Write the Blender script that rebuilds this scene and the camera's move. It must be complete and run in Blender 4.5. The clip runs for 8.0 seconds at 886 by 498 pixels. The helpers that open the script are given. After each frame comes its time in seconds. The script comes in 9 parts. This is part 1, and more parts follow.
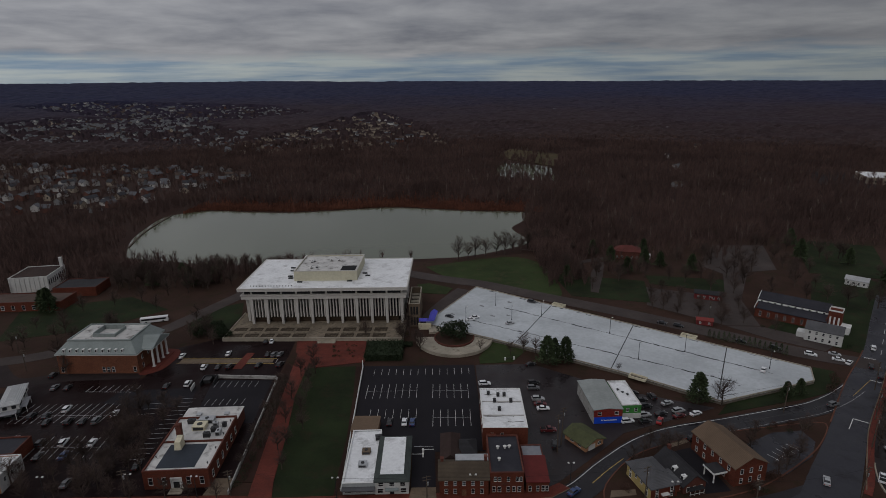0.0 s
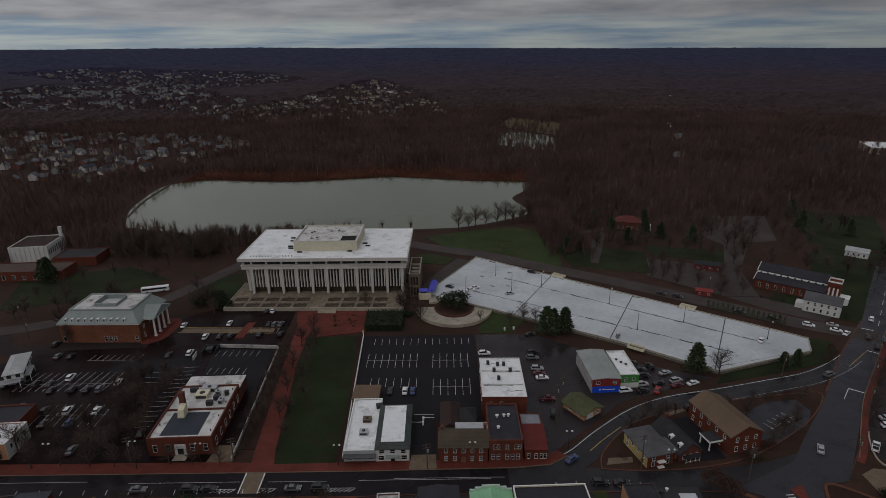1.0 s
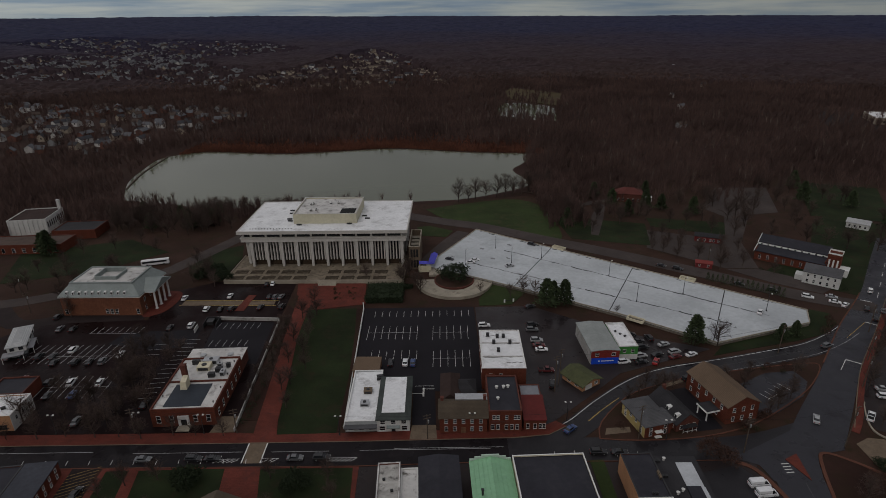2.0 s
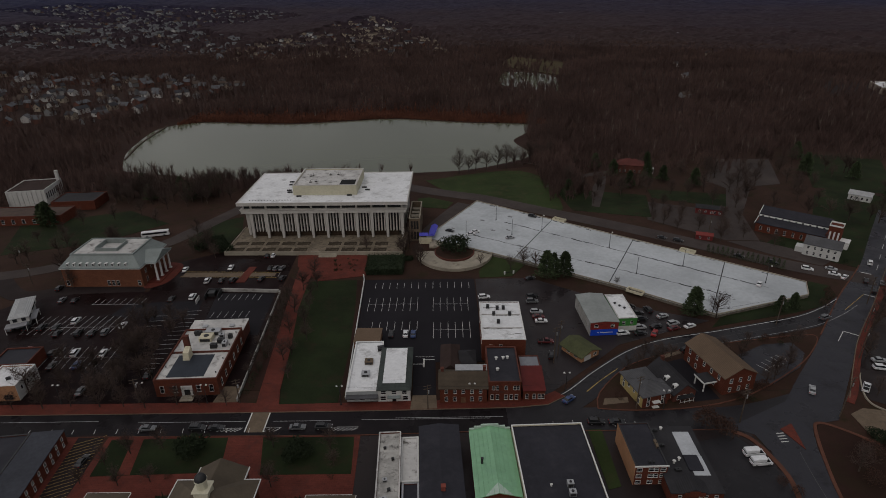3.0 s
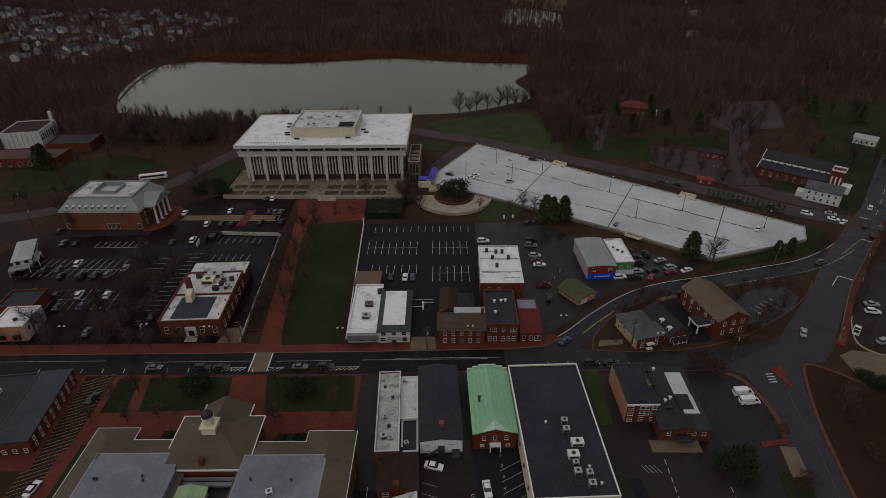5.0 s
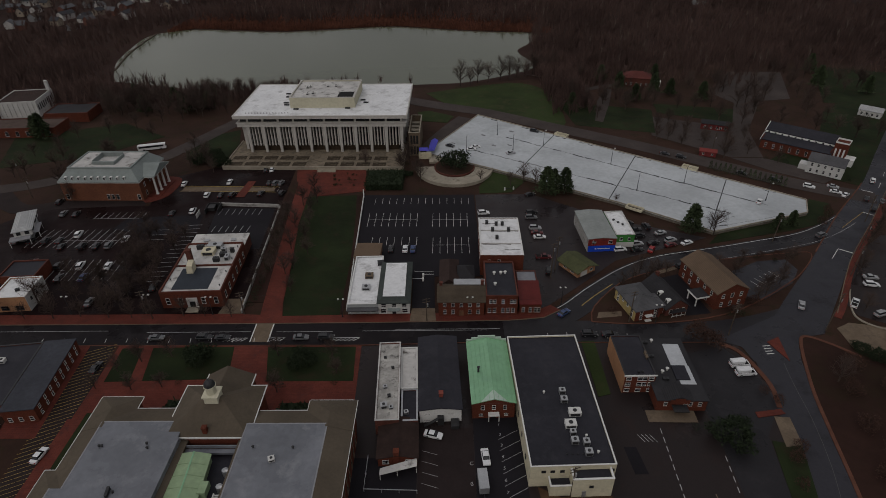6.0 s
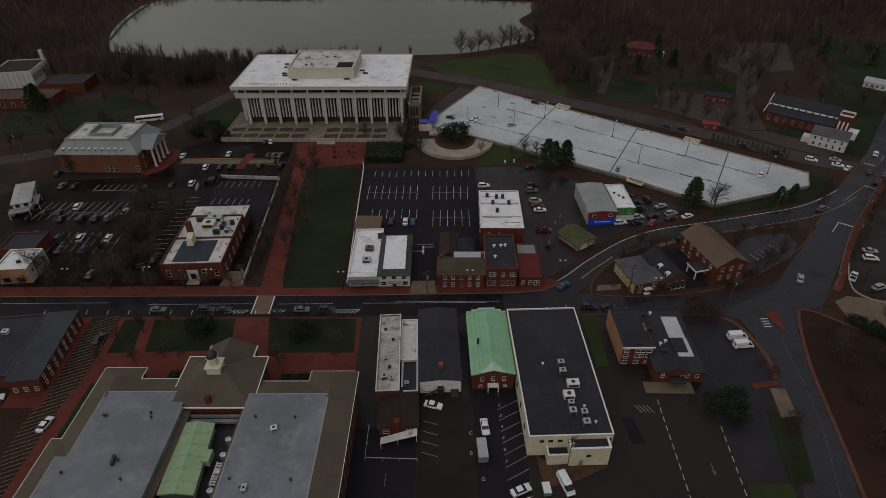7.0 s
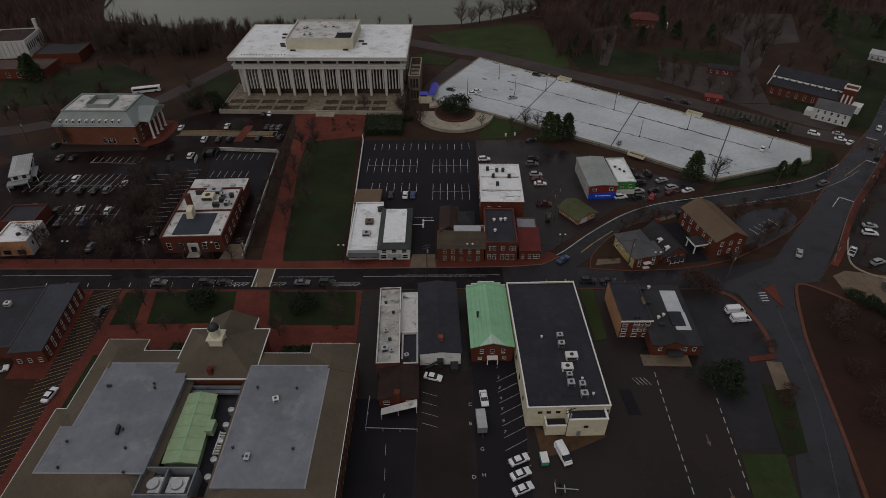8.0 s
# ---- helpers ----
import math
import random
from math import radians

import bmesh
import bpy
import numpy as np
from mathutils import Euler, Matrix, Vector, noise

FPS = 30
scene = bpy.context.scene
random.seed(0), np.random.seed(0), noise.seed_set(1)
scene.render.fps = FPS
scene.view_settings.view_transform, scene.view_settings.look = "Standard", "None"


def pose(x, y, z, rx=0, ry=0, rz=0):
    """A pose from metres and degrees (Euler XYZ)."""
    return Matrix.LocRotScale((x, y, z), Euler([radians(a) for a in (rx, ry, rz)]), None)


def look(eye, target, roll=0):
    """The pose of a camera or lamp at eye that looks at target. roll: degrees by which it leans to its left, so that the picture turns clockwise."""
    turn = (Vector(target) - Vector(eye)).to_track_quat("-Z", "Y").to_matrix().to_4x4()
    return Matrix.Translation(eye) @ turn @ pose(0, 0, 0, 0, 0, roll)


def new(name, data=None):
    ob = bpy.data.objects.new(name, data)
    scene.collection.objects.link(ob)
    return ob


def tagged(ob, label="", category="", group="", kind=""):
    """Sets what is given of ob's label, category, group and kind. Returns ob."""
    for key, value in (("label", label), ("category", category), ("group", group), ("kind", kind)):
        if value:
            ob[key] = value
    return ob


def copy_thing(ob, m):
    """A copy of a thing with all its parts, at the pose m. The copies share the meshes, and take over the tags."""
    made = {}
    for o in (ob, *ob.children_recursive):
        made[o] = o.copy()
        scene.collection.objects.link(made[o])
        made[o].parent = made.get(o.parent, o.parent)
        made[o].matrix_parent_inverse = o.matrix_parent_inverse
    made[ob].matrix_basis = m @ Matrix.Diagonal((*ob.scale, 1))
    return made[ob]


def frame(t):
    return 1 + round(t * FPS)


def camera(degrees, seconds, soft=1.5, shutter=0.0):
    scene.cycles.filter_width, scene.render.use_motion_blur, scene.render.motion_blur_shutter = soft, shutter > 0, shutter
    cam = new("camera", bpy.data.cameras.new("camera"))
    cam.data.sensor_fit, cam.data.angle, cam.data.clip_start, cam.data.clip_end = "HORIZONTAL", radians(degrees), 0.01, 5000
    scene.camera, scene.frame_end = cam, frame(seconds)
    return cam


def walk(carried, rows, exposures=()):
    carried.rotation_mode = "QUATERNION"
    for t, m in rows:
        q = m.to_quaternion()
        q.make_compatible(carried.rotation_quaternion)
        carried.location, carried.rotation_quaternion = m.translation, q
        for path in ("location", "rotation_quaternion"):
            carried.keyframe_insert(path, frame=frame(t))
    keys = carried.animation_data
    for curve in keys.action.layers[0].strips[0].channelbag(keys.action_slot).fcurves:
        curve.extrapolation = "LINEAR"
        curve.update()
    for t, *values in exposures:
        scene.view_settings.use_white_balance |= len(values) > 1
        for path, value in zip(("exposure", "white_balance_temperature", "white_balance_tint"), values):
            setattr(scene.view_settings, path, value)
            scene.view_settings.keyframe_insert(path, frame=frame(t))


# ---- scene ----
cam = camera(74.5, 8.0, soft=0.88)
METRES, EYE, TILT, LEAN, TURN = 40.0, 100.0, -95.13, -12.23, 3.01
PATH = [
    (0, (-0.089, 7.372, 117.414), (-0.097, 9.291, 116.853), -0.9),
    (0.5, (-0.187, 7.797, 117.504), (-0.195, 9.701, 116.892), -0.8),
    (1, (-0.22, 8.061, 117.528), (-0.229, 9.949, 116.868), -0.8),
    (1.5, (-0.103, 8.421, 117.521), (-0.113, 10.293, 116.816), -0.9),
    (3, (-0.115, 9.076, 117.775), (-0.128, 10.89, 116.934), -0.9),
    (3.5, (0.02, 9.103, 117.935), (0.006, 10.896, 117.05), -0.8),
    (4, (0.083, 8.985, 118.008), (0.067, 10.756, 117.08), -0.8),
    (4.5, (0.107, 8.794, 118.056), (0.092, 10.543, 117.085), -0.8),
    (6, (0.456, 8.822, 118.012), (0.437, 10.496, 116.918), -0.7),
    (6.5, (0.472, 8.679, 117.967), (0.453, 10.327, 116.833), -0.6),
    (7, (0.375, 8.726, 117.957), (0.356, 10.348, 116.787), -0.6),
    (7.5, (0.275, 8.672, 118.039), (0.257, 10.267, 116.832), -0.5),
    (8, (0.183, 8.578, 118.0), (0.166, 10.146, 116.758), -0.4),
]
walk(cam, [(t, look(eye, target, roll)) for t, eye, target, roll in PATH], [(0.0, -0.53, 6520, 13.5), (3.0, -0.54, 6900, 14), (8.0, -0.56, 6880, 14)])

# ---- light: a low overcast winter sky, with a faint broad sun ----
SUN_ELEVATION, SUN_AZIMUTH = 38.0, 200.0
world = bpy.data.worlds.new("overcast_sky")
scene.world = world
world.use_nodes = True
wn, wl = world.node_tree.nodes, world.node_tree.links
wn.clear()


def wmath(op, a, b=None, clamp=False):
    n = wn.new("ShaderNodeMath")
    n.operation, n.use_clamp = op, clamp
    for i, v in enumerate((a, b)):
        if v is None:
            continue
        if isinstance(v, (int, float)):
            n.inputs[i].default_value = v
        else:
            wl.new(v, n.inputs[i])
    return n.outputs[0]


w_coord = wn.new("ShaderNodeTexCoord")
w_sep = wn.new("ShaderNodeSeparateXYZ")
wl.new(w_coord.outputs["Generated"], w_sep.inputs[0])
w_up = wmath("MAXIMUM", w_sep.outputs[2], 0.0)
w_den = wmath("ADD", w_up, 0.11)
w_flat = wn.new("ShaderNodeCombineXYZ")
wl.new(wmath("DIVIDE", w_sep.outputs[0], w_den), w_flat.inputs[0])
wl.new(wmath("DIVIDE", w_sep.outputs[1], w_den), w_flat.inputs[1])
w_noise = wn.new("ShaderNodeTexNoise")
w_noise.inputs["Scale"].default_value = 1.0
w_noise.inputs["Detail"].default_value = 8
w_noise.inputs["Roughness"].default_value = 0.56
w_noise.inputs["Distortion"].default_value = 0.15
wl.new(w_flat.outputs[0], w_noise.inputs["Vector"])
w_ramp = wn.new("ShaderNodeValToRGB")
w_ramp.color_ramp.elements[0].position, w_ramp.color_ramp.elements[0].color = 0.3, (0.2, 0.213, 0.245, 1)
w_ramp.color_ramp.elements[1].position, w_ramp.color_ramp.elements[1].color = 0.7, (0.44, 0.455, 0.47, 1)
wl.new(w_noise.outputs["Fac"], w_ramp.inputs[0])
# thin bright gap between the cloud deck and the horizon
w_edge = wmath("ADD", w_up, wmath("MULTIPLY", wmath("SUBTRACT", w_noise.outputs["Fac"], 0.5), 0.05))
w_band = wmath("MULTIPLY", wmath("SUBTRACT", 1.0, wmath("MULTIPLY", wmath("SUBTRACT", w_edge, 0.028), 60.0), clamp=True), 0.74)
w_low = wn.new("ShaderNodeMix")
w_low.data_type = "RGBA"
wl.new(w_band, w_low.inputs["Factor"])
wl.new(w_ramp.outputs[0], w_low.inputs["A"])
# long blue and pale streaks in the gap
w_long = wn.new("ShaderNodeCombineXYZ")
wl.new(wmath("MULTIPLY", w_sep.outputs[0], 5.0), w_long.inputs[0])
wl.new(wmath("MULTIPLY", w_sep.outputs[1], 5.0), w_long.inputs[1])
wl.new(wmath("MULTIPLY", w_sep.outputs[2], 75.0), w_long.inputs[2])
w_streak = wn.new("ShaderNodeTexNoise")
w_streak.inputs["Scale"].default_value, w_streak.inputs["Detail"].default_value, w_streak.inputs["Roughness"].default_value = 1.1, 5, 0.55
wl.new(w_long.outputs[0], w_streak.inputs["Vector"])
w_gap = wn.new("ShaderNodeValToRGB")
w_gap.color_ramp.elements[0].position, w_gap.color_ramp.elements[0].color = 0.36, (0.2, 0.32, 0.44, 1)
w_gap.color_ramp.elements[1].position, w_gap.color_ramp.elements[1].color = 0.62, (0.5, 0.58, 0.57, 1)
wl.new(w_streak.outputs["Fac"], w_gap.inputs[0])
wl.new(w_gap.outputs[0], w_low.inputs["B"])
# an overcast sky is about three times brighter overhead than at the horizon
w_gain = wmath("MULTIPLY", wmath("ADD", wmath("MULTIPLY", w_up, 1.7), 0.85), wmath("SUBTRACT", 1.0, wmath("MULTIPLY", w_sep.outputs[0], 0.46)))
w_scale = wn.new("ShaderNodeVectorMath")
w_scale.operation = "SCALE"
wl.new(w_low.outputs["Result"], w_scale.inputs[0])
wl.new(w_gain, w_scale.inputs["Scale"])
w_sky = wn.new("ShaderNodeTexSky")
w_sky.sky_type, w_sky.sun_disc = "NISHITA", False
w_sky.sun_elevation, w_sky.sun_rotation = radians(SUN_ELEVATION), radians(SUN_AZIMUTH)
w_bg_sky, w_bg_cloud = wn.new("ShaderNodeBackground"), wn.new("ShaderNodeBackground")
wl.new(w_sky.outputs[0], w_bg_sky.inputs[0])
w_bg_sky.inputs[1].default_value = 0.05
wl.new(w_scale.outputs[0], w_bg_cloud.inputs[0])
w_bg_cloud.inputs[1].default_value = 1.0
w_mix = wn.new("ShaderNodeMixShader")
w_mix.inputs[0].default_value = 0.94
wl.new(w_bg_sky.outputs[0], w_mix.inputs[1])
wl.new(w_bg_cloud.outputs[0], w_mix.inputs[2])
w_out = wn.new("ShaderNodeOutputWorld")
wl.new(w_mix.outputs[0], w_out.inputs[0])

sun = new("sun", bpy.data.lights.new("sun", "SUN"))
sun.data.energy, sun.data.angle, sun.data.color = 0.55, radians(25), (1.0, 0.95, 0.88)
_az, _el = radians(SUN_AZIMUTH), radians(SUN_ELEVATION)
sun.matrix_world = look((math.sin(_az) * math.cos(_el) * 400, math.cos(_az) * math.cos(_el) * 400, math.sin(_el) * 400), (0, 0, 0))

# ---- materials ----
MATS = {}


def shade(name, base, rough=0.8, vary=0.25, coarse=0.15, fine=3.0, stain=None, metal=0.0, bump=0.0, pattern=None, random_tint=0.0, island_tint=0.0, gloss_map=False, gloss=None):
    """A surface with variation at two scales; stain: a second colour that shows in blotches."""
    if name in MATS:
        return MATS[name]
    m = bpy.data.materials.new(name)
    m.use_nodes = True
    n, l = m.node_tree.nodes, m.node_tree.links
    b = n["Principled BSDF"]
    b.inputs["Roughness"].default_value, b.inputs["Metallic"].default_value = rough, metal
    b.inputs["Specular IOR Level"].default_value = gloss if gloss is not None else 0.5 if rough < 0.5 else 0.15
    co = n.new("ShaderNodeTexCoord")

    def tex(scale, detail=5, rough_=0.6):
        t = n.new("ShaderNodeTexNoise")
        t.inputs["Scale"].default_value, t.inputs["Detail"].default_value, t.inputs["Roughness"].default_value = scale, detail, rough_
        l.new(co.outputs["Object"], t.inputs["Vector"])
        return t.outputs["Fac"]

    def mix(fac, a, c, kind="MIX"):
        x = n.new("ShaderNodeMix")
        x.data_type, x.blend_type = "RGBA", kind
        for key, v in (("Factor", fac), ("A", a), ("B", c)):
            if isinstance(v, (int, float)):
                x.inputs[key].default_value = v
            elif isinstance(v, tuple):
                x.inputs[key].default_value = (*v, 1)
            else:
                l.new(v, x.inputs[key])
        return x.outputs["Result"]

    def ramp(v, lo, hi):
        x = n.new("ShaderNodeMapRange")
        x.inputs[1].default_value, x.inputs[2].default_value = lo, hi
        l.new(v, x.inputs[0])
        return x.outputs[0]

    dark = tuple(c * (1 - vary) for c in base)
    light = tuple(min(1, c * (1 + vary)) for c in base)
    big, small = tex(coarse), tex(fine, 3)
    col = mix(ramp(big, 0.3, 0.7), dark, light)
    col = mix(ramp(small, 0.25, 0.75), mix(1.0, col, (0.82, 0.82, 0.82), "MULTIPLY"), col)
    if pattern == "brick":
        k = n.new("ShaderNodeTexBrick")
        k.inputs["Scale"].default_value = 1.0
        k.inputs["Brick Width"].default_value, k.inputs["Row Height"].default_value, k.inputs["Mortar Size"].default_value = 0.21, 0.07, 0.006
        k.inputs["Color1"].default_value = (1, 1, 1, 1)
        k.inputs["Color2"].default_value = (0.72, 0.68, 0.66, 1)
        k.inputs["Mortar"].default_value = (1.25, 1.3, 1.3, 1)
        s = n.new("ShaderNodeSeparateXYZ")
        l.new(co.outputs["Object"], s.inputs[0])
        a = n.new("ShaderNodeMath")
        l.new(s.outputs[0], a.inputs[0])
        l.new(s.outputs[1], a.inputs[1])
        c = n.new("ShaderNodeCombineXYZ")
        l.new(a.outputs[0], c.inputs[0])
        l.new(s.outputs[2], c.inputs[1])
        l.new(c.outputs[0], k.inputs["Vector"])
        col = mix(1.0, col, k.outputs["Color"], "MULTIPLY")
    if pattern == "paver":
        k = n.new("ShaderNodeTexBrick")
        k.inputs["Scale"].default_value = 1.0
        k.inputs["Brick Width"].default_value, k.inputs["Row Height"].default_value, k.inputs["Mortar Size"].default_value = 1.2, 0.6, 0.02
        k.inputs["Color1"].default_value, k.inputs["Color2"].default_value, k.inputs["Mortar"].default_value = (1, 1, 1, 1), (0.85, 0.83, 0.83, 1), (0.5, 0.5, 0.5, 1)
        l.new(co.outputs["Object"], k.inputs["Vector"])
        col = mix(1.0, col, k.outputs["Color"], "MULTIPLY")
    if pattern == "shingle":
        w = n.new("ShaderNodeTexWave")
        w.bands_direction = "Z"
        w.inputs["Scale"].default_value, w.inputs["Distortion"].default_value = 1.6, 0.6
        l.new(co.outputs["Object"], w.inputs["Vector"])
        col = mix(ramp(w.outputs["Fac"], 0.0, 1.0), mix(1.0, col, (0.78, 0.78, 0.78), "MULTIPLY"), col)
    if stain:
        blot = ramp(tex(coarse * 2.3, 7, 0.7), 0.52, 0.68)
        col = mix(blot, col, stain)
    if random_tint:
        o = n.new("ShaderNodeObjectInfo")
        v = n.new("ShaderNodeMapRange")
        v.inputs[3].default_value, v.inputs[4].default_value = 1 - random_tint, 1 + random_tint
        l.new(o.outputs["Random"], v.inputs[0])
        col = mix(1.0, col, v.outputs[0], "MULTIPLY")
    if island_tint:
        o = n.new("ShaderNodeNewGeometry")
        v = n.new("ShaderNodeMapRange")
        v.inputs[3].default_value, v.inputs[4].default_value = 1 - island_tint, 1 + island_tint
        l.new(o.outputs["Random Per Island"], v.inputs[0])
        col = mix(1.0, col, v.outputs[0], "MULTIPLY")
    l.new(col, b.inputs["Base Color"])
    if gloss_map:
        r = n.new("ShaderNodeMapRange")
        r.inputs[1].default_value, r.inputs[2].default_value, r.inputs[3].default_value, r.inputs[4].default_value = 0.4, 0.62, rough * 0.35, rough
        l.new(big, r.inputs[0])
        l.new(r.outputs[0], b.inputs["Roughness"])
    if bump:
        u = n.new("ShaderNodeBump")
        u.inputs["Strength"].default_value, u.inputs["Distance"].default_value = 0.6, bump
        l.new(small, u.inputs["Height"])
        l.new(u.outputs[0], b.inputs["Normal"])
    MATS[name] = m
    return m


ASPHALT = shade("wet_asphalt", (0.0225, 0.0165, 0.0162), 0.62, 0.22, 0.05, 2.0, stain=(0.02588, 0.0164, 0.01527), gloss_map=True, bump=0.01)
ASPHALT_NEW = shade("fresh_asphalt", (0.0158, 0.0143, 0.0172), 0.7, 0.2, 0.06, 2.5, bump=0.01, gloss=0.08)
ASPHALT_OLD = shade("worn_asphalt", (0.023, 0.016, 0.0155), 0.85, 0.3, 0.07, 1.6, stain=(0.0185, 0.0125, 0.012))
# Wet asphalt, darker than the other lots: lens vignetting is put into its colour.
LOT_ASPHALT = shade("dark_wet_lot_asphalt", (0.0143, 0.0082, 0.0082), 0.62, 0.3, 0.05, 2.0, stain=(0.0205, 0.012, 0.0118), gloss_map=True, gloss=0.03, bump=0.01)
YARD_ASPHALT = shade("damp_yard_asphalt", (0.026, 0.021, 0.0225), 0.62, 0.25, 0.06, 1.8, stain=(0.02808, 0.0205, 0.01968), gloss_map=True)
ROAD = shade("road_asphalt", (0.034, 0.0335, 0.040), 0.6, 0.2, 0.06, 1.4, stain=(0.02048, 0.01951, 0.02208), gloss_map=True)
CURVE_ROAD = shade("damp_side_road_asphalt", (0.021, 0.0195, 0.022), 0.6, 0.22, 0.06, 1.4, stain=(0.028, 0.026, 0.029), gloss_map=True)
MAIN_ROAD = shade("main_street_asphalt", (0.0145, 0.0122, 0.0135), 0.6, 0.25, 0.06, 1.4, stain=(0.021, 0.0174, 0.0186), gloss_map=True, gloss=0.05)
LANE_ASPHALT = shade("faded_lane_asphalt", (0.05824, 0.0465, 0.04272), 0.85, 0.25, 0.06, 1.4, stain=(0.04368, 0.034, 0.03072))
MUD = shade("brown_mud", (0.081, 0.045, 0.02522), 0.8, 0.3, 0.15, 1.4, stain=(0.0486, 0.028, 0.01649))
LITTER = shade("leaf_litter", (0.03236, 0.0155, 0.01164), 0.95, 0.35, 0.02, 0.5, stain=(0.02427, 0.0155, 0.008381))
TOWN_SOIL = shade("town_soil", (0.03929, 0.0205, 0.01443), 0.95, 0.3, 0.05, 0.9, stain=(0.02311, 0.018, 0.00745))
LAWN = shade("winter_lawn", (0.02932, 0.04312, 0.0138), 0.95, 0.3, 0.045, 1.2, stain=(0.04312, 0.04312, 0.01897), bump=0.03)
# Darker copy of the winter lawn; tree shade is put into its colour.
LAWN_DARK = shade("shaded_lawn", (0.0158, 0.0235, 0.0085), 0.95, 0.45, 0.06, 1.2, stain=(0.0245, 0.0185, 0.0098))
RED_PAVER = shade("red_brick_paving", (0.132, 0.0325, 0.0225), 0.8, 0.25, 0.12, 2.0, pattern="paver", stain=(0.07685, 0.02328, 0.01858))
TAN_PAVER = shade("tan_concrete_paving", (0.15, 0.1125, 0.07875), 0.85, 0.2, 0.2, 2.0, stain=(0.0975, 0.075, 0.05625))
KERB = shade("brick_kerb", (0.112, 0.047, 0.031), 0.85, 0.2, 0.3, 2.0)
CONCRETE = shade("pale_concrete", (0.33, 0.295, 0.235), 0.85, 0.22, 0.12, 1.5, stain=(0.17, 0.145, 0.11))
COLUMN = shade("precast_column", (0.52, 0.5, 0.465), 0.75, 0.08, 0.1, 1.0)
WHITE_ROOF = shade("white_membrane_roof", (0.74, 0.75, 0.755), 0.55, 0.09, 0.09, 0.9, stain=(0.42, 0.42, 0.42))
WHITE_ROOF_WORN = shade("stained_white_roof", (0.52, 0.51, 0.49), 0.65, 0.25, 0.12, 1.1, stain=(0.11, 0.1, 0.09))
GREY_ROOF = shade("grey_membrane_roof", (0.165, 0.174, 0.194), 0.5, 0.22, 0.07, 0.7, stain=(0.215, 0.222, 0.238), gloss_map=True)
PALE_GREY = shade("pale_grey_flashing", (0.26, 0.262, 0.275), 0.6, 0.12, 0.2, 1.0)
BLACK_ROOF = shade("black_membrane_roof", (0.02592, 0.0256, 0.03259), 0.6, 0.18, 0.1, 0.8, stain=(0.03456, 0.0336, 0.04035))
TAN_SHINGLE = shade("tan_shingle", (0.1, 0.081, 0.06), 0.9, 0.2, 0.09, 1.5, stain=(0.082, 0.066, 0.05))
BROWN_SHINGLE = shade("brown_shingle", (0.145, 0.1, 0.068), 0.9, 0.12, 0.15, 1.5, pattern="shingle")
GREY_SHINGLE = shade("grey_shingle", (0.1, 0.1, 0.105), 0.9, 0.18, 0.2, 1.5, pattern="shingle")
DARK_SHINGLE = shade("dark_shingle", (0.035, 0.034, 0.037), 0.85, 0.2, 0.2, 1.5, pattern="shingle")
GREEN_METAL = shade("green_standing_seam_metal", (0.2, 0.42, 0.24), 0.45, 0.12, 0.12, 0.8, stain=(0.16, 0.33, 0.2))
PALE_GREEN = shade("pale_green_metal", (0.27, 0.37, 0.22), 0.5, 0.12, 0.1, 0.8, stain=(0.22, 0.31, 0.19))
SLATE_GREEN = shade("weathered_copper_green_slate", (0.26, 0.295, 0.285), 0.7, 0.12, 0.12, 1.2, pattern="shingle")
RED_METAL = shade("dark_red_metal_roof", (0.11, 0.017, 0.015), 0.5, 0.2, 0.2, 1.0)
BRICK = shade("red_brick", (0.1252, 0.03612, 0.02162), 0.88, 0.16, 0.3, 2.0, pattern="brick")
BRICK_DARK = shade("dark_brick", (0.12, 0.0448, 0.0336), 0.88, 0.2, 0.3, 2.0, pattern="brick")
BRICK_BROWN = shade("brown_brick", (0.17, 0.09, 0.055), 0.88, 0.18, 0.3, 2.0, pattern="brick")
BRICK_ORANGE = shade("orange_stucco_side", (0.38, 0.2, 0.11), 0.9, 0.15, 0.2, 2.0, stain=(0.28, 0.15, 0.09))
CREAM = shade("cream_painted_block", (0.62, 0.57, 0.42), 0.8, 0.1, 0.2, 1.4, stain=(0.46, 0.42, 0.31))
PENTHOUSE = shade("yellowed_panel", (0.56, 0.53, 0.4), 0.8, 0.07, 0.1, 1.0)
WHITE_WALL = shade("white_painted_siding", (0.56, 0.56, 0.54), 0.7, 0.1, 0.3, 2.0, stain=(0.5, 0.5, 0.48))
OLD_WALL = shade("weathered_white_wall", (0.36, 0.35, 0.33), 0.85, 0.2, 0.25, 1.2, stain=(0.15, 0.14, 0.13))
ROAD_SEAM = shade("faded_road_seam", (0.09, 0.088, 0.088), 0.8, 0.2, 0.3, 2.0)
GREY_WALL = shade("grey_siding", (0.36, 0.38, 0.38), 0.75, 0.1, 0.3, 2.0)
YELLOW_WALL = shade("yellow_painted_siding", (0.4, 0.31, 0.13), 0.75, 0.12, 0.3, 2.0)
TRIM = shade("white_trim", (0.7, 0.7, 0.68), 0.6, 0.06, 0.5, 3.0)
GLASS = shade("dark_window_glass", (0.015, 0.017, 0.02), 0.08, 0.1, 0.2, 1.0)
BROWN_GLASS = shade("bronze_glazing", (0.045, 0.03, 0.02), 0.2, 0.15, 0.3, 1.0)
DARK = shade("dark_recess", (0.02, 0.02, 0.02), 0.9)
METAL = shade("galvanised_metal", (0.42, 0.43, 0.44), 0.45, 0.12, 0.6, 3.0, metal=0.6)
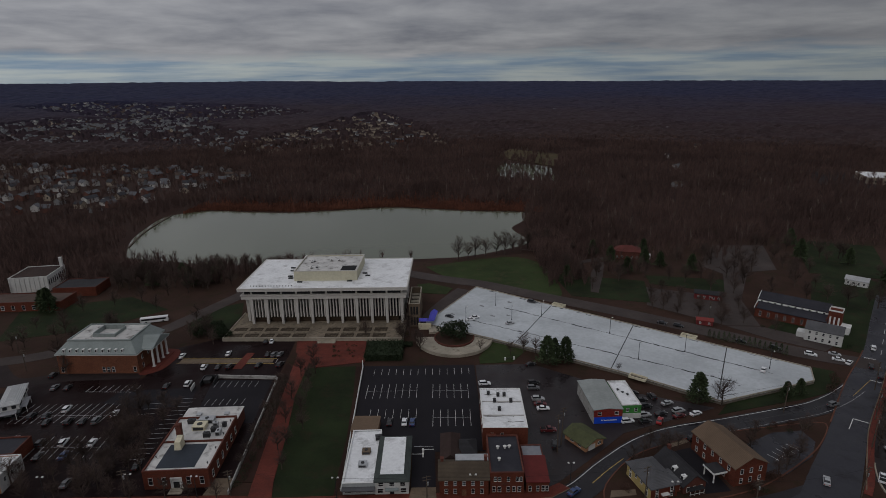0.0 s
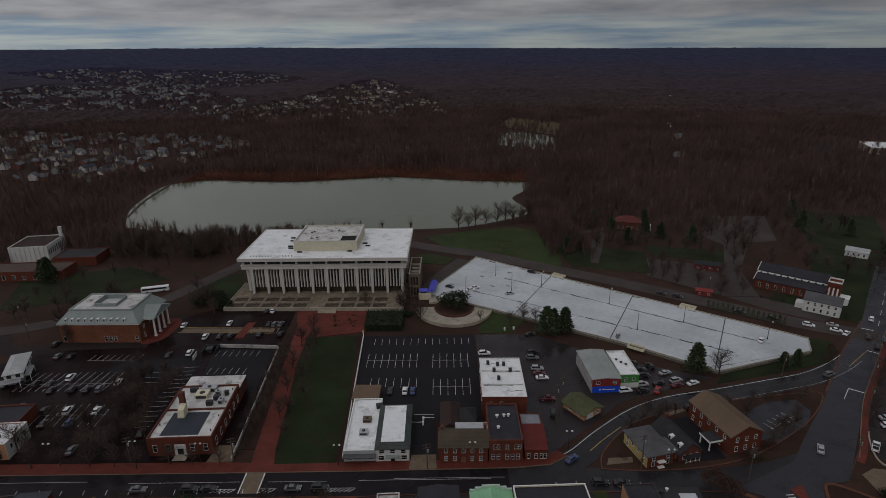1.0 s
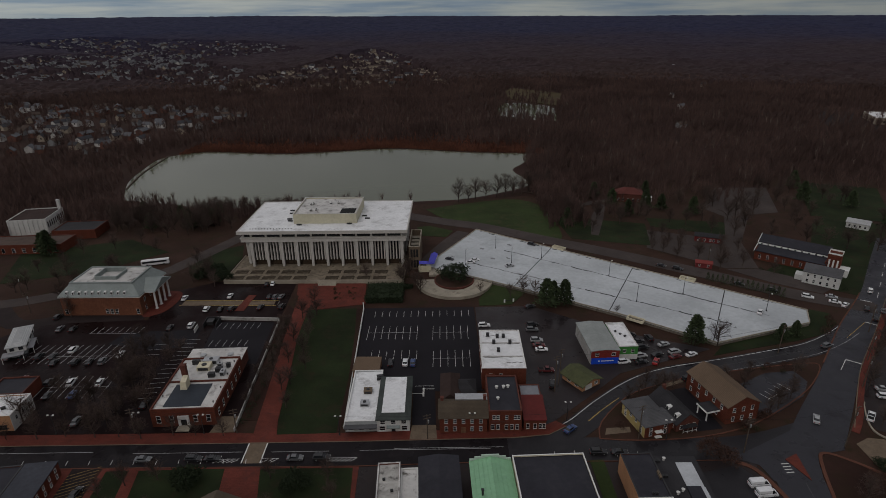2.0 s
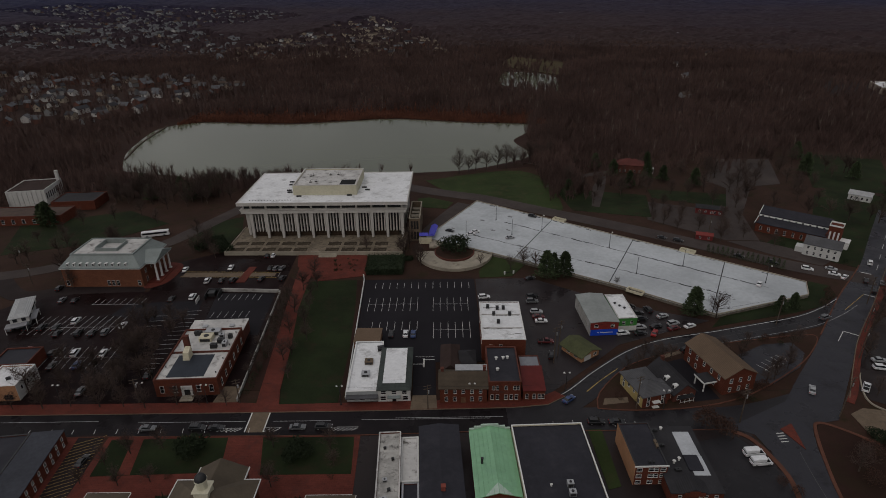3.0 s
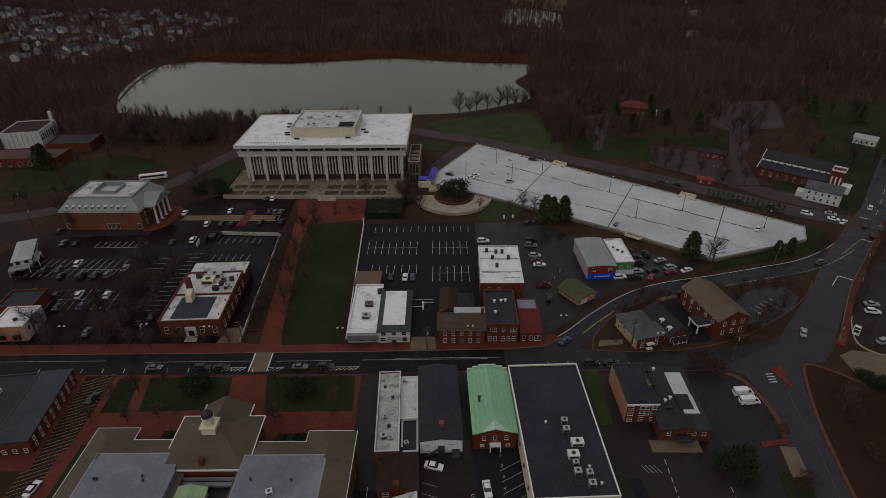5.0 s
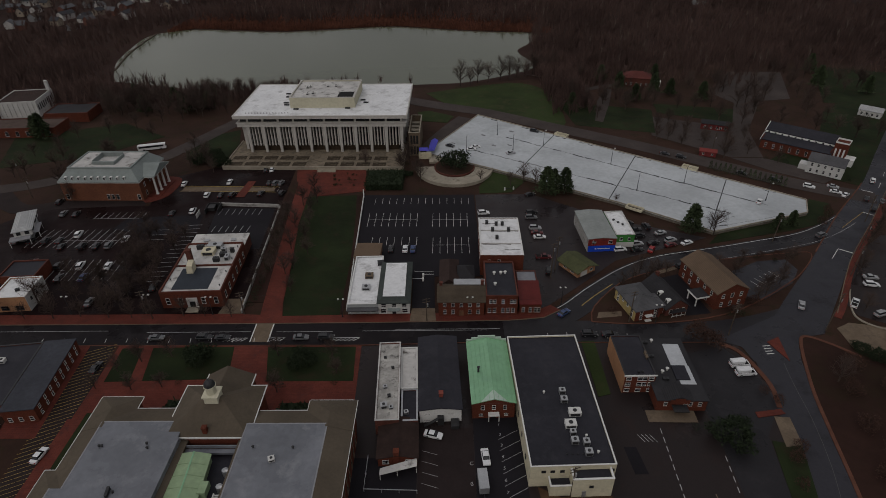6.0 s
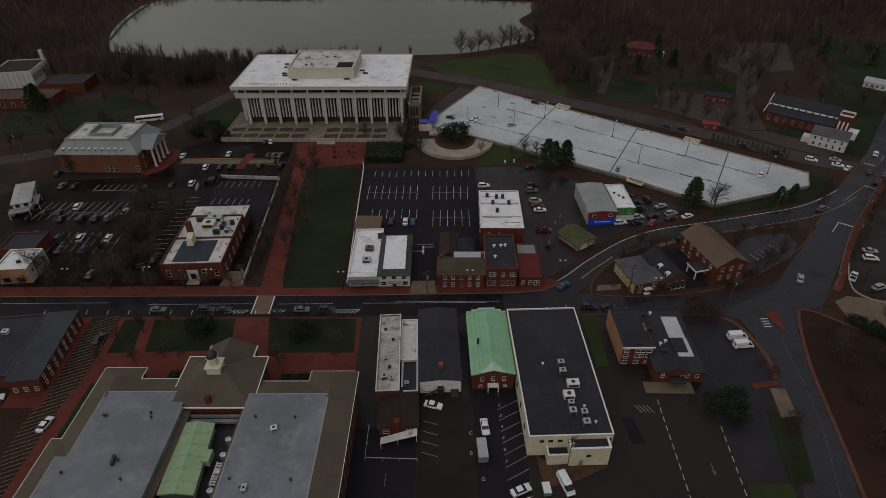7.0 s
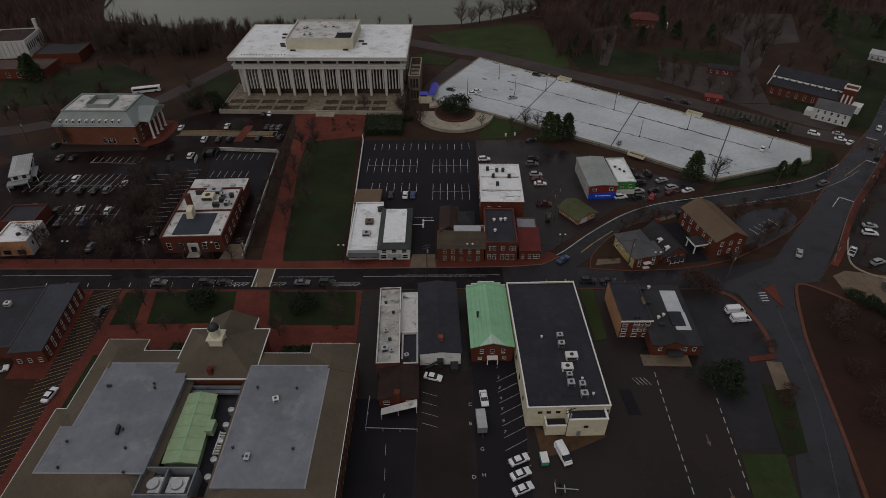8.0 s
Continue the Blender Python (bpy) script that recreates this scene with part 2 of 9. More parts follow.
PALE_METAL = shade("pale_enamelled_metal", (0.62, 0.62, 0.6), 0.5, 0.08, 0.6, 3.0, stain=(0.4, 0.4, 0.38))
DARK_METAL = shade("dark_metal", (0.05, 0.05, 0.052), 0.5, 0.1, 0.6, 3.0, metal=0.4)
POLE = shade("weathered_pole", (0.09, 0.07, 0.055), 0.9, 0.2, 0.6, 3.0)
PAINT = shade("white_road_paint", (0.6, 0.6, 0.58), 0.7, 0.2, 0.5, 3.0, stain=(0.3, 0.3, 0.3))
PAINT_THIN = shade("worn_white_road_paint", (0.4, 0.4, 0.4), 0.75, 0.25, 0.4, 3.0, stain=(0.2, 0.2, 0.2))
YELLOW_PAINT = shade("yellow_road_paint", (0.38, 0.27, 0.09), 0.75, 0.25, 0.4, 3.0, stain=(0.22, 0.165, 0.07))
DECK = shade("white_deck_coating", (0.455, 0.482, 0.498), 0.6, 0.18, 0.03, 0.6, stain=(0.345, 0.368, 0.38))
BLUE = shade("blue_painted_panel", (0.012, 0.07, 0.55), 0.5, 0.1, 0.4, 2.0)
BLUE_CANOPY = shade("blue_canvas", (0.09, 0.09, 0.5), 0.7, 0.1, 0.4, 2.0)
GREEN_WALL = shade("green_painted_wall", (0.05, 0.22, 0.05), 0.7, 0.1, 0.4, 2.0)
OLIVE_ROOF = shade("mossy_roof", (0.075, 0.082, 0.04), 0.9, 0.2, 0.3, 2.0, stain=(0.05, 0.05, 0.03))
BARK = shade("bare_bark", (0.07, 0.052, 0.043), 0.95, 0.25, 0.4, 3.0, random_tint=0.3)
TWIG = shade("bare_twigs", (0.075, 0.053, 0.045), 0.95, 0.25, 0.4, 3.0, random_tint=0.3)
NEEDLE = shade("evergreen_needles", (0.0468, 0.065, 0.0312), 0.9, 0.3, 0.6, 2.0, random_tint=0.25, island_tint=0.35)
SHRUB = shade("evergreen_shrub", (0.022, 0.032, 0.016), 0.9, 0.3, 0.6, 2.0, island_tint=0.35)
RUST_LEAF = shade("withered_leaves", (0.06, 0.033, 0.025), 0.95, 0.3, 0.6, 2.0, island_tint=0.35)
WOODS = shade("leafless_woods", (0.088, 0.056, 0.049), 0.95, 0.4, 0.014, 0.3, island_tint=0.34)
PALE_TRUNK = shade("pale_tree_trunks", (0.15, 0.122, 0.105), 0.95, 0.3, 0.02, 0.4, island_tint=0.4)


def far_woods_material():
    """Leafless brown woods; distance haze is painted in as blue on the far hills."""
    m = bpy.data.materials.new("far_woods_painted_haze")
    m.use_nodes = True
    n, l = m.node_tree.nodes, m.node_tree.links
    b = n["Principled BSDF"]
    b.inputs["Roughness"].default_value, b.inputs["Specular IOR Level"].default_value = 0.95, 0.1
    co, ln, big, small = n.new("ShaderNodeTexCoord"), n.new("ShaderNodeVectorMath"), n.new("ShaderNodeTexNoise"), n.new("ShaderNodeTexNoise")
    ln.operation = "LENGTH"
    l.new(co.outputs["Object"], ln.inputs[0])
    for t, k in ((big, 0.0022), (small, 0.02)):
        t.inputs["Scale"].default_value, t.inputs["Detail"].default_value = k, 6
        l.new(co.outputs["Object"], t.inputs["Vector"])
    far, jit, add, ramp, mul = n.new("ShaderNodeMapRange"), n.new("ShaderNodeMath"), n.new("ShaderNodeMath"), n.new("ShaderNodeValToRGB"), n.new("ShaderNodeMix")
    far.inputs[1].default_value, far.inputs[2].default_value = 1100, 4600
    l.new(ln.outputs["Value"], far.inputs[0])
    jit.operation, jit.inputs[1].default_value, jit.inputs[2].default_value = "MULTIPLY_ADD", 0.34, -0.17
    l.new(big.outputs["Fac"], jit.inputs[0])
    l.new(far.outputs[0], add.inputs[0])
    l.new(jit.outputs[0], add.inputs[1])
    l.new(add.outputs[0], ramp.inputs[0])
    # Brown to blue by distance: aerial haze put into the base colour.
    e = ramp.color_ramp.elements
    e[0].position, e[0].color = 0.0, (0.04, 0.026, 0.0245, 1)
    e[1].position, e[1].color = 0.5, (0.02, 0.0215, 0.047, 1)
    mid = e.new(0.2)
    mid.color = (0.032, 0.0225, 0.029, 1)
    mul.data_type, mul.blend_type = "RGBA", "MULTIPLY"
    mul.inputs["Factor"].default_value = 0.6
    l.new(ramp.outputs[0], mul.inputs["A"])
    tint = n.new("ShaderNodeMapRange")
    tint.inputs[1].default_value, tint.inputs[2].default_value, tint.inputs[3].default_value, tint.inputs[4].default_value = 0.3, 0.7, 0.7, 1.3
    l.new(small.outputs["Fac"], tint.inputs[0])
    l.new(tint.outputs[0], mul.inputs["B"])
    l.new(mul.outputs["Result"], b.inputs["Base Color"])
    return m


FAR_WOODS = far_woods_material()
REED = shade("dry_reeds", (0.125, 0.05, 0.032), 0.95, 0.3, 0.03, 0.5, island_tint=0.35)
TYRE = shade("tyre_rubber", (0.02, 0.02, 0.02), 0.85)


def water_material():
    m = bpy.data.materials.new("pond_water")
    m.use_nodes = True
    n, l = m.node_tree.nodes, m.node_tree.links
    b = n["Principled BSDF"]
    b.inputs["Base Color"].default_value = (0.085, 0.095, 0.06, 1)
    b.inputs["Roughness"].default_value = 0.09
    b.inputs["IOR"].default_value = 1.33
    co, w, u = n.new("ShaderNodeTexCoord"), n.new("ShaderNodeTexNoise"), n.new("ShaderNodeBump")
    w.inputs["Scale"].default_value, w.inputs["Detail"].default_value = 0.8, 4
    u.inputs["Strength"].default_value, u.inputs["Distance"].default_value = 0.16, 0.05
    l.new(co.outputs["Object"], w.inputs["Vector"])
    l.new(w.outputs["Fac"], u.inputs["Height"])
    l.new(u.outputs[0], b.inputs["Normal"])
    return m


WATER = water_material()

# ---- small helpers for building ----


def part(name, bm, material, parent=None, label=""):
    me = bpy.data.meshes.new(name)
    bm.to_mesh(me)
    bm.free()
    me.materials.append(material)
    ob = new(name, me)
    ob.parent = parent
    return tagged(ob, label) if label else ob


def again(name, source, parent, m):
    """Another part on the mesh of source, at the local pose m."""
    ob = new(name, source.data)
    ob.parent = parent
    ob.matrix_basis = m
    return ob


def thing(name, label, category, x=0, y=0, z=0, yaw=0, group="", kind=""):
    ob = new(name)
    ob.empty_display_size = 0.5
    ob.matrix_basis = pose(x, y, z, 0, 0, yaw)
    return tagged(ob, label, category, group, kind)


def box(bm, x0, x1, y0, y1, z0, z1):
    v = [bm.verts.new((x, y, z)) for z in (z0, z1) for x, y in ((x0, y0), (x1, y0), (x1, y1), (x0, y1))]
    for f in ((3, 2, 1, 0), (4, 5, 6, 7), (0, 1, 5, 4), (1, 2, 6, 5), (2, 3, 7, 6), (3, 0, 4, 7)):
        bm.faces.new([v[i] for i in f])
    return v


def boxes(*bb):
    bm = bmesh.new()
    for b in bb:
        box(bm, *b)
    return bm


def prism(bm, bottom, top):
    """A solid between two outlines of the same number of corners, listed counter-clockwise."""
    a, b = [bm.verts.new(p) for p in bottom], [bm.verts.new(p) for p in top]
    n = len(a)
    bm.faces.new(a[::-1])
    bm.faces.new(b)
    for i in range(n):
        bm.faces.new((a[i], a[(i + 1) % n], b[(i + 1) % n], b[i]))


def tube(bm, p, q, r0, r1, sides=6, caps=True):
    p, q = Vector(p), Vector(q)
    d = (q - p).normalized()
    a = d.cross(Vector((0, 0, 1)) if abs(d.z) < 0.9 else Vector((1, 0, 0))).normalized()
    c = d.cross(a)
    ring = [[bm.verts.new(o + (a * math.cos(k * math.tau / sides) + c * math.sin(k * math.tau / sides)) * r) for k in range(sides)] for o, r in ((p, r0), (q, r1))]
    for k in range(sides):
        bm.faces.new((ring[0][k], ring[0][(k + 1) % sides], ring[1][(k + 1) % sides], ring[1][k]))
    if caps:
        bm.faces.new(ring[0][::-1])
        bm.faces.new(ring[1])


def slab(name, pts, top, material, label, category="ground", thick=0.25):
    """A flat piece of ground with an edge, of kind structure."""
    area = sum(a[0] * b[1] - b[0] * a[1] for a, b in zip(pts, pts[1:] + pts[:1]))
    pts = pts if area > 0 else pts[::-1]
    bm = bmesh.new()
    prism(bm, [(x, y, top - thick) for x, y in pts], [(x, y, top) for x, y in pts])
    ob = part(name, bm, material)
    return tagged(ob, label, category, kind="structure")


def smooth(pts, n=6):
    """A soft line through the points."""
    out = []
    p = [pts[0]] + list(pts) + [pts[-1]]
    for i in range(1, len(p) - 2):
        for k in range(n):
            t = k / n
            out.append(tuple(0.5 * (2 * p[i][c] + (p[i + 1][c] - p[i - 1][c]) * t + (2 * p[i - 1][c] - 5 * p[i][c] + 4 * p[i + 1][c] - p[i + 2][c]) * t * t
                             + (3 * p[i][c] - p[i - 1][c] - 3 * p[i + 1][c] + p[i + 2][c]) * t ** 3) for c in range(2)))
    return out + [tuple(pts[-1])]


def ribbon_mesh(pts, width, top, thick=0.25, shift=0.0):
    bm = bmesh.new()
    rows = []
    for i, p in enumerate(pts):
        a, b = Vector(pts[max(i - 1, 0)]), Vector(pts[min(i + 1, len(pts) - 1)])
        n = (b - a).normalized()
        n = Vector((-n.y, n.x))
        l, r = Vector(p) + n * (shift + width / 2), Vector(p) + n * (shift - width / 2)
        rows.append([bm.verts.new((q.x, q.y, z)) for q, z in ((l, top), (r, top), (r, top - thick), (l, top - thick))])
    for a, b in zip(rows, rows[1:]):
        for k in range(4):
            bm.faces.new((a[k], a[(k + 1) % 4], b[(k + 1) % 4], b[k]))
    bm.faces.new(rows[0])
    bm.faces.new(rows[-1][::-1])
    bmesh.ops.recalc_face_normals(bm, faces=bm.faces)
    return bm


def ribbon(name, pts, width, top, material, label, category="road", thick=0.25, shift=0.0, parent=None):
    ob = part(name, ribbon_mesh(pts, width, top, thick, shift), material, parent)
    return ob if parent else tagged(ob, label, category, kind="structure")


def inside(x, y, pts):
    hit = False
    for (x0, y0), (x1, y1) in zip(pts, pts[1:] + pts[:1]):
        if (y0 > y) != (y1 > y) and x < (x1 - x0) * (y - y0) / (y1 - y0) + x0:
            hit = not hit
    return hit


def terrain(x, y):
    """Flat round the town, rising to low wooded hills at the horizon."""
    r = math.hypot(x, y)
    t = min(max((r - 900) / 3800, 0), 1)
    t = t * t * (3 - 2 * t)
    return (88 - 0.012 * x) * t + 14 * t * noise.noise(Vector((x / 900, y / 900, 3.1)))


# ---- ground, water ----
def ground_sheet():
    rings = [0, 150, 300, 450, 600, 750, 900] + [900 + 3950 * (k / 30) ** 1.15 for k in range(1, 31)]
    bm = bmesh.new()
    centre = bm.verts.new((0, 0, 0))
    last = None
    for r in rings[1:]:
        row = [bm.verts.new((r * math.sin(a), r * math.cos(a), terrain(r * math.sin(a), r * math.cos(a)))) for a in (k * math.tau / 120 for k in range(120))]
        for k in range(120):
            j = (k + 1) % 120
            bm.faces.new((centre, row[j], row[k]) if last is None else (last[k], last[j], row[j], row[k]))
        last = row
    return part("ground", bm, LITTER)


tagged(ground_sheet(), "dark brown ground with leaf litter and dull winter grass", "ground", kind="structure")
POND = [(-224, 398), (-243, 440), (-252, 483), (-254, 528), (-225, 548), (-180, 541), (-140, 536), (-90, 545), (-47, 552), (22, 532), (75, 522), (66, 490), (54, 465), (62, 425), (40, 404), (16, 391), (-11, 386), (-139, 377), (-191, 388)]
slab("water", smooth(POND + POND[:1], 4)[:-1], 0.06, WATER, "still grey-green pond water with wooded banks", "water")
POND2 = [(62, 738), (84, 837), (141, 800), (130, 690)]
slab("water", smooth(POND2 + POND2[:1], 5)[:-1], 0.06, WATER, "small pale pond deep in the woods", "water")

TOWN = [(-420, 20), (-420, 330), (-260, 330), (-140, 372), (-20, 378), (60, 396), (66, 340), (120, 430), (330, 420), (330, 20)]
slab("ground", TOWN, 0.02, TOWN_SOIL, "bare winter soil and thin grass between the streets", "ground", 0.3)
# car parks
slab("pavement", [(-35.5, 232), (11.5, 232), (12, 172), (-33, 172)], 0.10, ASPHALT_NEW, "freshly sealed black car park with white bays", "car park")
slab("pavement", [(-12, 177), (-4.6, 177), (-3.8, 149), (-11.2, 149)], 0.11, ASPHALT_NEW, "black asphalt driveway between brick buildings", "driveway")
slab("pavement", [(-182, 206), (-168, 227), (-126, 224), (-126, 251), (-110, 261), (-71, 259), (-70, 223), (-66, 152.5), (-205, 152)], 0.08, LOT_ASPHALT, "dark wet asphalt car park with worn white bays", "car park")
slab("pavement", [(12, 232), (36, 232), (66, 210), (98, 196), (60, 181), (44, 166), (30, 153.5), (28, 172), (12.2, 172)], 0.08, YARD_ASPHALT, "patched dark asphalt yard behind the shops", "car park")
slab("pavement", [(-26, 140), (84, 140), (90, 118), (76, 60), (-26, 55)], 0.08, ASPHALT, "dark asphalt yards behind the row of shops", "car park")
slab("pavement", [(164, 197), (151, 187), (132, 163), (127.5, 156), (128, 150), (136, 145), (190, 150), (200, 196)], 0.10, ASPHALT, "dark asphalt car park beside the main road", "car park")
slab("pavement", [(115, 324), (160, 304), (152, 268), (136, 269), (107, 297)], 0.10, LANE_ASPHALT, "worn grey car park edged by bare trees", "car park")
slab("pavement", [(163, 363), (191, 408), (226, 406), (206, 352), (170, 345)], 0.10, LANE_ASPHALT, "worn grey car park beside the woods", "car park")
slab("pavement", [(98.6, 174), (110, 180), (120.5, 181), (121.5, 174.5), (116, 167), (103, 158.5), (97, 158.7)], 0.2, ROAD, "small dark car park behind the brick hall", "car park")
slab("pavement", [(66.5, 133), (80, 136), (85.5, 127), (86, 114), (79, 104), (76, 84.5), (66, 84.5), (66.6, 101)], 0.105, CURVE_ROAD, "smooth dark asphalt lot with parked vans", "car park")
slab("pavement", [(6.4, 111), (18.6, 111), (18, 60), (6.6, 60)], 0.088, ASPHALT_NEW, "newer black asphalt strip with numbered bays", "car park")
slab("pavement", [(-7, 107), (6.3, 107), (6.5, 60), (-7, 60)], 0.089, ASPHALT_OLD, "worn brown asphalt yard", "car park")
slab("pavement", [(-26, 98), (-7.2, 98), (-7.2, 60), (-22, 60)], 0.087, ASPHALT_NEW, "black asphalt yard by the courthouse", "car park")
slab("pavement", [(20.4, 90.2), (25.4, 87.6), (35.4, 88.8), (37, 87.6), (29, 84), (21.4, 82)], 0.092, MUD, "muddy brown ground behind the warehouse", "ground")
slab("pavement", [(42.6, 101), (45.6, 101), (46.6, 93.4), (43.4, 93.4)], 0.094, ASPHALT_NEW, "fresh black asphalt patch", "patch")
slab("pavement", [(-130, 214), (-100, 216), (-98, 203), (-112, 200), (-132, 205)], 0.086, ASPHALT_NEW, "darker asphalt patch in the car park", "patch")
slab("pavement", [(-96, 222), (-71.5, 221), (-70, 190), (-92, 190)], 0.087, ASPHALT_NEW, "darker asphalt beside the bank", "patch")
# lawns
slab("lawn", [(-60, 231), (-39, 232), (-36.6, 208), (-34.8, 181), (-34.2, 151.6), (-52, 150.6), (-53.4, 158), (-55.6, 181), (-59, 208)], 0.16, LAWN_DARK, "dark green winter lawn strip beside the brick walk", "lawn")
slab("lawn", [(-96, 136.4), (-63, 137), (-61, 124), (-95, 123)], 0.2, LAWN_DARK, "dark green lawn in front of the courthouse", "lawn")
slab("lawn", [(-53, 136.8), (-27, 136.8), (-26, 123), (-50, 123)], 0.2, LAWN_DARK, "dark green lawn in front of the courthouse", "lawn")
slab("lawn", [(-94, 112), (-89, 112), (-89, 88), (-94, 86)], 0.2, LAWN_DARK, "narrow lawn along the courthouse side", "lawn")
slab("lawn", [(66, 83), (76, 83), (72, 60), (63, 60)], 0.2, LAWN, "rough green lawn beside the road", "lawn")
slab("lawn", [(39.5, 138.6), (43.5, 138.8), (43.5, 118), (40, 117)], 0.2, LAWN, "dark lawn between two buildings", "lawn")
slab("lawn", smooth([(-13, 368), (39, 387), (60, 375), (66, 340), (63, 309), (44, 315), (18, 335), (-1, 349), (-13, 368)], 3)[:-1], 0.14, LAWN, "open green lawn sloping to the pond", "lawn")
slab("lawn", [(-17, 334), (-10, 336), (4, 327), (0, 317), (-15, 320)], 0.16, LAWN, "small green lawn beside the office building", "lawn")
slab("lawn", [(66, 350), (118, 335), (110, 300), (70, 312)], 0.12, LAWN_DARK, "green lawn beside the lane", "lawn")
slab("lawn", [(122, 345), (165, 335), (160, 312), (120, 330)], 0.12, LAWN_DARK, "dull green lawn by the car park", "lawn")
slab("lawn", [(150, 262), (180, 238), (206, 262), (250, 320), (248, 360), (214, 330), (196, 300)], 0.12, LAWN_DARK, "green churchyard lawn", "lawn")
slab("lawn", [(222, 345), (262, 330), (300, 400), (255, 420)], 0.145, LAWN_DARK, "dull green lawn at the wood's edge", "lawn")
slab("lawn", [(14, 239), (21, 254), (36, 246), (28, 234), (14, 233)], 0.16, LAWN, "green slope below the parking deck", "lawn")
slab("lawn", [(-136, 292), (-112, 309), (-107, 290), (-108, 268), (-127, 270)], 0.12, LAWN_DARK, "dull green lawn beside the office building", "lawn")
slab("lawn", [(-230, 300), (-180, 320), (-150, 300), (-175, 275), (-215, 262)], 0.12, LAWN_DARK, "dull green lawn by the school", "lawn")
slab("lawn", [(80, 900), (112, 1005), (182, 925), (150, 800)], 1.2, shade("straw_field", (0.06, 0.046, 0.022), 0.95, 0.35, 0.02, 0.3), "straw-coloured meadow in the woods", "field", 3)
slab("pavement", [(60, 352), (64, 352), (92, 372), (110, 380), (108, 384), (86, 376)], 0.15, LANE_ASPHALT, "narrow drive to the brick house", "drive")
slab("pavement", [(82, 318), (86, 316), (96, 345), (104, 372), (100, 374), (90, 350)], 0.152, LANE_ASPHALT, "narrow drive across the lawn", "drive")
slab("pavement", [(150, 300), (160, 303), (186, 348), (170, 346)], 0.15, LANE_ASPHALT, "lane between the car parks", "drive")
slab("pavement", [(136, 268), (152, 267), (176, 247), (166, 240), (150, 252)], 0.151, LANE_ASPHALT, "worn forecourt beside the church", "forecourt")
slab("planting_bed", [(-70, 220), (-69, 236), (-66, 232), (-64.2, 208), (-61.8, 181), (-59.9, 158), (-65.4, 158), (-66.2, 174)], 0.165, LITTER, "dark mulched bed with shrubs beside the brick walk", "planting bed")
slab("planting_bed", [(-39, 232), (-36.9, 231.5), (-34.2, 208), (-33.4, 181), (-33.0, 153), (-34.2, 151.6), (-34.8, 181), (-36.6, 208)], 0.15, LITTER, "narrow mulched bed along the low wall", "planting bed")
slab("lawn", [(97, 191.4), (112, 195.6), (131, 200.4), (146, 205.6), (156, 214), (158, 222), (152, 226), (144, 215), (120, 209), (103, 198)], 0.13, LAWN_DARK, "olive winter grass strip between deck and road", "lawn")
# red brick paving
slab("pavement", [(-67, 247), (-60, 240), (-59.2, 208), (-55.8, 181), (-53.6, 158), (-51.5, 147.6), (-59, 147.6), (-59.9, 158), (-61.8, 181), (-64.2, 208), (-66, 232)], 0.18, RED_PAVER, "red brick walk leading to the office building", "walk")
slab("pavement", [(-71, 262), (-38, 258), (-35.6, 236), (-56, 231.5), (-68, 246)], 0.19, RED_PAVER, "red brick forecourt below the terrace", "forecourt")
slab("pavement", [(-240, 152), (-66, 152.2), (-52, 151), (28, 153), (33, 156), (36, 153.4), (30, 149.6), (19, 148.4), (-27, 147.6), (-240, 147)], 0.17, RED_PAVER, "red brick pavement along the main street", "pavement")
slab("pavement", [(-11.4, 154.6), (-4, 154.6), (-3.6, 148.4), (-11.8, 148.2)], 0.185, TAN_PAVER, "tan concrete driveway crossing", "pavement")
slab("pavement", [(-72, 160), (-66, 160), (-65.5, 152.4), (-73, 152.3)], 0.185, TAN_PAVER, "tan concrete path beside the bank", "pavement")
slab("pavement", [(-97.5, 137.6), (-25.4, 137.2), (-24.5, 111), (-97, 110)], 0.17, RED_PAVER, "red brick paving in front of the courthouse", "pavement")
slab("pavement", [(-118, 137.6), (-106.2, 137.6), (-103, 104), (-113, 104)], 0.17, RED_PAVER, "red brick paving beside the long brick building", "pavement")
slab("pavement", [(-98, 110), (-94, 110), (-93.5, 60), (-97.5, 60)], 0.18, RED_PAVER, "red brick pavement along the striped lane", "pavement")
slab("pavement", [(-90, 136.6), (-87, 136.8), (-84.6, 123.4), (-88, 123.4)], 0.215, RED_PAVER, "red brick path through the courthouse lawn", "path")
# roads
MAIN = smooth([(-300, 142.8), (-140, 142.7), (-26, 142.6), (10, 143.6), (46, 143.2), (84, 143.0), (110, 150)], 5)
ribbon("road", MAIN[:17], 9.8, 0.12, MAIN_ROAD, "dark wet main street with parked cars", "road")
ribbon("road", MAIN[16:], 9.8, 0.12, CURVE_ROAD, "damp grey main street beside the planted island", "road")
CURVE = smooth([(26, 146), (38, 152), (50, 163), (64, 174), (78, 180.5), (98, 185.2), (118, 190.4), (134, 195), (147, 201.5), (158, 209)], 5)
ribbon("road", CURVE, 8.6, 0.124, CURVE_ROAD, "curving grey wet road with white edge lines", "road")
AVENUE = smooth([(240, 303), (212, 268), (187, 236.5), (161.5, 209.5), (141.5, 186), (126, 168), (112, 153), (101, 143), (95, 134), (92.6, 122), (91.3, 110), (88.8, 97), (85.6, 86), (81.5, 73), (76, 55)], 5)
ribbon("road", AVENUE[:31], 11.4, 0.128, ROAD, "wide grey wet road through the junction", "road")
ribbon("road", AVENUE[38:], 12.6, 0.132, ROAD, "wide grey wet road running south from the junction", "road")
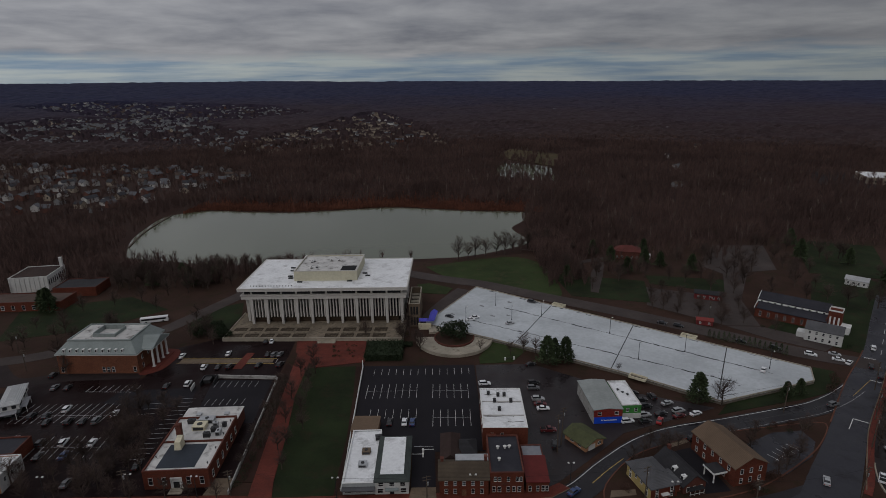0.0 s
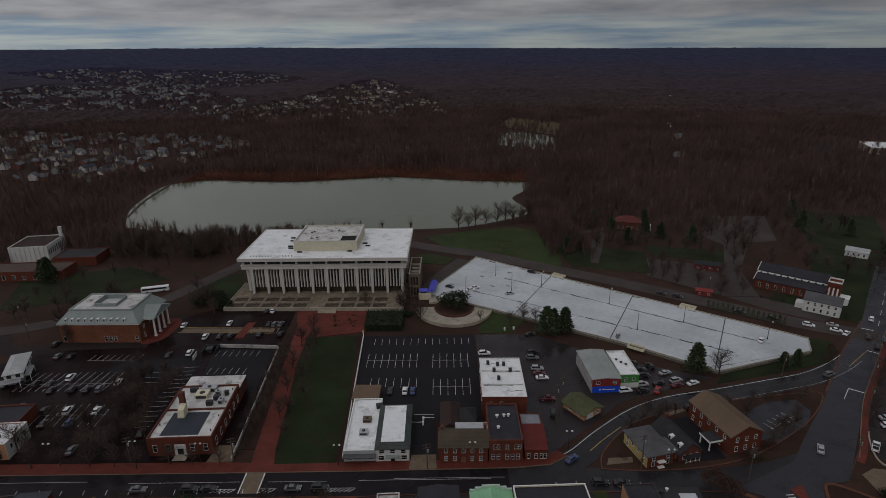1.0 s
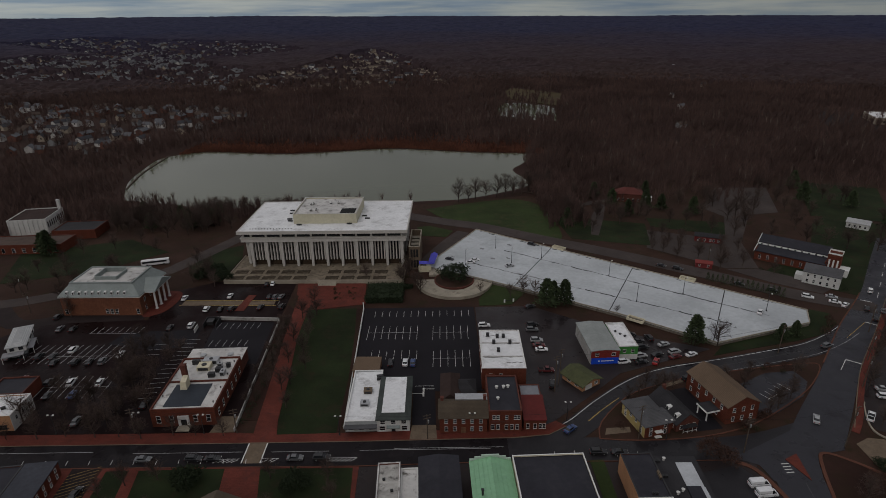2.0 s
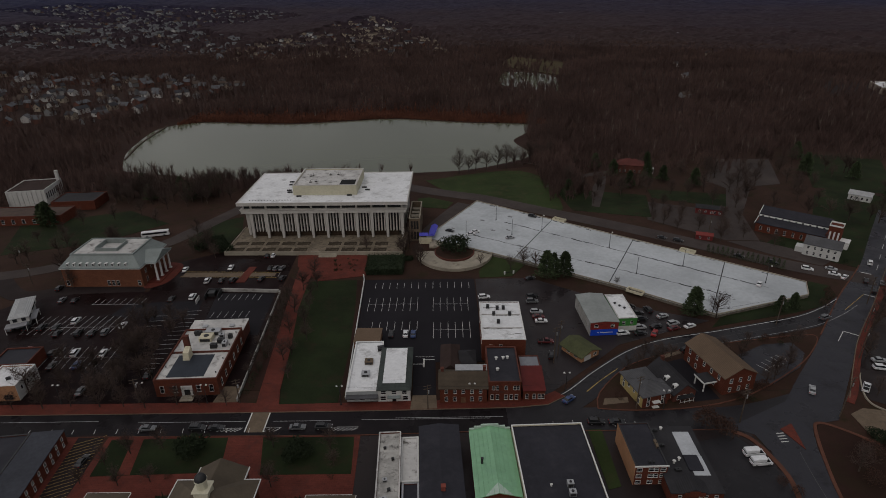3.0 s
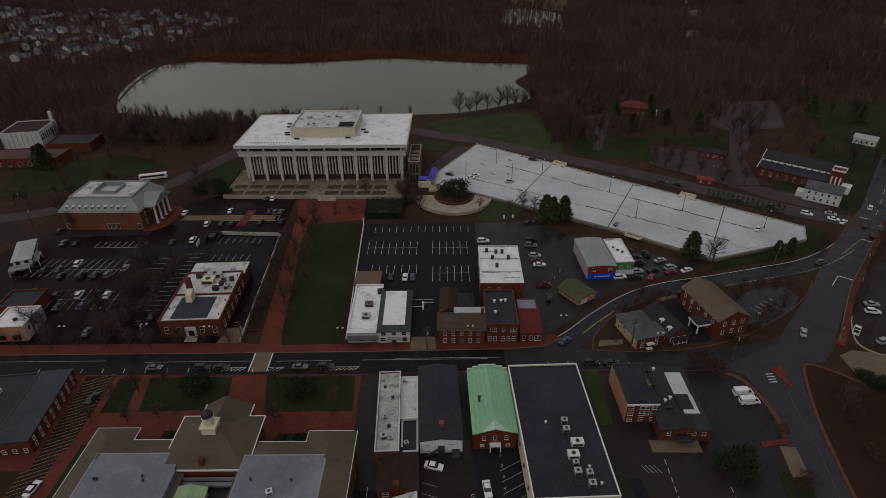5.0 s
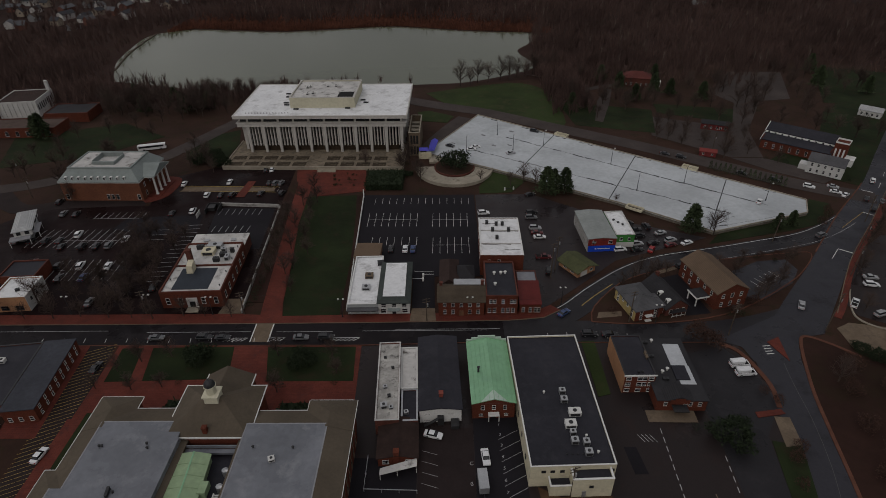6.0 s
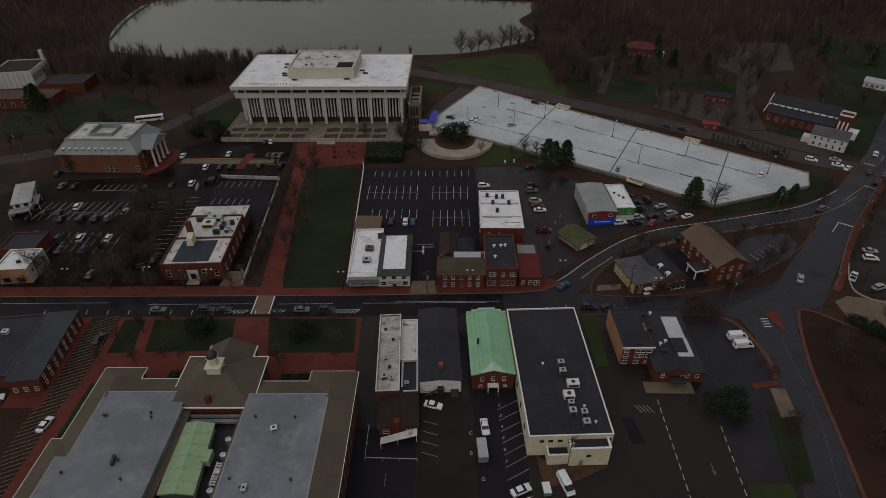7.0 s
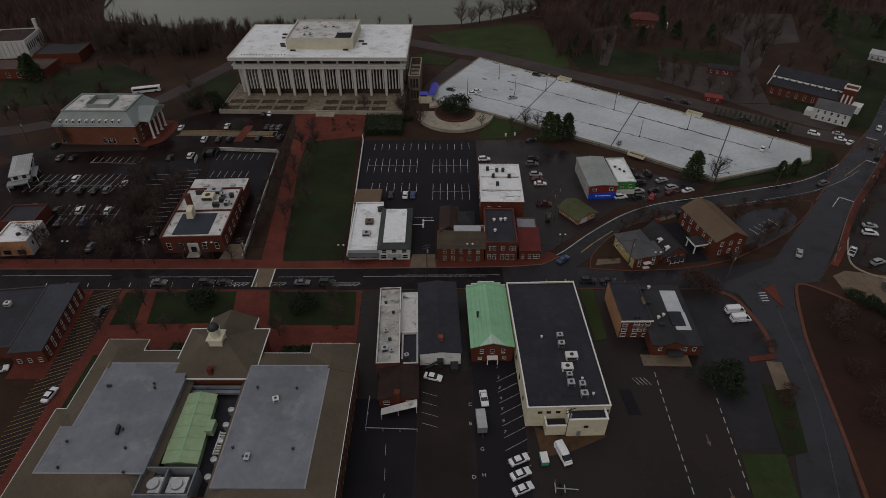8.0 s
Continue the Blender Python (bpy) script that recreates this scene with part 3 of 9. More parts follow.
slab("road", [(80, 139), (102, 150), (112.5, 162), (135.6, 187), (146.2, 184.6), (136, 171), (122, 153), (113, 141.5), (104.4, 139.8), (99.6, 130), (87, 130), (86, 136)], 0.13, ROAD, "broad grey wet road junction", "road")
ribbon("pavement", smooth([(121, 149), (126.8, 156), (137.2, 171), (148.2, 184.4), (169.7, 209), (191, 233), (214, 260)], 5), 2.1, 0.2, RED_PAVER, "red brick pavement beside the main road", "pavement")
NORTH = smooth([(-40, 366), (-19, 352.5), (4, 341), (22, 333), (53, 312), (94, 285), (126, 261), (153, 240.5), (180, 226)], 4)
ribbon("road", NORTH, 11, 0.155, LANE_ASPHALT, "worn grey lane along the parking deck", "road")
ribbon("road", smooth([(10, 325), (2, 310), (-6, 292), (-12, 276)], 4), 8, 0.158, LANE_ASPHALT, "ramp road beside the parking deck", "road")
ribbon("road", smooth([(-260, 236), (-200, 240), (-168, 255), (-143, 270), (-132, 289), (-120.5, 314), (-110, 336), (-94, 354)], 4), 9, 0.132, LANE_ASPHALT, "worn road behind the brick buildings", "road")
ribbon("road", smooth([(-200, 240), (-180, 222), (-160, 226), (-128, 228)], 4), 8, 0.106, ASPHALT_OLD, "worn side road by the car park", "road")
LANE = [(-103, 139), (-101, 120), (-99.5, 100), (-99, 60)]
ribbon("road", LANE, 8.2, 0.13, ASPHALT_OLD, "lane with yellow hatching beside the courthouse", "road")
slab("pavement", [(98.4, 140.2), (94.1, 138.0), (96.9, 130)], 0.3, RED_PAVER, "red brick traffic island with pale kerb", "traffic island")
slab("pavement", smooth([(44.7, 147.6), (47, 155), (58.3, 167.5), (70, 173.6), (82.9, 178.1), (102.4, 182), (124.2, 185.3), (131.5, 184.8), (125.4, 176.4), (114.5, 166.7), (93.6, 153.6), (75.4, 147.9), (56, 146.6), (44.7, 147.6)], 3)[:-1], 0.16, TOWN_SOIL, "planted island with brick edging between the roads", "island")
slab("pavement", smooth([(104, 137), (107, 140), (113, 136), (119, 131), (140, 130), (150, 90), (140, 55), (88, 55), (92, 90), (95, 106), (98, 120), (104, 137)], 3)[:-1], 0.22, LITTER, "dark planted slope beside the road", "slope")
slab("pavement", [(74.8, 150.2), (82.8, 151.4), (79.4, 172.4), (73.4, 170.6)], 0.18, ASPHALT_NEW, "black asphalt drive beside the brick hall", "drive")
slab("pavement", [(46.6, 149.2), (54.6, 150.2), (55, 152.6), (47.8, 152.2)], 0.19, TAN_PAVER, "tan paved path to the yellow house", "path")
slab("pavement", [(72.6, 172.4), (82.4, 176.4), (82.6, 178), (71.8, 174.2)], 0.19, TAN_PAVER, "tan pavement along the curving road", "pavement")
slab("pavement", [(118, 144), (123, 146.5), (140, 143), (150, 136), (128, 131), (118, 135)], 0.18, TAN_PAVER, "tan gravel drive", "drive")
slab("pavement", [(79, 111.6), (86, 112.6), (86.5, 111), (79, 109.8)], 0.26, RED_PAVER, "narrow red brick traffic island", "traffic island")
slab("pavement", [(83.2, 110.2), (87, 109.8), (86, 101.4), (81.8, 100.8)], 0.2, TAN_PAVER, "tan paved verge", "verge")
slab("pavement", [(79.2, 102.7), (85.8, 101.2), (81.3, 83.6), (75.6, 82.4)], 0.192, LAWN_DARK, "grass verge beside the road", "verge")

# ---- buildings ----
SHARED = {}


def window(parent, side, u, z, hw, hd, ww=1.0, wh=1.5, frame_mat=TRIM, arched=False):
    """A window > frame, pane, on one side of a building of half width hw and half depth hd; u along the wall, z its sill."""
    turn = {"S": 0, "E": 90, "N": 180, "W": -90}[side]
    out = hd if side in "SN" else hw
    m = pose(0, 0, 0, 0, 0, turn) @ pose(u, -out, z)
    key = (round(ww, 2), round(wh, 2), frame_mat.name)
    if key not in SHARED:
        t = 0.055
        bm = boxes((-ww / 2 - t, -ww / 2, -0.09, 0.02, -t, wh + t), (ww / 2, ww / 2 + t, -0.09, 0.02, -t, wh + t), (-ww / 2, ww / 2, -0.09, 0.02, wh, wh + t),
                   (-ww / 2 - 0.08, ww / 2 + 0.08, -0.16, 0.02, -t, 0), (-ww / 2, ww / 2, -0.06, 0.02, wh / 2 - 0.04, wh / 2 + 0.04))
        f = part("window", bm, frame_mat, parent)
        p = part("pane", boxes((-ww / 2, ww / 2, -0.03, 0.02, 0, wh)), GLASS, f)
        f.matrix_basis = m
        SHARED[key] = (f.data, p.data)
        return f
    f = new("window", SHARED[key][0])
    f.parent, f.matrix_basis = parent, m
    p = new("pane", SHARED[key][1])
    p.parent = f
    return f


def row(parent, side, us, z, hw, hd, ww=1.0, wh=1.5, frame_mat=TRIM):
    for u in us:
        window(parent, side, u, z, hw, hd, ww, wh, frame_mat)


def spread(n, half):
    return [-half + 2 * half * (k + 0.5) / n for k in range(n)]


def walls(parent, w, d, h, material, parapet=0.0, t=0.35, base=-0.3):
    a, b = w / 2, d / 2
    top = h + parapet
    return part("wall", boxes((-a, a, -b, -b + t, base, top), (-a, a, b - t, b, base, top), (-a, -a + t, -b + t, b - t, base, top), (a - t, a, -b + t, b - t, base, top)), material, parent)


def flat_roof(parent, w, d, h, material, coping=TRIM, parapet=0.45, t=0.35, label=""):
    a, b = w / 2, d / 2
    part("roof", boxes((-a + t, a - t, -b + t, b - t, h - 0.3, h)), material, parent, label)
    if coping:
        z0, z1, o, i = h + parapet, h + parapet + 0.1, 0.06, t + 0.06
        part("coping", boxes((-a - o, a + o, -b - o, -b + i, z0, z1), (-a - o, a + o, b - i, b + o, z0, z1), (-a - o, -a + i, -b + i, b - i, z0, z1), (a - i, a + o, -b + i, b - i, z0, z1)), coping, parent)


def gable_roof(parent, w, d, h, rise, material, wall_mat, along="y", over=0.45, t=0.22, label=""):
    """Two slopes with thickness, and the gable walls below; along: the ridge's direction."""
    if along == "x":
        a, b = d / 2, w / 2
        m = Matrix.Rotation(math.pi / 2, 4, "Z")
    else:
        a, b = w / 2, d / 2
        m = Matrix.Identity(4)
    k = rise / a
    bm = bmesh.new()
    for s in (-1, 1):
        sec = [(s * (a + over), h - over * k), (0, h + rise), (0, h + rise + t), (s * (a + over), h - over * k + t)]
        sec = sec if s < 0 else sec[::-1]
        p0, p1 = [bm.verts.new((x, -b - over, z)) for x, z in sec], [bm.verts.new((x, b + over, z)) for x, z in sec]
        bm.faces.new(p0)
        bm.faces.new(p1[::-1])
        for i in range(4):
            bm.faces.new((p0[i], p1[i], p1[(i + 1) % 4], p0[(i + 1) % 4]))
    bmesh.ops.recalc_face_normals(bm, faces=bm.faces)
    bm.transform(m)
    part("roof", bm, material, parent, label)
    for y in (-b, b - 0.3):
        bm = bmesh.new()
        prism(bm, [(-a, y, h), (a, y, h), (0, y, h + rise)], [(-a, y + 0.3, h), (a, y + 0.3, h), (0, y + 0.3, h + rise)])
        bmesh.ops.recalc_face_normals(bm, faces=bm.faces)
        bm.transform(m)
        part("gable", bm, wall_mat, parent)


def hip_roof(parent, w, d, h, rise, material, inset=None, over=0.4, name="roof", label=""):
    """A hipped roof, or with inset a flat-topped skirt."""
    a, b = w / 2 + over, d / 2 + over
    if inset is None:
        c = min(a, b)
        x, y = max(a - c, 0.02), max(b - c, 0.02)
    else:
        x, y = a - inset, b - inset
    bm = bmesh.new()
    prism(bm, [(-a, -b, h - 0.25), (a, -b, h - 0.25), (a, b, h - 0.25), (-a, b, h - 0.25)], [(-a, -b, h), (a, -b, h), (a, b, h), (-a, b, h)])
    prism(bm, [(-a, -b, h), (a, -b, h), (a, b, h), (-a, b, h)], [(-x, -y, h + rise), (x, -y, h + rise), (x, y, h + rise), (-x, y, h + rise)])
    return part(name, bm, material, parent, label)


def chimney(parent, x, y, z0, z1, s=0.9, material=BRICK_DARK):
    return part("chimney", boxes((x - s / 2, x + s / 2, y - s / 2, y + s / 2, z0, z1), (x - s / 2 - 0.1, x + s / 2 + 0.1, y - s / 2 - 0.1, y + s / 2 + 0.1, z1, z1 + 0.2)), material, parent)


def roof_unit(x, y, z, w=1.8, d=1.6, h=1.2, yaw=0, material=PALE_METAL):
    """An air-conditioning unit > casing, fan_guard, grille."""
    u = thing("air_conditioner", "pale metal air-conditioning unit on a flat roof", "air conditioner", x, y, z, yaw, "rooftop units")
    part("casing", boxes((-w / 2, w / 2, -d / 2, d / 2, 0.1, h), (-w / 2 - 0.05, w / 2 + 0.05, -d / 2 - 0.05, d / 2 + 0.05, h, h + 0.08), (-w / 2, -w / 2 + 0.1, -d / 2, d / 2, 0, 0.1), (w / 2 - 0.1, w / 2, -d / 2, d / 2, 0, 0.1)), material, u)
    bm = bmesh.new()
    tube(bm, (0, 0, h + 0.08), (0, 0, h + 0.25), min(w, d) * 0.26, min(w, d) * 0.24, 12)
    part("fan_guard", bm, DARK_METAL, u)
    part("grille", boxes((-w * 0.4, w * 0.4, -d / 2 - 0.03, -d / 2, 0.25, h - 0.2)), DARK_METAL, u)
    return u


def vent_pipe(x, y, z, h=0.7, r=0.18, material=METAL):
    v = thing("roof_vent", "small metal vent pipe on a roof", "roof vent", x, y, z, 0, "roof vents")
    bm = bmesh.new()
    tube(bm, (0, 0, 0), (0, 0, h), r, r, 8)
    part("pipe", bm, material, v)
    bm = bmesh.new()
    tube(bm, (0, 0, h), (0, 0, h + 0.16), r * 1.7, r * 1.1, 8)
    part("cap", bm, material, v)


# county office building: white roof, penthouse, deep cornice, tall columns and fins over a terrace
adm = thing("office_building", "large white concrete office building with tall columns", "office building", -60.2, 298.1, 0, -0.6)
W2, D2 = 41.65, 24.3
part("cornice", boxes((-W2, W2, -D2, D2, 19.0, 20.3)), COLUMN, adm)
part("roof", boxes((-W2 + 0.5, W2 - 0.5, -D2 + 0.5, D2 - 0.5, 20.3, 20.36)), WHITE_ROOF, adm, "white membrane roof with dark stains")
part("coping", boxes((-W2 - 0.05, W2 + 0.05, -D2 - 0.05, -D2 + 0.5, 20.3, 20.6), (-W2 - 0.05, W2 + 0.05, D2 - 0.5, D2 + 0.05, 20.3, 20.6), (-W2 - 0.05, -W2 + 0.5, -D2 + 0.5, D2 - 0.5, 20.3, 20.6), (W2 - 0.5, W2 + 0.05, -D2 + 0.5, D2 - 0.5, 20.3, 20.6)), COLUMN, adm)
part("clerestory", boxes((-W2 + 2.6, W2 - 2.6, -D2 + 2.4, D2 - 2.4, 16.8, 19.0)), GLASS, adm, "dark recessed window band")
clere = None
for k in range(11):
    if clere is None:
        clere = part("mullion", boxes((-0.45, 0.45, -0.25, 0.25, 16.8, 19.0)), COLUMN, adm)
        clere.matrix_basis = pose(-35.6, -D2 + 2.3, 0)
    else:
        again("mullion", clere, adm, pose(-35.6 + k * 7.42, -D2 + 2.3, 0))
part("beam", boxes((-W2 + 1.4, W2 - 0.8, -D2 + 0.7, D2 - 0.7, 14.8, 16.6), (-W2 + 1.0, W2 - 0.5, -D2 + 0.4, D2 - 0.4, 16.6, 16.9)), COLUMN, adm)
part("glazing", boxes((-W2 + 5, W2 - 5, -D2 + 4.2, D2 - 4.2, 4.4, 14.8)), GLASS, adm, "dark glass behind the fins")
part("entrance_glazing", boxes((-W2 + 5, W2 - 5, -D2 + 4.1, D2 - 4.1, 1.6, 4.4)), BROWN_GLASS, adm, "bronze glazed ground floor")
column = fin = None
for side in (0, 1):
    for k in range(11):
        x = -35.6 + k * 7.42
        m = pose(0, 0, 0, 0, 0, 180 * side) @ pose(x, -D2 + 1.9, 0)
        if column is None:
            bm = bmesh.new()
            prism(bm, [(-0.55, -0.5, 1.5), (0.55, -0.5, 1.5), (0.55, 0.7, 1.5), (-0.55, 0.7, 1.5)], [(-0.85, -0.9, 14.8), (0.85, -0.9, 14.8), (0.85, 0.9, 14.8), (-0.85, 0.9, 14.8)])
            column = part("column", bm, COLUMN, adm)
            column.matrix_basis = m
        else:
            again("column", column, adm, m)
        if k < 10:
            for j in range(4):
                m = pose(0, 0, 0, 0, 0, 180 * side) @ pose(x + 1.5 + 1.5 * j, -D2 + 3.0, 0)
                if fin is None:
                    fin = part("fin", boxes((-0.28, 0.28, -0.5, 1.2, 4.6, 14.8)), COLUMN, adm)
                    fin.matrix_basis = m
                else:
                    again("fin", fin, adm, m)
for side in (-1, 1):
    for k in range(6):
        y = -18.5 + k * 7.4
        again("column", column, adm, pose(side * (W2 - 2.9), y, 0, 0, 0, 90 * side))
        if k < 5:
            for j in range(4):
                again("fin", fin, adm, pose(side * (W2 - 4.0), y + 1.48 + 1.48 * j, 0, 0, 0, 90 * side))
PX, PY = -0.4, 1.3
part("penthouse_wall", boxes((PX - 15.9, PX + 15.9, PY - 14.0, PY - 13.6, 20.3, 25.4), (PX - 15.9, PX + 15.9, PY + 13.6, PY + 14.0, 20.3, 25.4), (PX - 15.9, PX - 15.5, PY - 13.6, PY + 13.6, 20.3, 25.4), (PX + 15.5, PX + 15.9, PY - 13.6, PY + 13.6, 20.3, 25.4)), PENTHOUSE, adm, "yellowed penthouse walls")
part("penthouse_roof", boxes((PX - 15.5, PX + 15.5, PY - 13.6, PY + 13.6, 24.4, 24.9)), WHITE_ROOF_WORN, adm)
part("penthouse_coping", boxes((PX - 16.0, PX + 16.0, PY - 14.1, PY - 13.5, 25.4, 25.6), (PX - 16.0, PX + 16.0, PY + 13.5, PY + 14.1, 25.4, 25.6), (PX - 16.0, PX - 15.4, PY - 13.5, PY + 13.5, 25.4, 25.6), (PX + 15.4, PX + 16.0, PY - 13.5, PY + 13.5, 25.4, 25.6)), COLUMN, adm)
# Near-black plate on the roof; the well's shade is put into its colour.
part("roof_well", boxes((PX + 7.2, PX + 14.6, PY - 12.1, PY - 4.2, 24.9, 25.1)), DARK, adm, "near-black plate with painted plant-well shade")
for x, y in ((-8, -8), (-5.5, -7), (0, 4), (4, 4.5), (-10, 2), (-9, 3.5)):
    q = adm.matrix_basis @ Vector((PX + x, PY + y, 24.9))
    roof_unit(q.x, q.y, q.z, 1.4, 1.2, 0.9, -2)
for x, y in ((-22, 8), (-21, 3), (-20, -6), (-19, -9), (-13, -15), (12, -14), (18, -2), (20, -6)):
    q = adm.matrix_basis @ Vector((x, y, 20.36))
    roof_unit(q.x, q.y, q.z, 2.4, 0.9, 0.5, -2, DARK_METAL)
for k in range(15):
    q = adm.matrix_basis @ Vector((-36 + k * 1.45, -20.5, 20.36))
    vent_pipe(q.x, q.y, q.z, 0.35, 0.16, DARK_METAL)

# terrace in front of it
TERRACE = shade("dirty_terrace_concrete", (0.185, 0.152, 0.113), 0.9, 0.35, 0.25, 1.2, stain=(0.07, 0.054, 0.038))
terrace = thing("terrace", "raised concrete terrace with planting beds and steps", "terrace", -62.5, 273.6, 0, -1.5)
part("deck", boxes((-42.5, 42.5, -15.6, 15, -0.3, 1.5)), TERRACE, terrace)
part("kerb_wall", boxes((-42.8, 42.8, -16.0, -15.6, -0.3, 1.9), (-42.8, -42.4, -15.6, 15, -0.3, 1.9)), CONCRETE, terrace)
for k in range(6):
    part("step", boxes((2.5, 11, -16.0 - 0.4 * (6 - k), -16.0 - 0.4 * (5 - k), -0.3, 0.2 + 0.2 * k)), CONCRETE, terrace)
BED = shade("terrace_bed", (0.05, 0.038, 0.026), 0.95, 0.3, 0.3, 2.0, stain=(0.12, 0.1, 0.07))
bed = None
for k in range(10):
    for y, dy in ((-12.4, 3.2), (-5.6, 3.4)):
        if k == 5:
            continue
        m = pose(-37.5 + k * 7.6, y, 1.5)
        if bed is None:
            bed = part("planting_bed", boxes((-3.1, 3.1, -1.8, 1.8, -0.1, 0.12)), BED, terrace)
            bed.matrix_basis = m
        else:
            again("planting_bed", bed, terrace, m)
annex = thing("stair_tower", "tan concrete stair tower beside the office building", "tower", -15.6, 285, 0, -0.6)
part("wall", boxes((-2.7, 2.7, -12, -11.6, -0.3, 12), (-2.7, 2.7, 11.6, 12, -0.3, 12), (-2.7, -2.3, -11.6, 11.6, -0.3, 12), (2.3, 2.7, -11.6, 11.6, -0.3, 12)), TAN_PAVER, annex)
part("landing", boxes(*[(-2.3, 2.3, -11.6 + 5.0 * k, -8.6 + 5.0 * k, 8.6, 9.0) for k in range(5)]), CONCRETE, annex)
# Shaft floor and wall openings are near-black: shade put into the colour.
part("shaft_floor", boxes((-2.3, 2.3, -11.6, 11.6, 6.0, 6.3)), DARK, annex)
for k in range(3):
    part("opening", boxes((-1.9 + 1.4 * k, -0.9 + 1.4 * k, -12.06, -11.9, 1.0, 5.0)), DARK, annex)
    part("opening", boxes((-1.9 + 1.4 * k, -0.9 + 1.4 * k, -12.06, -11.9, 6.4, 10.6)), DARK, annex)
part("coping", boxes((-2.8, 2.8, -12.1, -11.5, 12, 12.2), (-2.8, 2.8, 11.5, 12.1, 12, 12.2), (-2.8, -2.2, -11.5, 11.5, 12, 12.2), (2.2, 2.8, -11.5, 11.5, 12, 12.2)), CONCRETE, annex)

# brick civic hall with a green slate mansard and columned portico
hall = thing("civic_hall", "red brick civic hall with green mansard and white portico", "civic hall", -146.5, 240.6, 0, -1.0)
BRICK_TAN = shade("tan_red_brick", (0.17, 0.068, 0.04), 0.88, 0.16, 0.3, 2.0, pattern="brick")
walls(hall, 34, 23.6, 8.8, BRICK_TAN)
part("cornice", boxes((-17.5, 17.5, -12.3, 12.3, 8.6, 9.2)), TRIM, hall)
hip_roof(hall, 34.4, 24.2, 9.2, 4.4, SLATE_GREEN, 4.0, 0.3, "mansard", "grey-green slate mansard")
part("roof", boxes((-13, 13, -8, 8, 13.4, 13.7)), WHITE_ROOF_WORN, hall)
part("parapet", boxes((-13.6, 13.6, -8.6, -8, 13.4, 14.1), (-13.6, 13.6, 8, 8.6, 13.4, 14.1), (-13.6, -13, -8, 8, 13.4, 14.1), (13, 13.6, -8, 8, 13.4, 14.1)), SLATE_GREEN, hall)
part("plant_screen", boxes((-4.5, 5, -5, -4.6, 13.7, 15.2), (-4.5, -4.1, -4.6, 4, 13.7, 15.6), (4.6, 5, -4.6, 4, 13.7, 15.0), (-4.1, 4.6, 3.6, 4, 13.7, 15.6)), SLATE_GREEN, hall)
for k in range(10):
    x = -13.6 + k * 2.75
    dm = part("dormer", boxes((x - 0.45, x + 0.45, -11.9, -9.6, 9.9, 11.2)), TRIM, hall)
    part("pane", boxes((x - 0.3, x + 0.3, -11.94, -11.88, 10.1, 11.0)), GLASS, dm)
row(hall, "S", [2.2, 4.2, 6.2], 0.9, 17, 11.8, 1.2, 2.2)
row(hall, "S", [15.4, -15.4], 0.9, 17, 11.8, 1.2, 2.2)
row(hall, "E", [-8, 8], 1.2, 17, 11.8, 1.1, 2.0)
row(hall, "E", [-8, -3, 3, 8], 5.2, 17, 11.8, 1.1, 1.8)
for y in (-6, -2, 2, 6):
    bm = bmesh.new()
    tube(bm, (20.4, y, 0.6), (20.4, y, 8.3), 0.5, 0.42, 10)
    box(bm, 19.8, 21, y - 0.6, y + 0.6, 0, 0.6)
    box(bm, 19.8, 21, y - 0.6, y + 0.6, 8.3, 8.7)
    part("column", bm, TRIM, hall)
bm = bmesh.new()
prism(bm, [(17.3, -7.6, 8.7), (21.6, -7.6, 8.7), (21.6, 7.6, 8.7), (17.3, 7.6, 8.7)], [(17.3, -7.6, 9.3), (21.6, -7.6, 9.3), (21.6, 7.6, 9.3), (17.3, 7.6, 9.3)])
part("entablature", bm, TRIM, hall)
bm = bmesh.new()
prism(bm, [(12, -8, 9.3), (22, -8, 9.3), (22, 8, 9.3), (12, 8, 9.3)], [(12, -0.1, 12.4), (22, -0.1, 12.4), (22, 0.1, 12.4), (12, 0.1, 12.4)])
part("pediment_roof", bm, SLATE_GREEN, hall)
part("portico_floor", boxes((17, 22.5, -8.5, 8.5, -0.2, 0.4)), RED_PAVER, hall)
slab("pavement", smooth([(-129, 252), (-122, 250), (-120, 242), (-122, 231), (-130, 228), (-129, 252)], 4)[:-1], 0.2, RED_PAVER, "curved red brick apron round the portico", "pavement")

# brick bank with stained roof, dark panel and chimney
bank = thing("bank_building", "red brick bank with stained flat roof and chimney", "bank", -82.4, 170.2, 0, 2.4)
walls(bank, 19.6, 29, 5.9, BRICK, 0.5)
flat_roof(bank, 19.6, 29, 5.9, WHITE_ROOF_WORN, BRICK_DARK, 0.5)
part("wing_wall", boxes((-9.6, 9.7, 14.5, 22.6, -0.3, 4.9)), BRICK_DARK, bank)
part("wing_roof", boxes((-9.8, 9.9, 14.6, 22.8, 4.9, 5.1)), WHITE_ROOF_WORN, bank)
for x0, x1 in ((-5.2, -3.6), (4.4, 6.0)):
    part("roof_hatch", boxes((x0, x1, 17.2, 18.6, 5.1, 5.5), (x0 - 0.1, x1 + 0.1, 17.1, 18.7, 5.5, 5.6)), METAL, bank)
part("roof_panel", boxes((-6.6, 5.0, -12.6, -0.9, 5.92, 6.05)), shade("dark_blue_membrane", (0.03, 0.037, 0.048), 0.55, 0.15, 0.2, 1.2), bank, "dark blue roofing sheet")
part("roof_divider", boxes((-9.4, 9.4, 0.3, 0.7, 5.9, 6.5)), BRICK_DARK, bank)
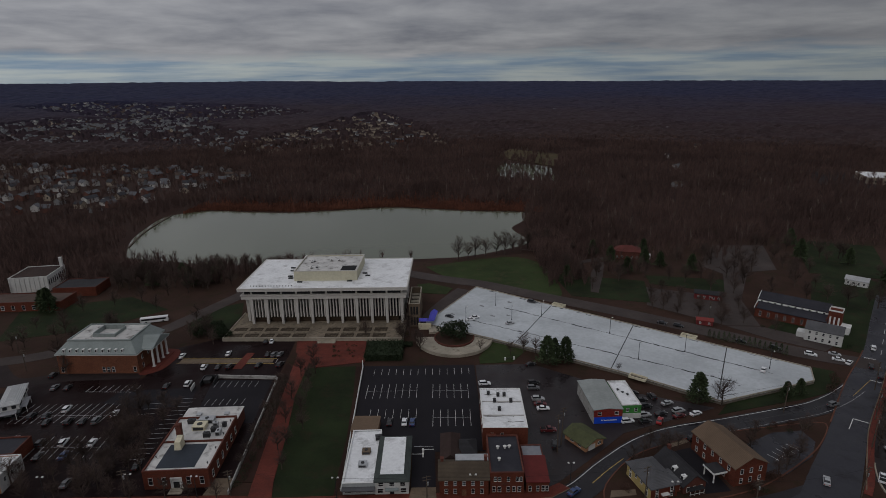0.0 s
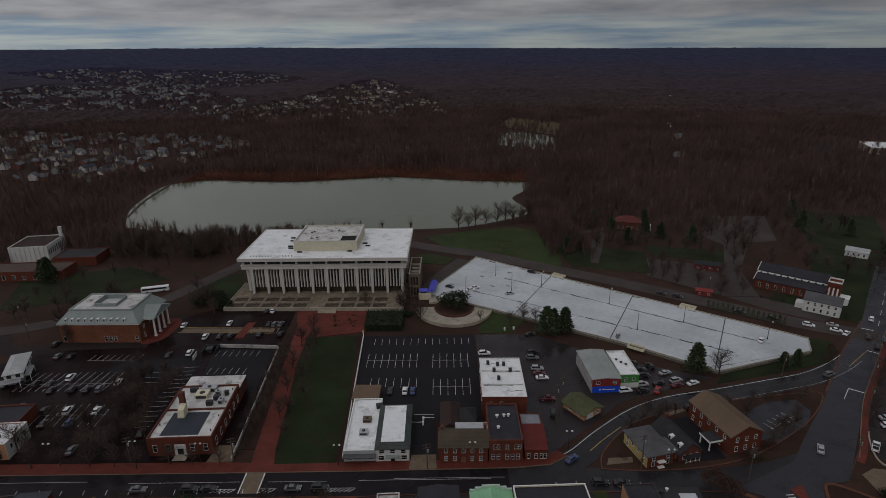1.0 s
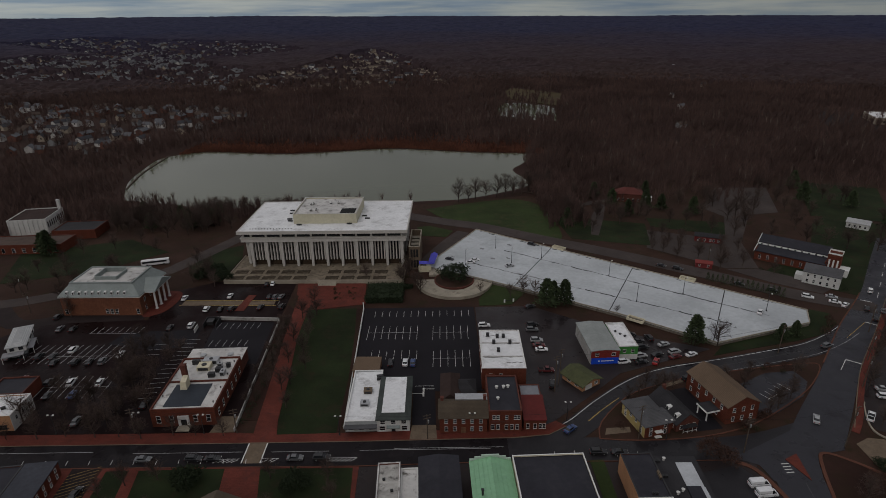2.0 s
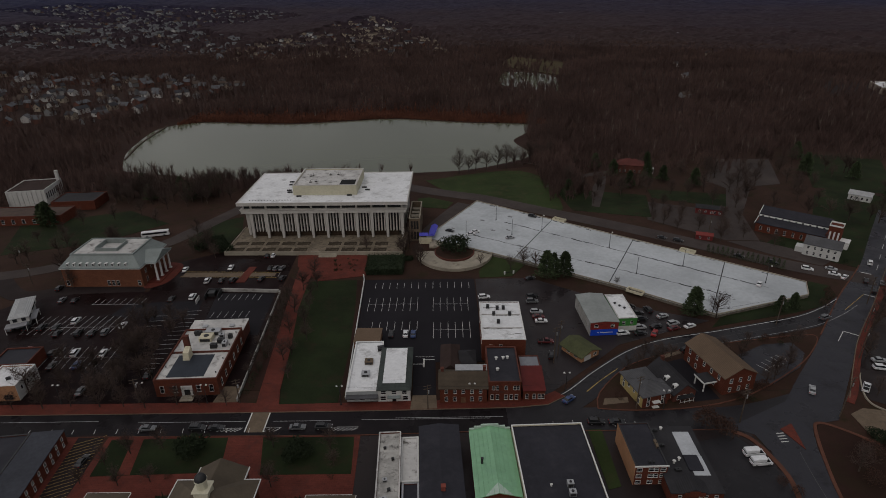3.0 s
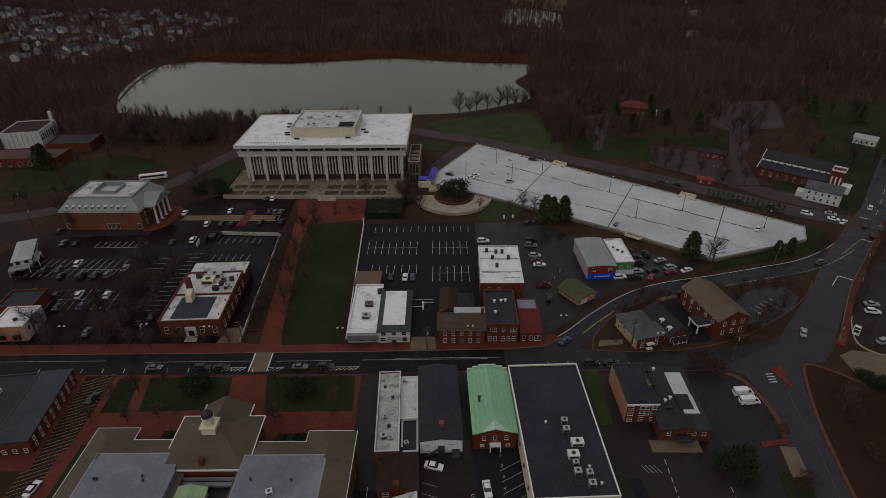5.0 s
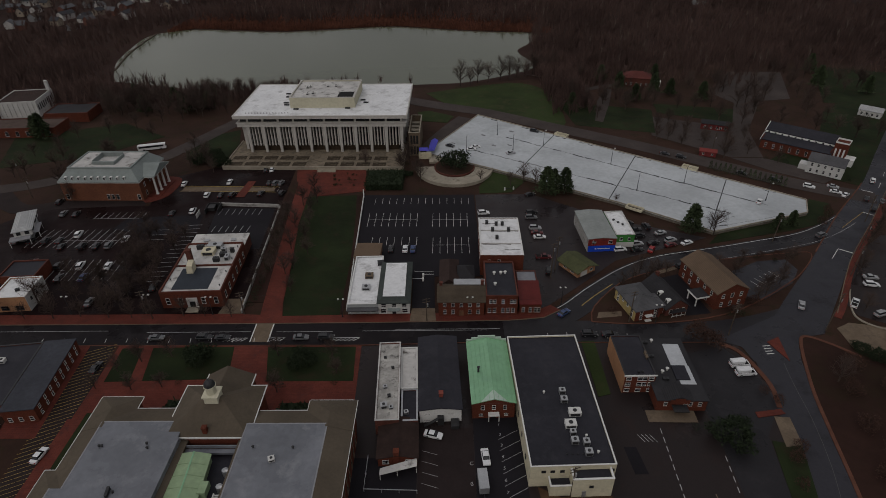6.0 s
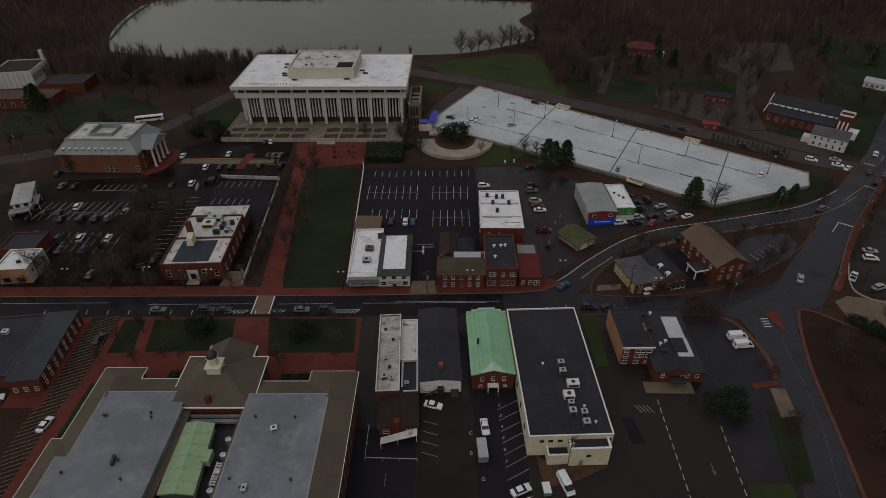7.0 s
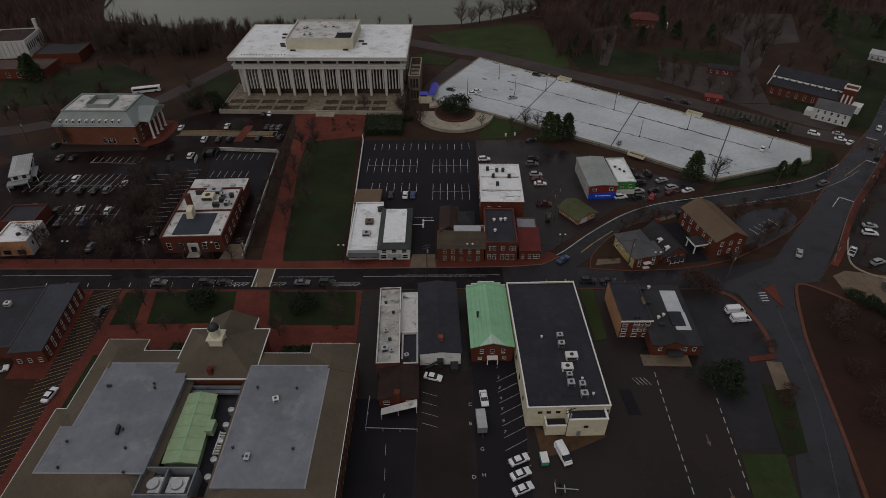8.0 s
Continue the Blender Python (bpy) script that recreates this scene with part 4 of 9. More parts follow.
part("chimney", boxes((-4.6, -3.0, -0.5, 0.9, 5.9, 12.6), (-4.7, -2.9, -0.6, 1.0, 12.6, 12.9), (-4.3, -3.3, -0.2, 0.6, 12.9, 13.0)), BRICK_DARK, bank)
bm = bmesh.new()
prism(bm, [(-4.4, -4.0, 5.9), (-2.2, -4.0, 5.9), (-2.2, -0.6, 5.9), (-4.4, -0.6, 5.9)], [(-4.2, -3.4, 8.6), (-2.4, -3.4, 8.6), (-2.4, -0.6, 9.4), (-4.2, -0.6, 9.4)])
part("chimney_base", bm, CREAM, bank, "cream rendered stack base")
row(bank, "S", [-7.6, -3.6, 3.6, 7.6], 1.6, 9.8, 14.5, 1.2, 2.4)
row(bank, "E", spread(6, 13.5), 1.6, 9.8, 14.5, 1.2, 2.4)
row(bank, "W", spread(6, 13.5), 1.6, 9.8, 14.5, 1.2, 2.4)
door = part("door", boxes((-1.4, 1.4, -14.7, -14.4, 0, 3.6), (-1.7, 1.7, -14.9, -14.4, 3.6, 4.0), (-1.7, -1.3, -14.85, -14.4, 0, 3.6), (1.3, 1.7, -14.85, -14.4, 0, 3.6)), TRIM, bank)
part("pane", boxes((-0.9, 0.9, -14.74, -14.68, 0.2, 2.6)), GLASS, door)
part("step", boxes((-2, 2, -17.2, -14.5, 0, 0.25)), CONCRETE, bank)
part("step", boxes((-1.8, 1.8, -16.2, -14.5, 0.25, 0.5)), CONCRETE, bank)
for x, y, w, d, mt in ((-0.6, 8.4, 4.2, 3.6, CREAM), (0.6, 12.0, 5.0, 2.6, METAL), (5.0, 6.2, 2.2, 1.6, DARK_METAL), (6.8, 4.4, 1.4, 2.4, METAL), (-4.4, 11.4, 2.4, 1.4, DARK_METAL), (3.4, 3.2, 2.0, 1.4, DARK_METAL), (4.4, 9.2, 1.6, 1.2, METAL), (7.4, 8.8, 1.2, 1.2, DARK_METAL)):
    q = bank.matrix_basis @ Vector((x, y, 5.9))
    roof_unit(q.x, q.y, q.z, w, d, 1.5, 2, mt)
for k in range(7):
    q = bank.matrix_basis @ Vector((-8.6 if k % 2 else 8.4, -11 + k * 3.8, 5.9))
    vent_pipe(q.x, q.y, q.z, 0.5, 0.16, DARK_METAL)

# white-roofed shop pair
# Dark colour for shadow lines painted on the store's stepped roof.
ROOF_SHADOW = shade("painted_roof_shadow", (0.07, 0.065, 0.06), 0.85, 0.4, 0.6, 2.5, stain=(0.25, 0.24, 0.23))
shop_a = thing("shop_building", "low shop with white membrane roof and grey front", "shop", -26.9, 165.6, 0, 1.2)
walls(shop_a, 9.6, 27, 3.6, GREY_WALL, 0.3)
flat_roof(shop_a, 9.6, 27, 3.6, WHITE_ROOF, TRIM, 0.3)
part("awning", boxes((-4.9, 4.9, -15.4, -13.5, 2.4, 2.7)), GREY_SHINGLE, shop_a)
row(shop_a, "S", [-3.2, 0, 3.2], 0.7, 4.8, 13.5, 1.8, 1.5)
q = shop_a.matrix_basis
roof_unit(q.translation.x + 0.8, 167, 3.6, 2.6, 2.2, 1.1, 0, TAN_PAVER)
roof_unit(q.translation.x + 0.5, 160.5, 3.6, 2.6, 2.2, 1.1, 0, METAL)
roof_unit(q.translation.x + 4.0, 174.5, 3.6, 2.2, 2.0, 1.0, 10, DARK_METAL)
shed = thing("shed", "low brown flat-roofed shed behind the shop", "shed", -28.5, 184.3, 0, -1)
walls(shed, 9, 8.6, 3.0, BRICK_BROWN)
part("roof", boxes((-4.7, 4.7, -4.5, 4.5, 3.0, 3.25)), BROWN_SHINGLE, shed)
shop_b = thing("shop_building", "white two-storey shop with dark mansard and white roof", "shop", -17.0, 163.0, 0, 1.0)
walls(shop_b, 9.9, 22, 4.6, WHITE_WALL)
hip_roof(shop_b, 9.9, 22, 4.6, 1.0, shade("dark_green_shingle", (0.06, 0.07, 0.065), 0.9, 0.2, 0.2, 1.5, pattern="shingle"), 2.0, 0.4, "mansard", "dark grey-green shingled mansard")
part("roof", boxes((-3.5, 3.5, -9.2, 9.2, 5.6, 5.72)), WHITE_ROOF, shop_b)
row(shop_b, "S", [-3.2, 0, 3.2], 2.9, 4.95, 11, 1.4, 1.2)
row(shop_b, "S", [-3.4, 3.4], 0.6, 4.95, 11, 1.6, 1.5)
part("awning", boxes((-2.0, 2.0, -12.2, -11, 1.9, 2.3)), SLATE_GREEN, shop_b)
part("door", boxes((-0.6, 0.6, -11.08, -10.9, 0, 2.0)), GLASS, shop_b)

# brick house with brown gable roof and hipped rear wing
inn = thing("brick_house", "old brick house with brown shingle roof, two storeys", "house", 4.4, 155.4, 0, -0.5)
walls(inn, 14.3, 9.0, 5.7, BRICK)
OLIVE_BROWN = shade("weathered_olive_shingle", (0.085, 0.066, 0.048), 0.9, 0.2, 0.2, 1.5, pattern="shingle")
UMBER = shade("dark_umber_shingle", (0.05, 0.032, 0.028), 0.9, 0.25, 0.2, 1.5, pattern="shingle")
gable_roof(inn, 14.3, 9.0, 5.7, 2.6, OLIVE_BROWN, BRICK, "x")
row(inn, "S", [-5.2, -2.6, 0, 2.6, 5.2], 3.7, 7.15, 4.5, 0.9, 1.3)
row(inn, "S", [-5.2, -2.6, 2.6, 5.2], 0.9, 7.15, 4.5, 0.9, 1.5)
part("door", boxes((-0.7, 0.7, -4.6, -4.4, 0, 2.2)), BRICK_BROWN, inn)
part("flat_dormer", boxes((-2.4, 7.4, 0.6, 3.6, 7.2, 8.5)), METAL, inn, "flat pale-roofed dormer")
part("rear_wing_wall", boxes((-6.8, -1.0, 4.5, 19.5, -0.3, 4.8)), BRICK_BROWN, inn)
bm = bmesh.new()
prism(bm, [(-7.2, 4.6, 4.8), (-0.6, 4.6, 4.8), (-0.6, 19.9, 4.8), (-7.2, 19.9, 4.8)], [(-4, 4.6, 7.4), (-3.8, 4.6, 7.4), (-3.8, 16.6, 7.4), (-4, 16.6, 7.4)])
part("rear_roof", bm, UMBER, inn)
part("side_wing_wall", boxes((-1.0, 4.2, 9.5, 17, -0.3, 4.4)), BRICK_BROWN, inn)
bm = bmesh.new()
prism(bm, [(-1.2, 9.2, 4.4), (4.6, 9.2, 4.4), (4.6, 17.3, 4.4), (-1.2, 17.3, 4.4)], [(-1.2, 13.2, 6.6), (1.5, 13.2, 6.6), (1.5, 13.4, 6.6), (-1.2, 13.4, 6.6)])
part("side_roof", bm, DARK_SHINGLE, inn)
chimney(inn, 6.6, 1.0, 6, 9.6)
chimney(inn, -6.4, 0.4, 6, 9.4)

black = thing("brick_shop", "brick shop with black flat roof and white windows", "shop", 17.0, 160.6, 0, -0.5)
walls(black, 9.9, 18.6, 7.2, BRICK, 0.3)
flat_roof(black, 9.9, 18.6, 7.2, BLACK_ROOF, BRICK_DARK, 0.3)
row(black, "S", [-3.4, -2.2, 0.4, 3.0, 4.0], 4.6, 4.95, 9.3, 0.8, 1.4)
row(black, "S", [-3.8, -2.2, 0.4, 2.0, 3.6], 1.0, 4.95, 9.3, 0.9, 1.7)
part("sign_band", boxes((-4.4, 1.2, -9.45, -9.3, 3.5, 4.0)), BRICK_DARK, black)
part("rear_stack", boxes((-4.6, -1.6, 9.3, 12.4, -0.3, 6.4)), BRICK, black)
for x, y in ((-1.8, 2.6), (1.8, 3.0), (-1.8, -3.2), (0.4, 2.8)):
    q = black.matrix_basis @ Vector((x, y, 7.2))
    vent_pipe(q.x, q.y, q.z, 0.8, 0.35, PALE_METAL)
red = thing("brick_shop", "small brick shop with dark red metal roof", "shop", 26.0, 156.4, 0, -0.5)
walls(red, 6.6, 9.6, 4.2, BRICK)
bm = bmesh.new()
prism(bm, [(-3.5, -5.2, 3.9), (3.5, -5.2, 3.9), (3.5, 5.2, 5.6), (-3.5, 5.2, 5.6)], [(-3.5, -5.2, 4.15), (3.5, -5.2, 4.15), (3.5, 5.2, 5.85), (-3.5, 5.2, 5.85)])
part("roof", bm, RED_METAL, red)
row(red, "S", [-2.2, 0, 1.6, 2.7], 0.9, 3.3, 4.8, 0.8, 1.7)
row(red, "E", [-2.5, 1.5], 1.0, 3.3, 4.8, 0.9, 1.4)
part("rear_wall", boxes((-3.3, 3.3, 4.8, 12.0, -0.3, 4.6), (-3.3, -3.0, 4.8, 12.0, 4.6, 5.0), (3.0, 3.3, 4.8, 12.0, 4.6, 5.0), (-3.0, 3.0, 11.7, 12.0, 4.6, 5.0)), BRICK_DARK, red)
part("rear_roof", boxes((-3.0, 3.0, 5.3, 11.7, 4.6, 4.66)), GREY_ROOF, red)
store = thing("brick_store", "tall brick store with stepped white roof", "shop", 18.8, 185.0, 0, -1.0)
walls(store, 14.6, 25, 8.3, BRICK, 0.15)
flat_roof(store, 14.6, 25, 8.3, WHITE_ROOF, TRIM, 0.15)
for y in (-5.4, 3.4):
    part("roof_ridge", boxes((-6.8, 6.9, y, y + 0.3, 8.3, 8.62)), WHITE_ROOF_WORN, store)
# Thin dark ribbons paint the shadows along the roof steps.
for x0, x1, y in ((-6.4, 3.4, -5.55), (-2.0, 6.6, 3.25), (-6.0, -1.0, 8.6), (1.2, 6.4, -8.8)):
    part("ponding_stain", ribbon_mesh(smooth([(x0, y), ((2 * x0 + x1) / 3, y - 0.25), ((x0 + 2 * x1) / 3, y + 0.15), (x1, y - 0.1)], 4), 0.3, 8.312, 0.02), ROOF_SHADOW, store)
row(store, "S", [-4.4, -1.0], 5.2, 7.3, 12.5, 0.9, 1.3)
row(store, "W", spread(5, 11), 4.8, 7.3, 12.5, 1.0, 1.5)
for x, y in ((-2.5, 3.5), (3.2, 3.4), (-1.2, -1.8), (-4.4, 8.5), (-1.0, 7.5), (1.2, 7.6)):
    q = store.matrix_basis @ Vector((x, y, 8.3))
    roof_unit(q.x, q.y, q.z, 1.0, 1.3, 1.1, 0, DARK_METAL)

# twin workshop: grey-roofed red and blue front, white-roofed green front
work = thing("workshop", "workshop with grey roof, red gable front and blue sign panel", "workshop", 55.6, 197.4, 0, 3)
walls(work, 10.2, 20.5, 5.4, OLD_WALL)
gable_roof(work, 10.2, 20.5, 5.4, 0.5, shade("light_grey_roof", (0.26, 0.28, 0.27), 0.7, 0.12, 0.2, 1.2), BRICK_DARK, "y", 0.25)
part("front_cladding", boxes((-5.1, 5.1, -10.33, -10.25, 2.6, 5.6)), shade("red_painted_front", (0.2, 0.03, 0.025), 0.7, 0.12, 0.4, 2.0), work, "red painted front")
part("sign_panel", boxes((-4.9, 5.0, -10.4, -10.25, 0.1, 2.6)), BLUE, work, "bright blue painted sign panel")
part("sign_lettering", boxes((-2.4, -1.9, -10.43, -10.39, 1.1, 1.6), (-1.4, 3.2, -10.43, -10.39, 1.2, 1.5)), TRIM, work)
row(work, "S", [-3.0, 3.0], 3.5, 5.1, 10.33, 1.3, 1.1)
work2 = thing("workshop", "workshop with white roof and green painted front", "workshop", 64.9, 198.8, 0, 2)
walls(work2, 7.0, 17.5, 5.2, GREEN_WALL)
flat_roof(work2, 7.0, 17.5, 5.2, WHITE_ROOF, WHITE_ROOF_WORN, 0.1)
walls_low = part("dock_front", boxes((-3.5, 3.5, -8.85, -8.75, 0, 2.1)), WHITE_WALL, work2, "white lower front")
row(work2, "S", [-1.4, 1.6], 2.9, 3.5, 8.75, 1.0, 1.2)
for x, y in ((-1.6, 2), (-0.4, 0), (0.9, -1.6)):
    q = work2.matrix_basis @ Vector((x, y, 5.2))
    vent_pipe(q.x, q.y, q.z, 0.4, 0.35, DARK_METAL)
garage = thing("garage", "small tan garage with mossy gable roof", "garage", 45.4, 176.8, 0, 33)
walls(garage, 8.2, 9.4, 2.4, BRICK_ORANGE)
gable_roof(garage, 8.2, 9.4, 2.4, 1.5, OLIVE_ROOF, BRICK_ORANGE, "y", 0.8)
part("door", boxes((-2.8, 0.2, -4.8, -4.66, 0, 2.0)), WHITE_WALL, garage)
row(garage, "S", [2.2], 0.9, 4.1, 4.7, 1.4, 1.0)
row(garage, "W", [-1.5, 2.0], 0.9, 4.1, 4.7, 1.4, 1.0)

# hall with brown gable roof and porch
lodge = thing("brick_hall", "brick hall with brown gable roof and white porch", "hall", 87.1, 163.9, 0, 14)
walls(lodge, 11.2, 19.5, 6.4, BRICK)
gable_roof(lodge, 11.2, 19.5, 6.4, 2.9, BROWN_SHINGLE, BRICK, "y", 0.4)
row(lodge, "W", spread(5, 9), 4.2, 5.6, 9.75, 0.9, 1.5)
row(lodge, "W", [-7.2, -3.6, 5.4], 1.0, 5.6, 9.75, 0.9, 1.6)
row(lodge, "S", [-3.2, 0, 3.2], 4.2, 5.6, 9.75, 0.9, 1.5)
row(lodge, "S", [-3.2, 0, 3.2], 1.0, 5.6, 9.75, 0.9, 1.6)
porch = part("porch_roof", boxes((-10.4, -5.8, -7.0, -2.2, 3.3, 3.6)), DARK_SHINGLE, lodge)
part("porch_fascia", boxes((-10.5, -10.4, -7.1, -2.1, 3.1, 3.65), (-10.4, -5.8, -7.1, -7.0, 3.1, 3.65)), TRIM, porch)
for y in (-6.7, -2.5):
    bm = bmesh.new()
    tube(bm, (-10.0, y, 0), (-10.0, y, 3.3), 0.22, 0.2, 8)
    part("porch_column", bm, TRIM, porch)
# small houses on the island
home = thing("house", "yellow-sided brick house with grey hipped roof", "house", 60.2, 154.6, 0, 15)
walls(home, 8.6, 12.5, 4.4, YELLOW_WALL)
hip_roof(home, 8.6, 12.5, 4.4, 2.6, GREY_SHINGLE, None, 0.5)
part("brick_front", boxes((-4.35, 4.35, -6.33, -6.25, 0, 4.3)), BRICK, home)
part("wing_wall", boxes((4.3, 6.4, -5.0, 1.2, -0.3, 3.4)), BRICK, home)
bm = bmesh.new()
prism(bm, [(4.2, -5.3, 3.4), (6.8, -5.3, 3.4), (6.8, 1.5, 3.4), (4.2, 1.5, 3.4)], [(4.2, -2.0, 4.8), (5.6, -2.0, 4.8), (5.6, -1.8, 4.8), (4.2, -1.8, 4.8)])
part("wing_roof", bm, GREY_SHINGLE, home)
row(home, "W", [-4.2, -1.4, 1.4, 4.2], 2.6, 4.3, 6.33, 0.9, 1.3)
row(home, "W", [-4.2, 4.2], 0.7, 4.3, 6.33, 0.9, 1.4)
row(home, "S", [-2.4, 2.4], 2.6, 4.3, 6.33, 0.9, 1.3)
row(home, "S", [-2.4, 2.4], 0.7, 4.3, 6.33, 0.9, 1.4)
part("porch_step", boxes((-1.0, 1.0, -7.4, -6.33, 0, 0.3)), TRIM, home)
part("porch_roof", boxes((-1.2, 1.2, -7.5, -6.33, 2.0, 2.25)), TRIM, home)
cottage = thing("house", "small house with black gable roof and two dormers", "house", 69.8, 157.8, 0, 15)
walls(cottage, 7.6, 14, 3.0, BRICK_DARK)
gable_roof(cottage, 7.6, 14, 3.0, 3.0, DARK_SHINGLE, BRICK_DARK, "y", 0.5)
for y in (-5.0, -0.8):
    dm = part("dormer", boxes((-3.0, -1.2, y - 0.6, y + 0.6, 3.6, 5.0)), TRIM, cottage)
    part("pane", boxes((-3.05, -2.98, y - 0.4, y + 0.4, 3.9, 4.8)), GLASS, dm)
row(cottage, "W", spread(5, 6.5), 0.8, 3.8, 7.0, 0.8, 1.4)
row(cottage, "S", [-2.2, 0, 2.2], 0.8, 3.8, 7.0, 0.8, 1.5)
part("porch_rail", boxes((-2.4, 2.4, -8.4, -8.3, 0.7, 0.8), *[(x, x + 0.08, -8.4, -8.3, 0, 2.0) for x in (-2.4, -0.8, 0.8, 2.3)]), TRIM, cottage)
part("porch_roof", boxes((-2.6, 2.6, -8.6, -7.0, 2.0, 2.2)), DARK_SHINGLE, cottage)
chimney(cottage, 0.4, 6.2, 4.5, 7.2)

# south row, seen from behind
m1 = thing("narrow_shop", "narrow shop with stained white roof", "shop", -15.6, 119.1, 0, 2.8)
walls(m1, 5.9, 28, 4.8, BRICK_DARK, 0.35)
flat_roof(m1, 5.9, 28, 4.8, shade("sooted_white_roof", (0.38, 0.37, 0.345), 0.7, 0.4, 0.22, 1.6, stain=(0.09, 0.085, 0.08)), WHITE_ROOF_WORN, 0.35, 0.25)
for x, y, s in ((-0.9, -9.5, 1.6), (0.9, -10, 1.0), (-0.8, -3, 1.0), (0.3, -6, 0.8), (1.0, 4, 0.7), (-1.2, 8, 0.7)):
    q = m1.matrix_basis @ Vector((x, y, 4.8))
    roof_unit(q.x, q.y, q.z, s, s * 0.9, s * 0.7, 12, METAL if s > 0.9 else DARK_METAL)
m2 = thing("narrow_shop", "low annexe with white membrane roof", "shop", -10.45, 124.2, 0, 2.4)
walls(m2, 4.6, 15.6, 4.0, WHITE_WALL, 0.2)
flat_roof(m2, 4.6, 15.6, 4.0, WHITE_ROOF_WORN, WHITE_WALL, 0.2)
m2b = thing("narrow_shop", "small annexe with dark flat roof", "shop", -9.7, 111.2, 0, 2.4)
walls(m2b, 4.2, 10.4, 3.6, BRICK_DARK, 0.3)
flat_roof(m2b, 4.2, 10.4, 3.6, BLACK_ROOF, METAL, 0.3)
roof_unit(-10.4, 108.6, 3.6, 1.0, 1.0, 0.8, 20, METAL)
m3 = thing("white_shop", "white-sided building with black gable roof", "shop", -2.4, 122.3, 0, 2.5)
walls(m3, 10.6, 26.8, 4.5, TRIM)
gable_roof(m3, 10.6, 26.8, 4.5, 0.7, BLACK_ROOF, WHITE_WALL, "y", 0.3)
row(m3, "S", [-3.4, 2.6], 2.9, 5.1, 13.3, 1.4, 1.0, DARK_METAL)
row(m3, "S", [-3.4, 2.6], 0.7, 5.1, 13.3, 1.4, 1.2, DARK_METAL)
part("porch", boxes((-0.8, 0.8, -14.6, -13.3, 0, 2.6)), DARK_METAL, m3)
part("landing", boxes((2.6, 4.6, -16.0, -13.3, 0, 1.2)), DARK_METAL, m3)
bm = bmesh.new()
prism(bm, [(-4.2, -15.0, 0), (-0.8, -15.0, 2.4), (-0.8, -14.2, 2.4), (-4.2, -14.2, 0)], [(-4.2, -15.0, 0.2), (-0.8, -15.0, 2.6), (-0.8, -14.2, 2.6), (-4.2, -14.2, 0.2)])
part("stair", bm, DARK_METAL, m3)
chimney(m3, 0.3, -9.6, 4.8, 6.6, 1.0, shade("red_chimney", (0.22, 0.06, 0.045), 0.9, 0.15, 0.5, 3.0))
m4 = thing("green_roofed_hall", "brick hall with green metal gable roof", "hall", 11.3, 121.4, 0, 1.8)
walls(m4, 10.7, 22.6, 5.6, BRICK)
gable_roof(m4, 10.7, 22.6, 5.6, 1.5, GREEN_METAL, BRICK, "y", 0.35)
part("seam", boxes(*[(-0.06, 0.06, -11.6, 11.6, 7.28, 7.42)]), GREEN_METAL, m4)
for s in (-1, 1):
    for k in range(1, 5):
        bm = boxes((s * k * 1.15 - 0.04, s * k * 1.15 + 0.04, -11.6, 11.6, 7.32 - k * 1.15 * 0.28 - 0.08, 7.40 - k * 1.15 * 0.28))
        part("seam", bm, GREEN_METAL, m4)
row(m4, "S", [-2.8, 0, 2.8], 3.3, 5.35, 11.3, 0.8, 1.4)
row(m4, "S", [-3.2, 3.2], 1.0, 5.35, 11.3, 0.9, 0.7)
part("door_canopy", boxes((-1.4, 1.4, -12.6, -11.3, 2.0, 2.3), (-1.4, -1.2, -12.6, -12.4, 0, 2.0), (1.2, 1.4, -12.6, -12.4, 0, 2.0)), TRIM, m4)
part("door", boxes((-0.6, 0.6, -11.4, -11.3, 0, 2.0)), DARK, m4)
PALE_MINT = shade("pale_mint_metal", (0.42, 0.53, 0.45), 0.5, 0.1, 0.2, 1.0)
# Pale overlay triangles, added in place of the half-hip end of the roof.
for k in (-1, 1):
    bm = bmesh.new()
    low = [(0, -8.4, 7.32), (0, -11.66, 7.32), (k * 3.4, -11.66, 6.37)]
    prism(bm, low if k > 0 else low[::-1], [(x, y, z + 0.06) for x, y, z in (low if k > 0 else low[::-1])])
    part("roof_patch", bm, PALE_MINT, m4, "pale triangles standing in for a half-hip")
part("front_parapet", boxes((-5.6, 5.6, 11.3, 11.7, 5.0, 6.4), (-4.2, 4.2, 11.3, 11.7, 6.4, 7.1), (-2.4, 2.4, 11.3, 11.7, 7.1, 7.7)), PALE_MINT, m4, "stepped pale parapet")
part("gable_trim", boxes((-5.5, 5.5, -11.42, -11.3, 5.3, 5.6)), BRICK_DARK, m4)
chimney(m4, -3.2, -1.2, 6, 8.0, 0.5, DARK_METAL)
m5 = thing("warehouse", "large cream block building with black flat roof", "warehouse", 27.2, 112.0, 0, 2.0)
walls(m5, 19.2, 42.8, 6.7, CREAM, 0.4, 0.2)
flat_roof(m5, 19.2, 42.8, 6.7, BLACK_ROOF, TRIM, 0.4, 0.2)
part("rear_block", boxes((-0.6, 8.4, -24.4, -24.1, -0.3, 6.2), (-0.6, -0.3, -24.1, -21.4, -0.3, 6.2), (8.1, 8.4, -24.1, -21.4, -0.3, 6.2)), CREAM, m5)
part("rear_roof", boxes((-0.3, 8.1, -24.1, -21.4, 5.4, 5.6)), BLACK_ROOF, m5)
part("rear_coping", boxes((-0.68, 8.48, -24.48, -24.02, 6.2, 6.32), (-0.68, -0.22, -24.02, -21.4, 6.2, 6.32), (8.02, 8.48, -24.02, -21.4, 6.2, 6.32)), TRIM, m5)
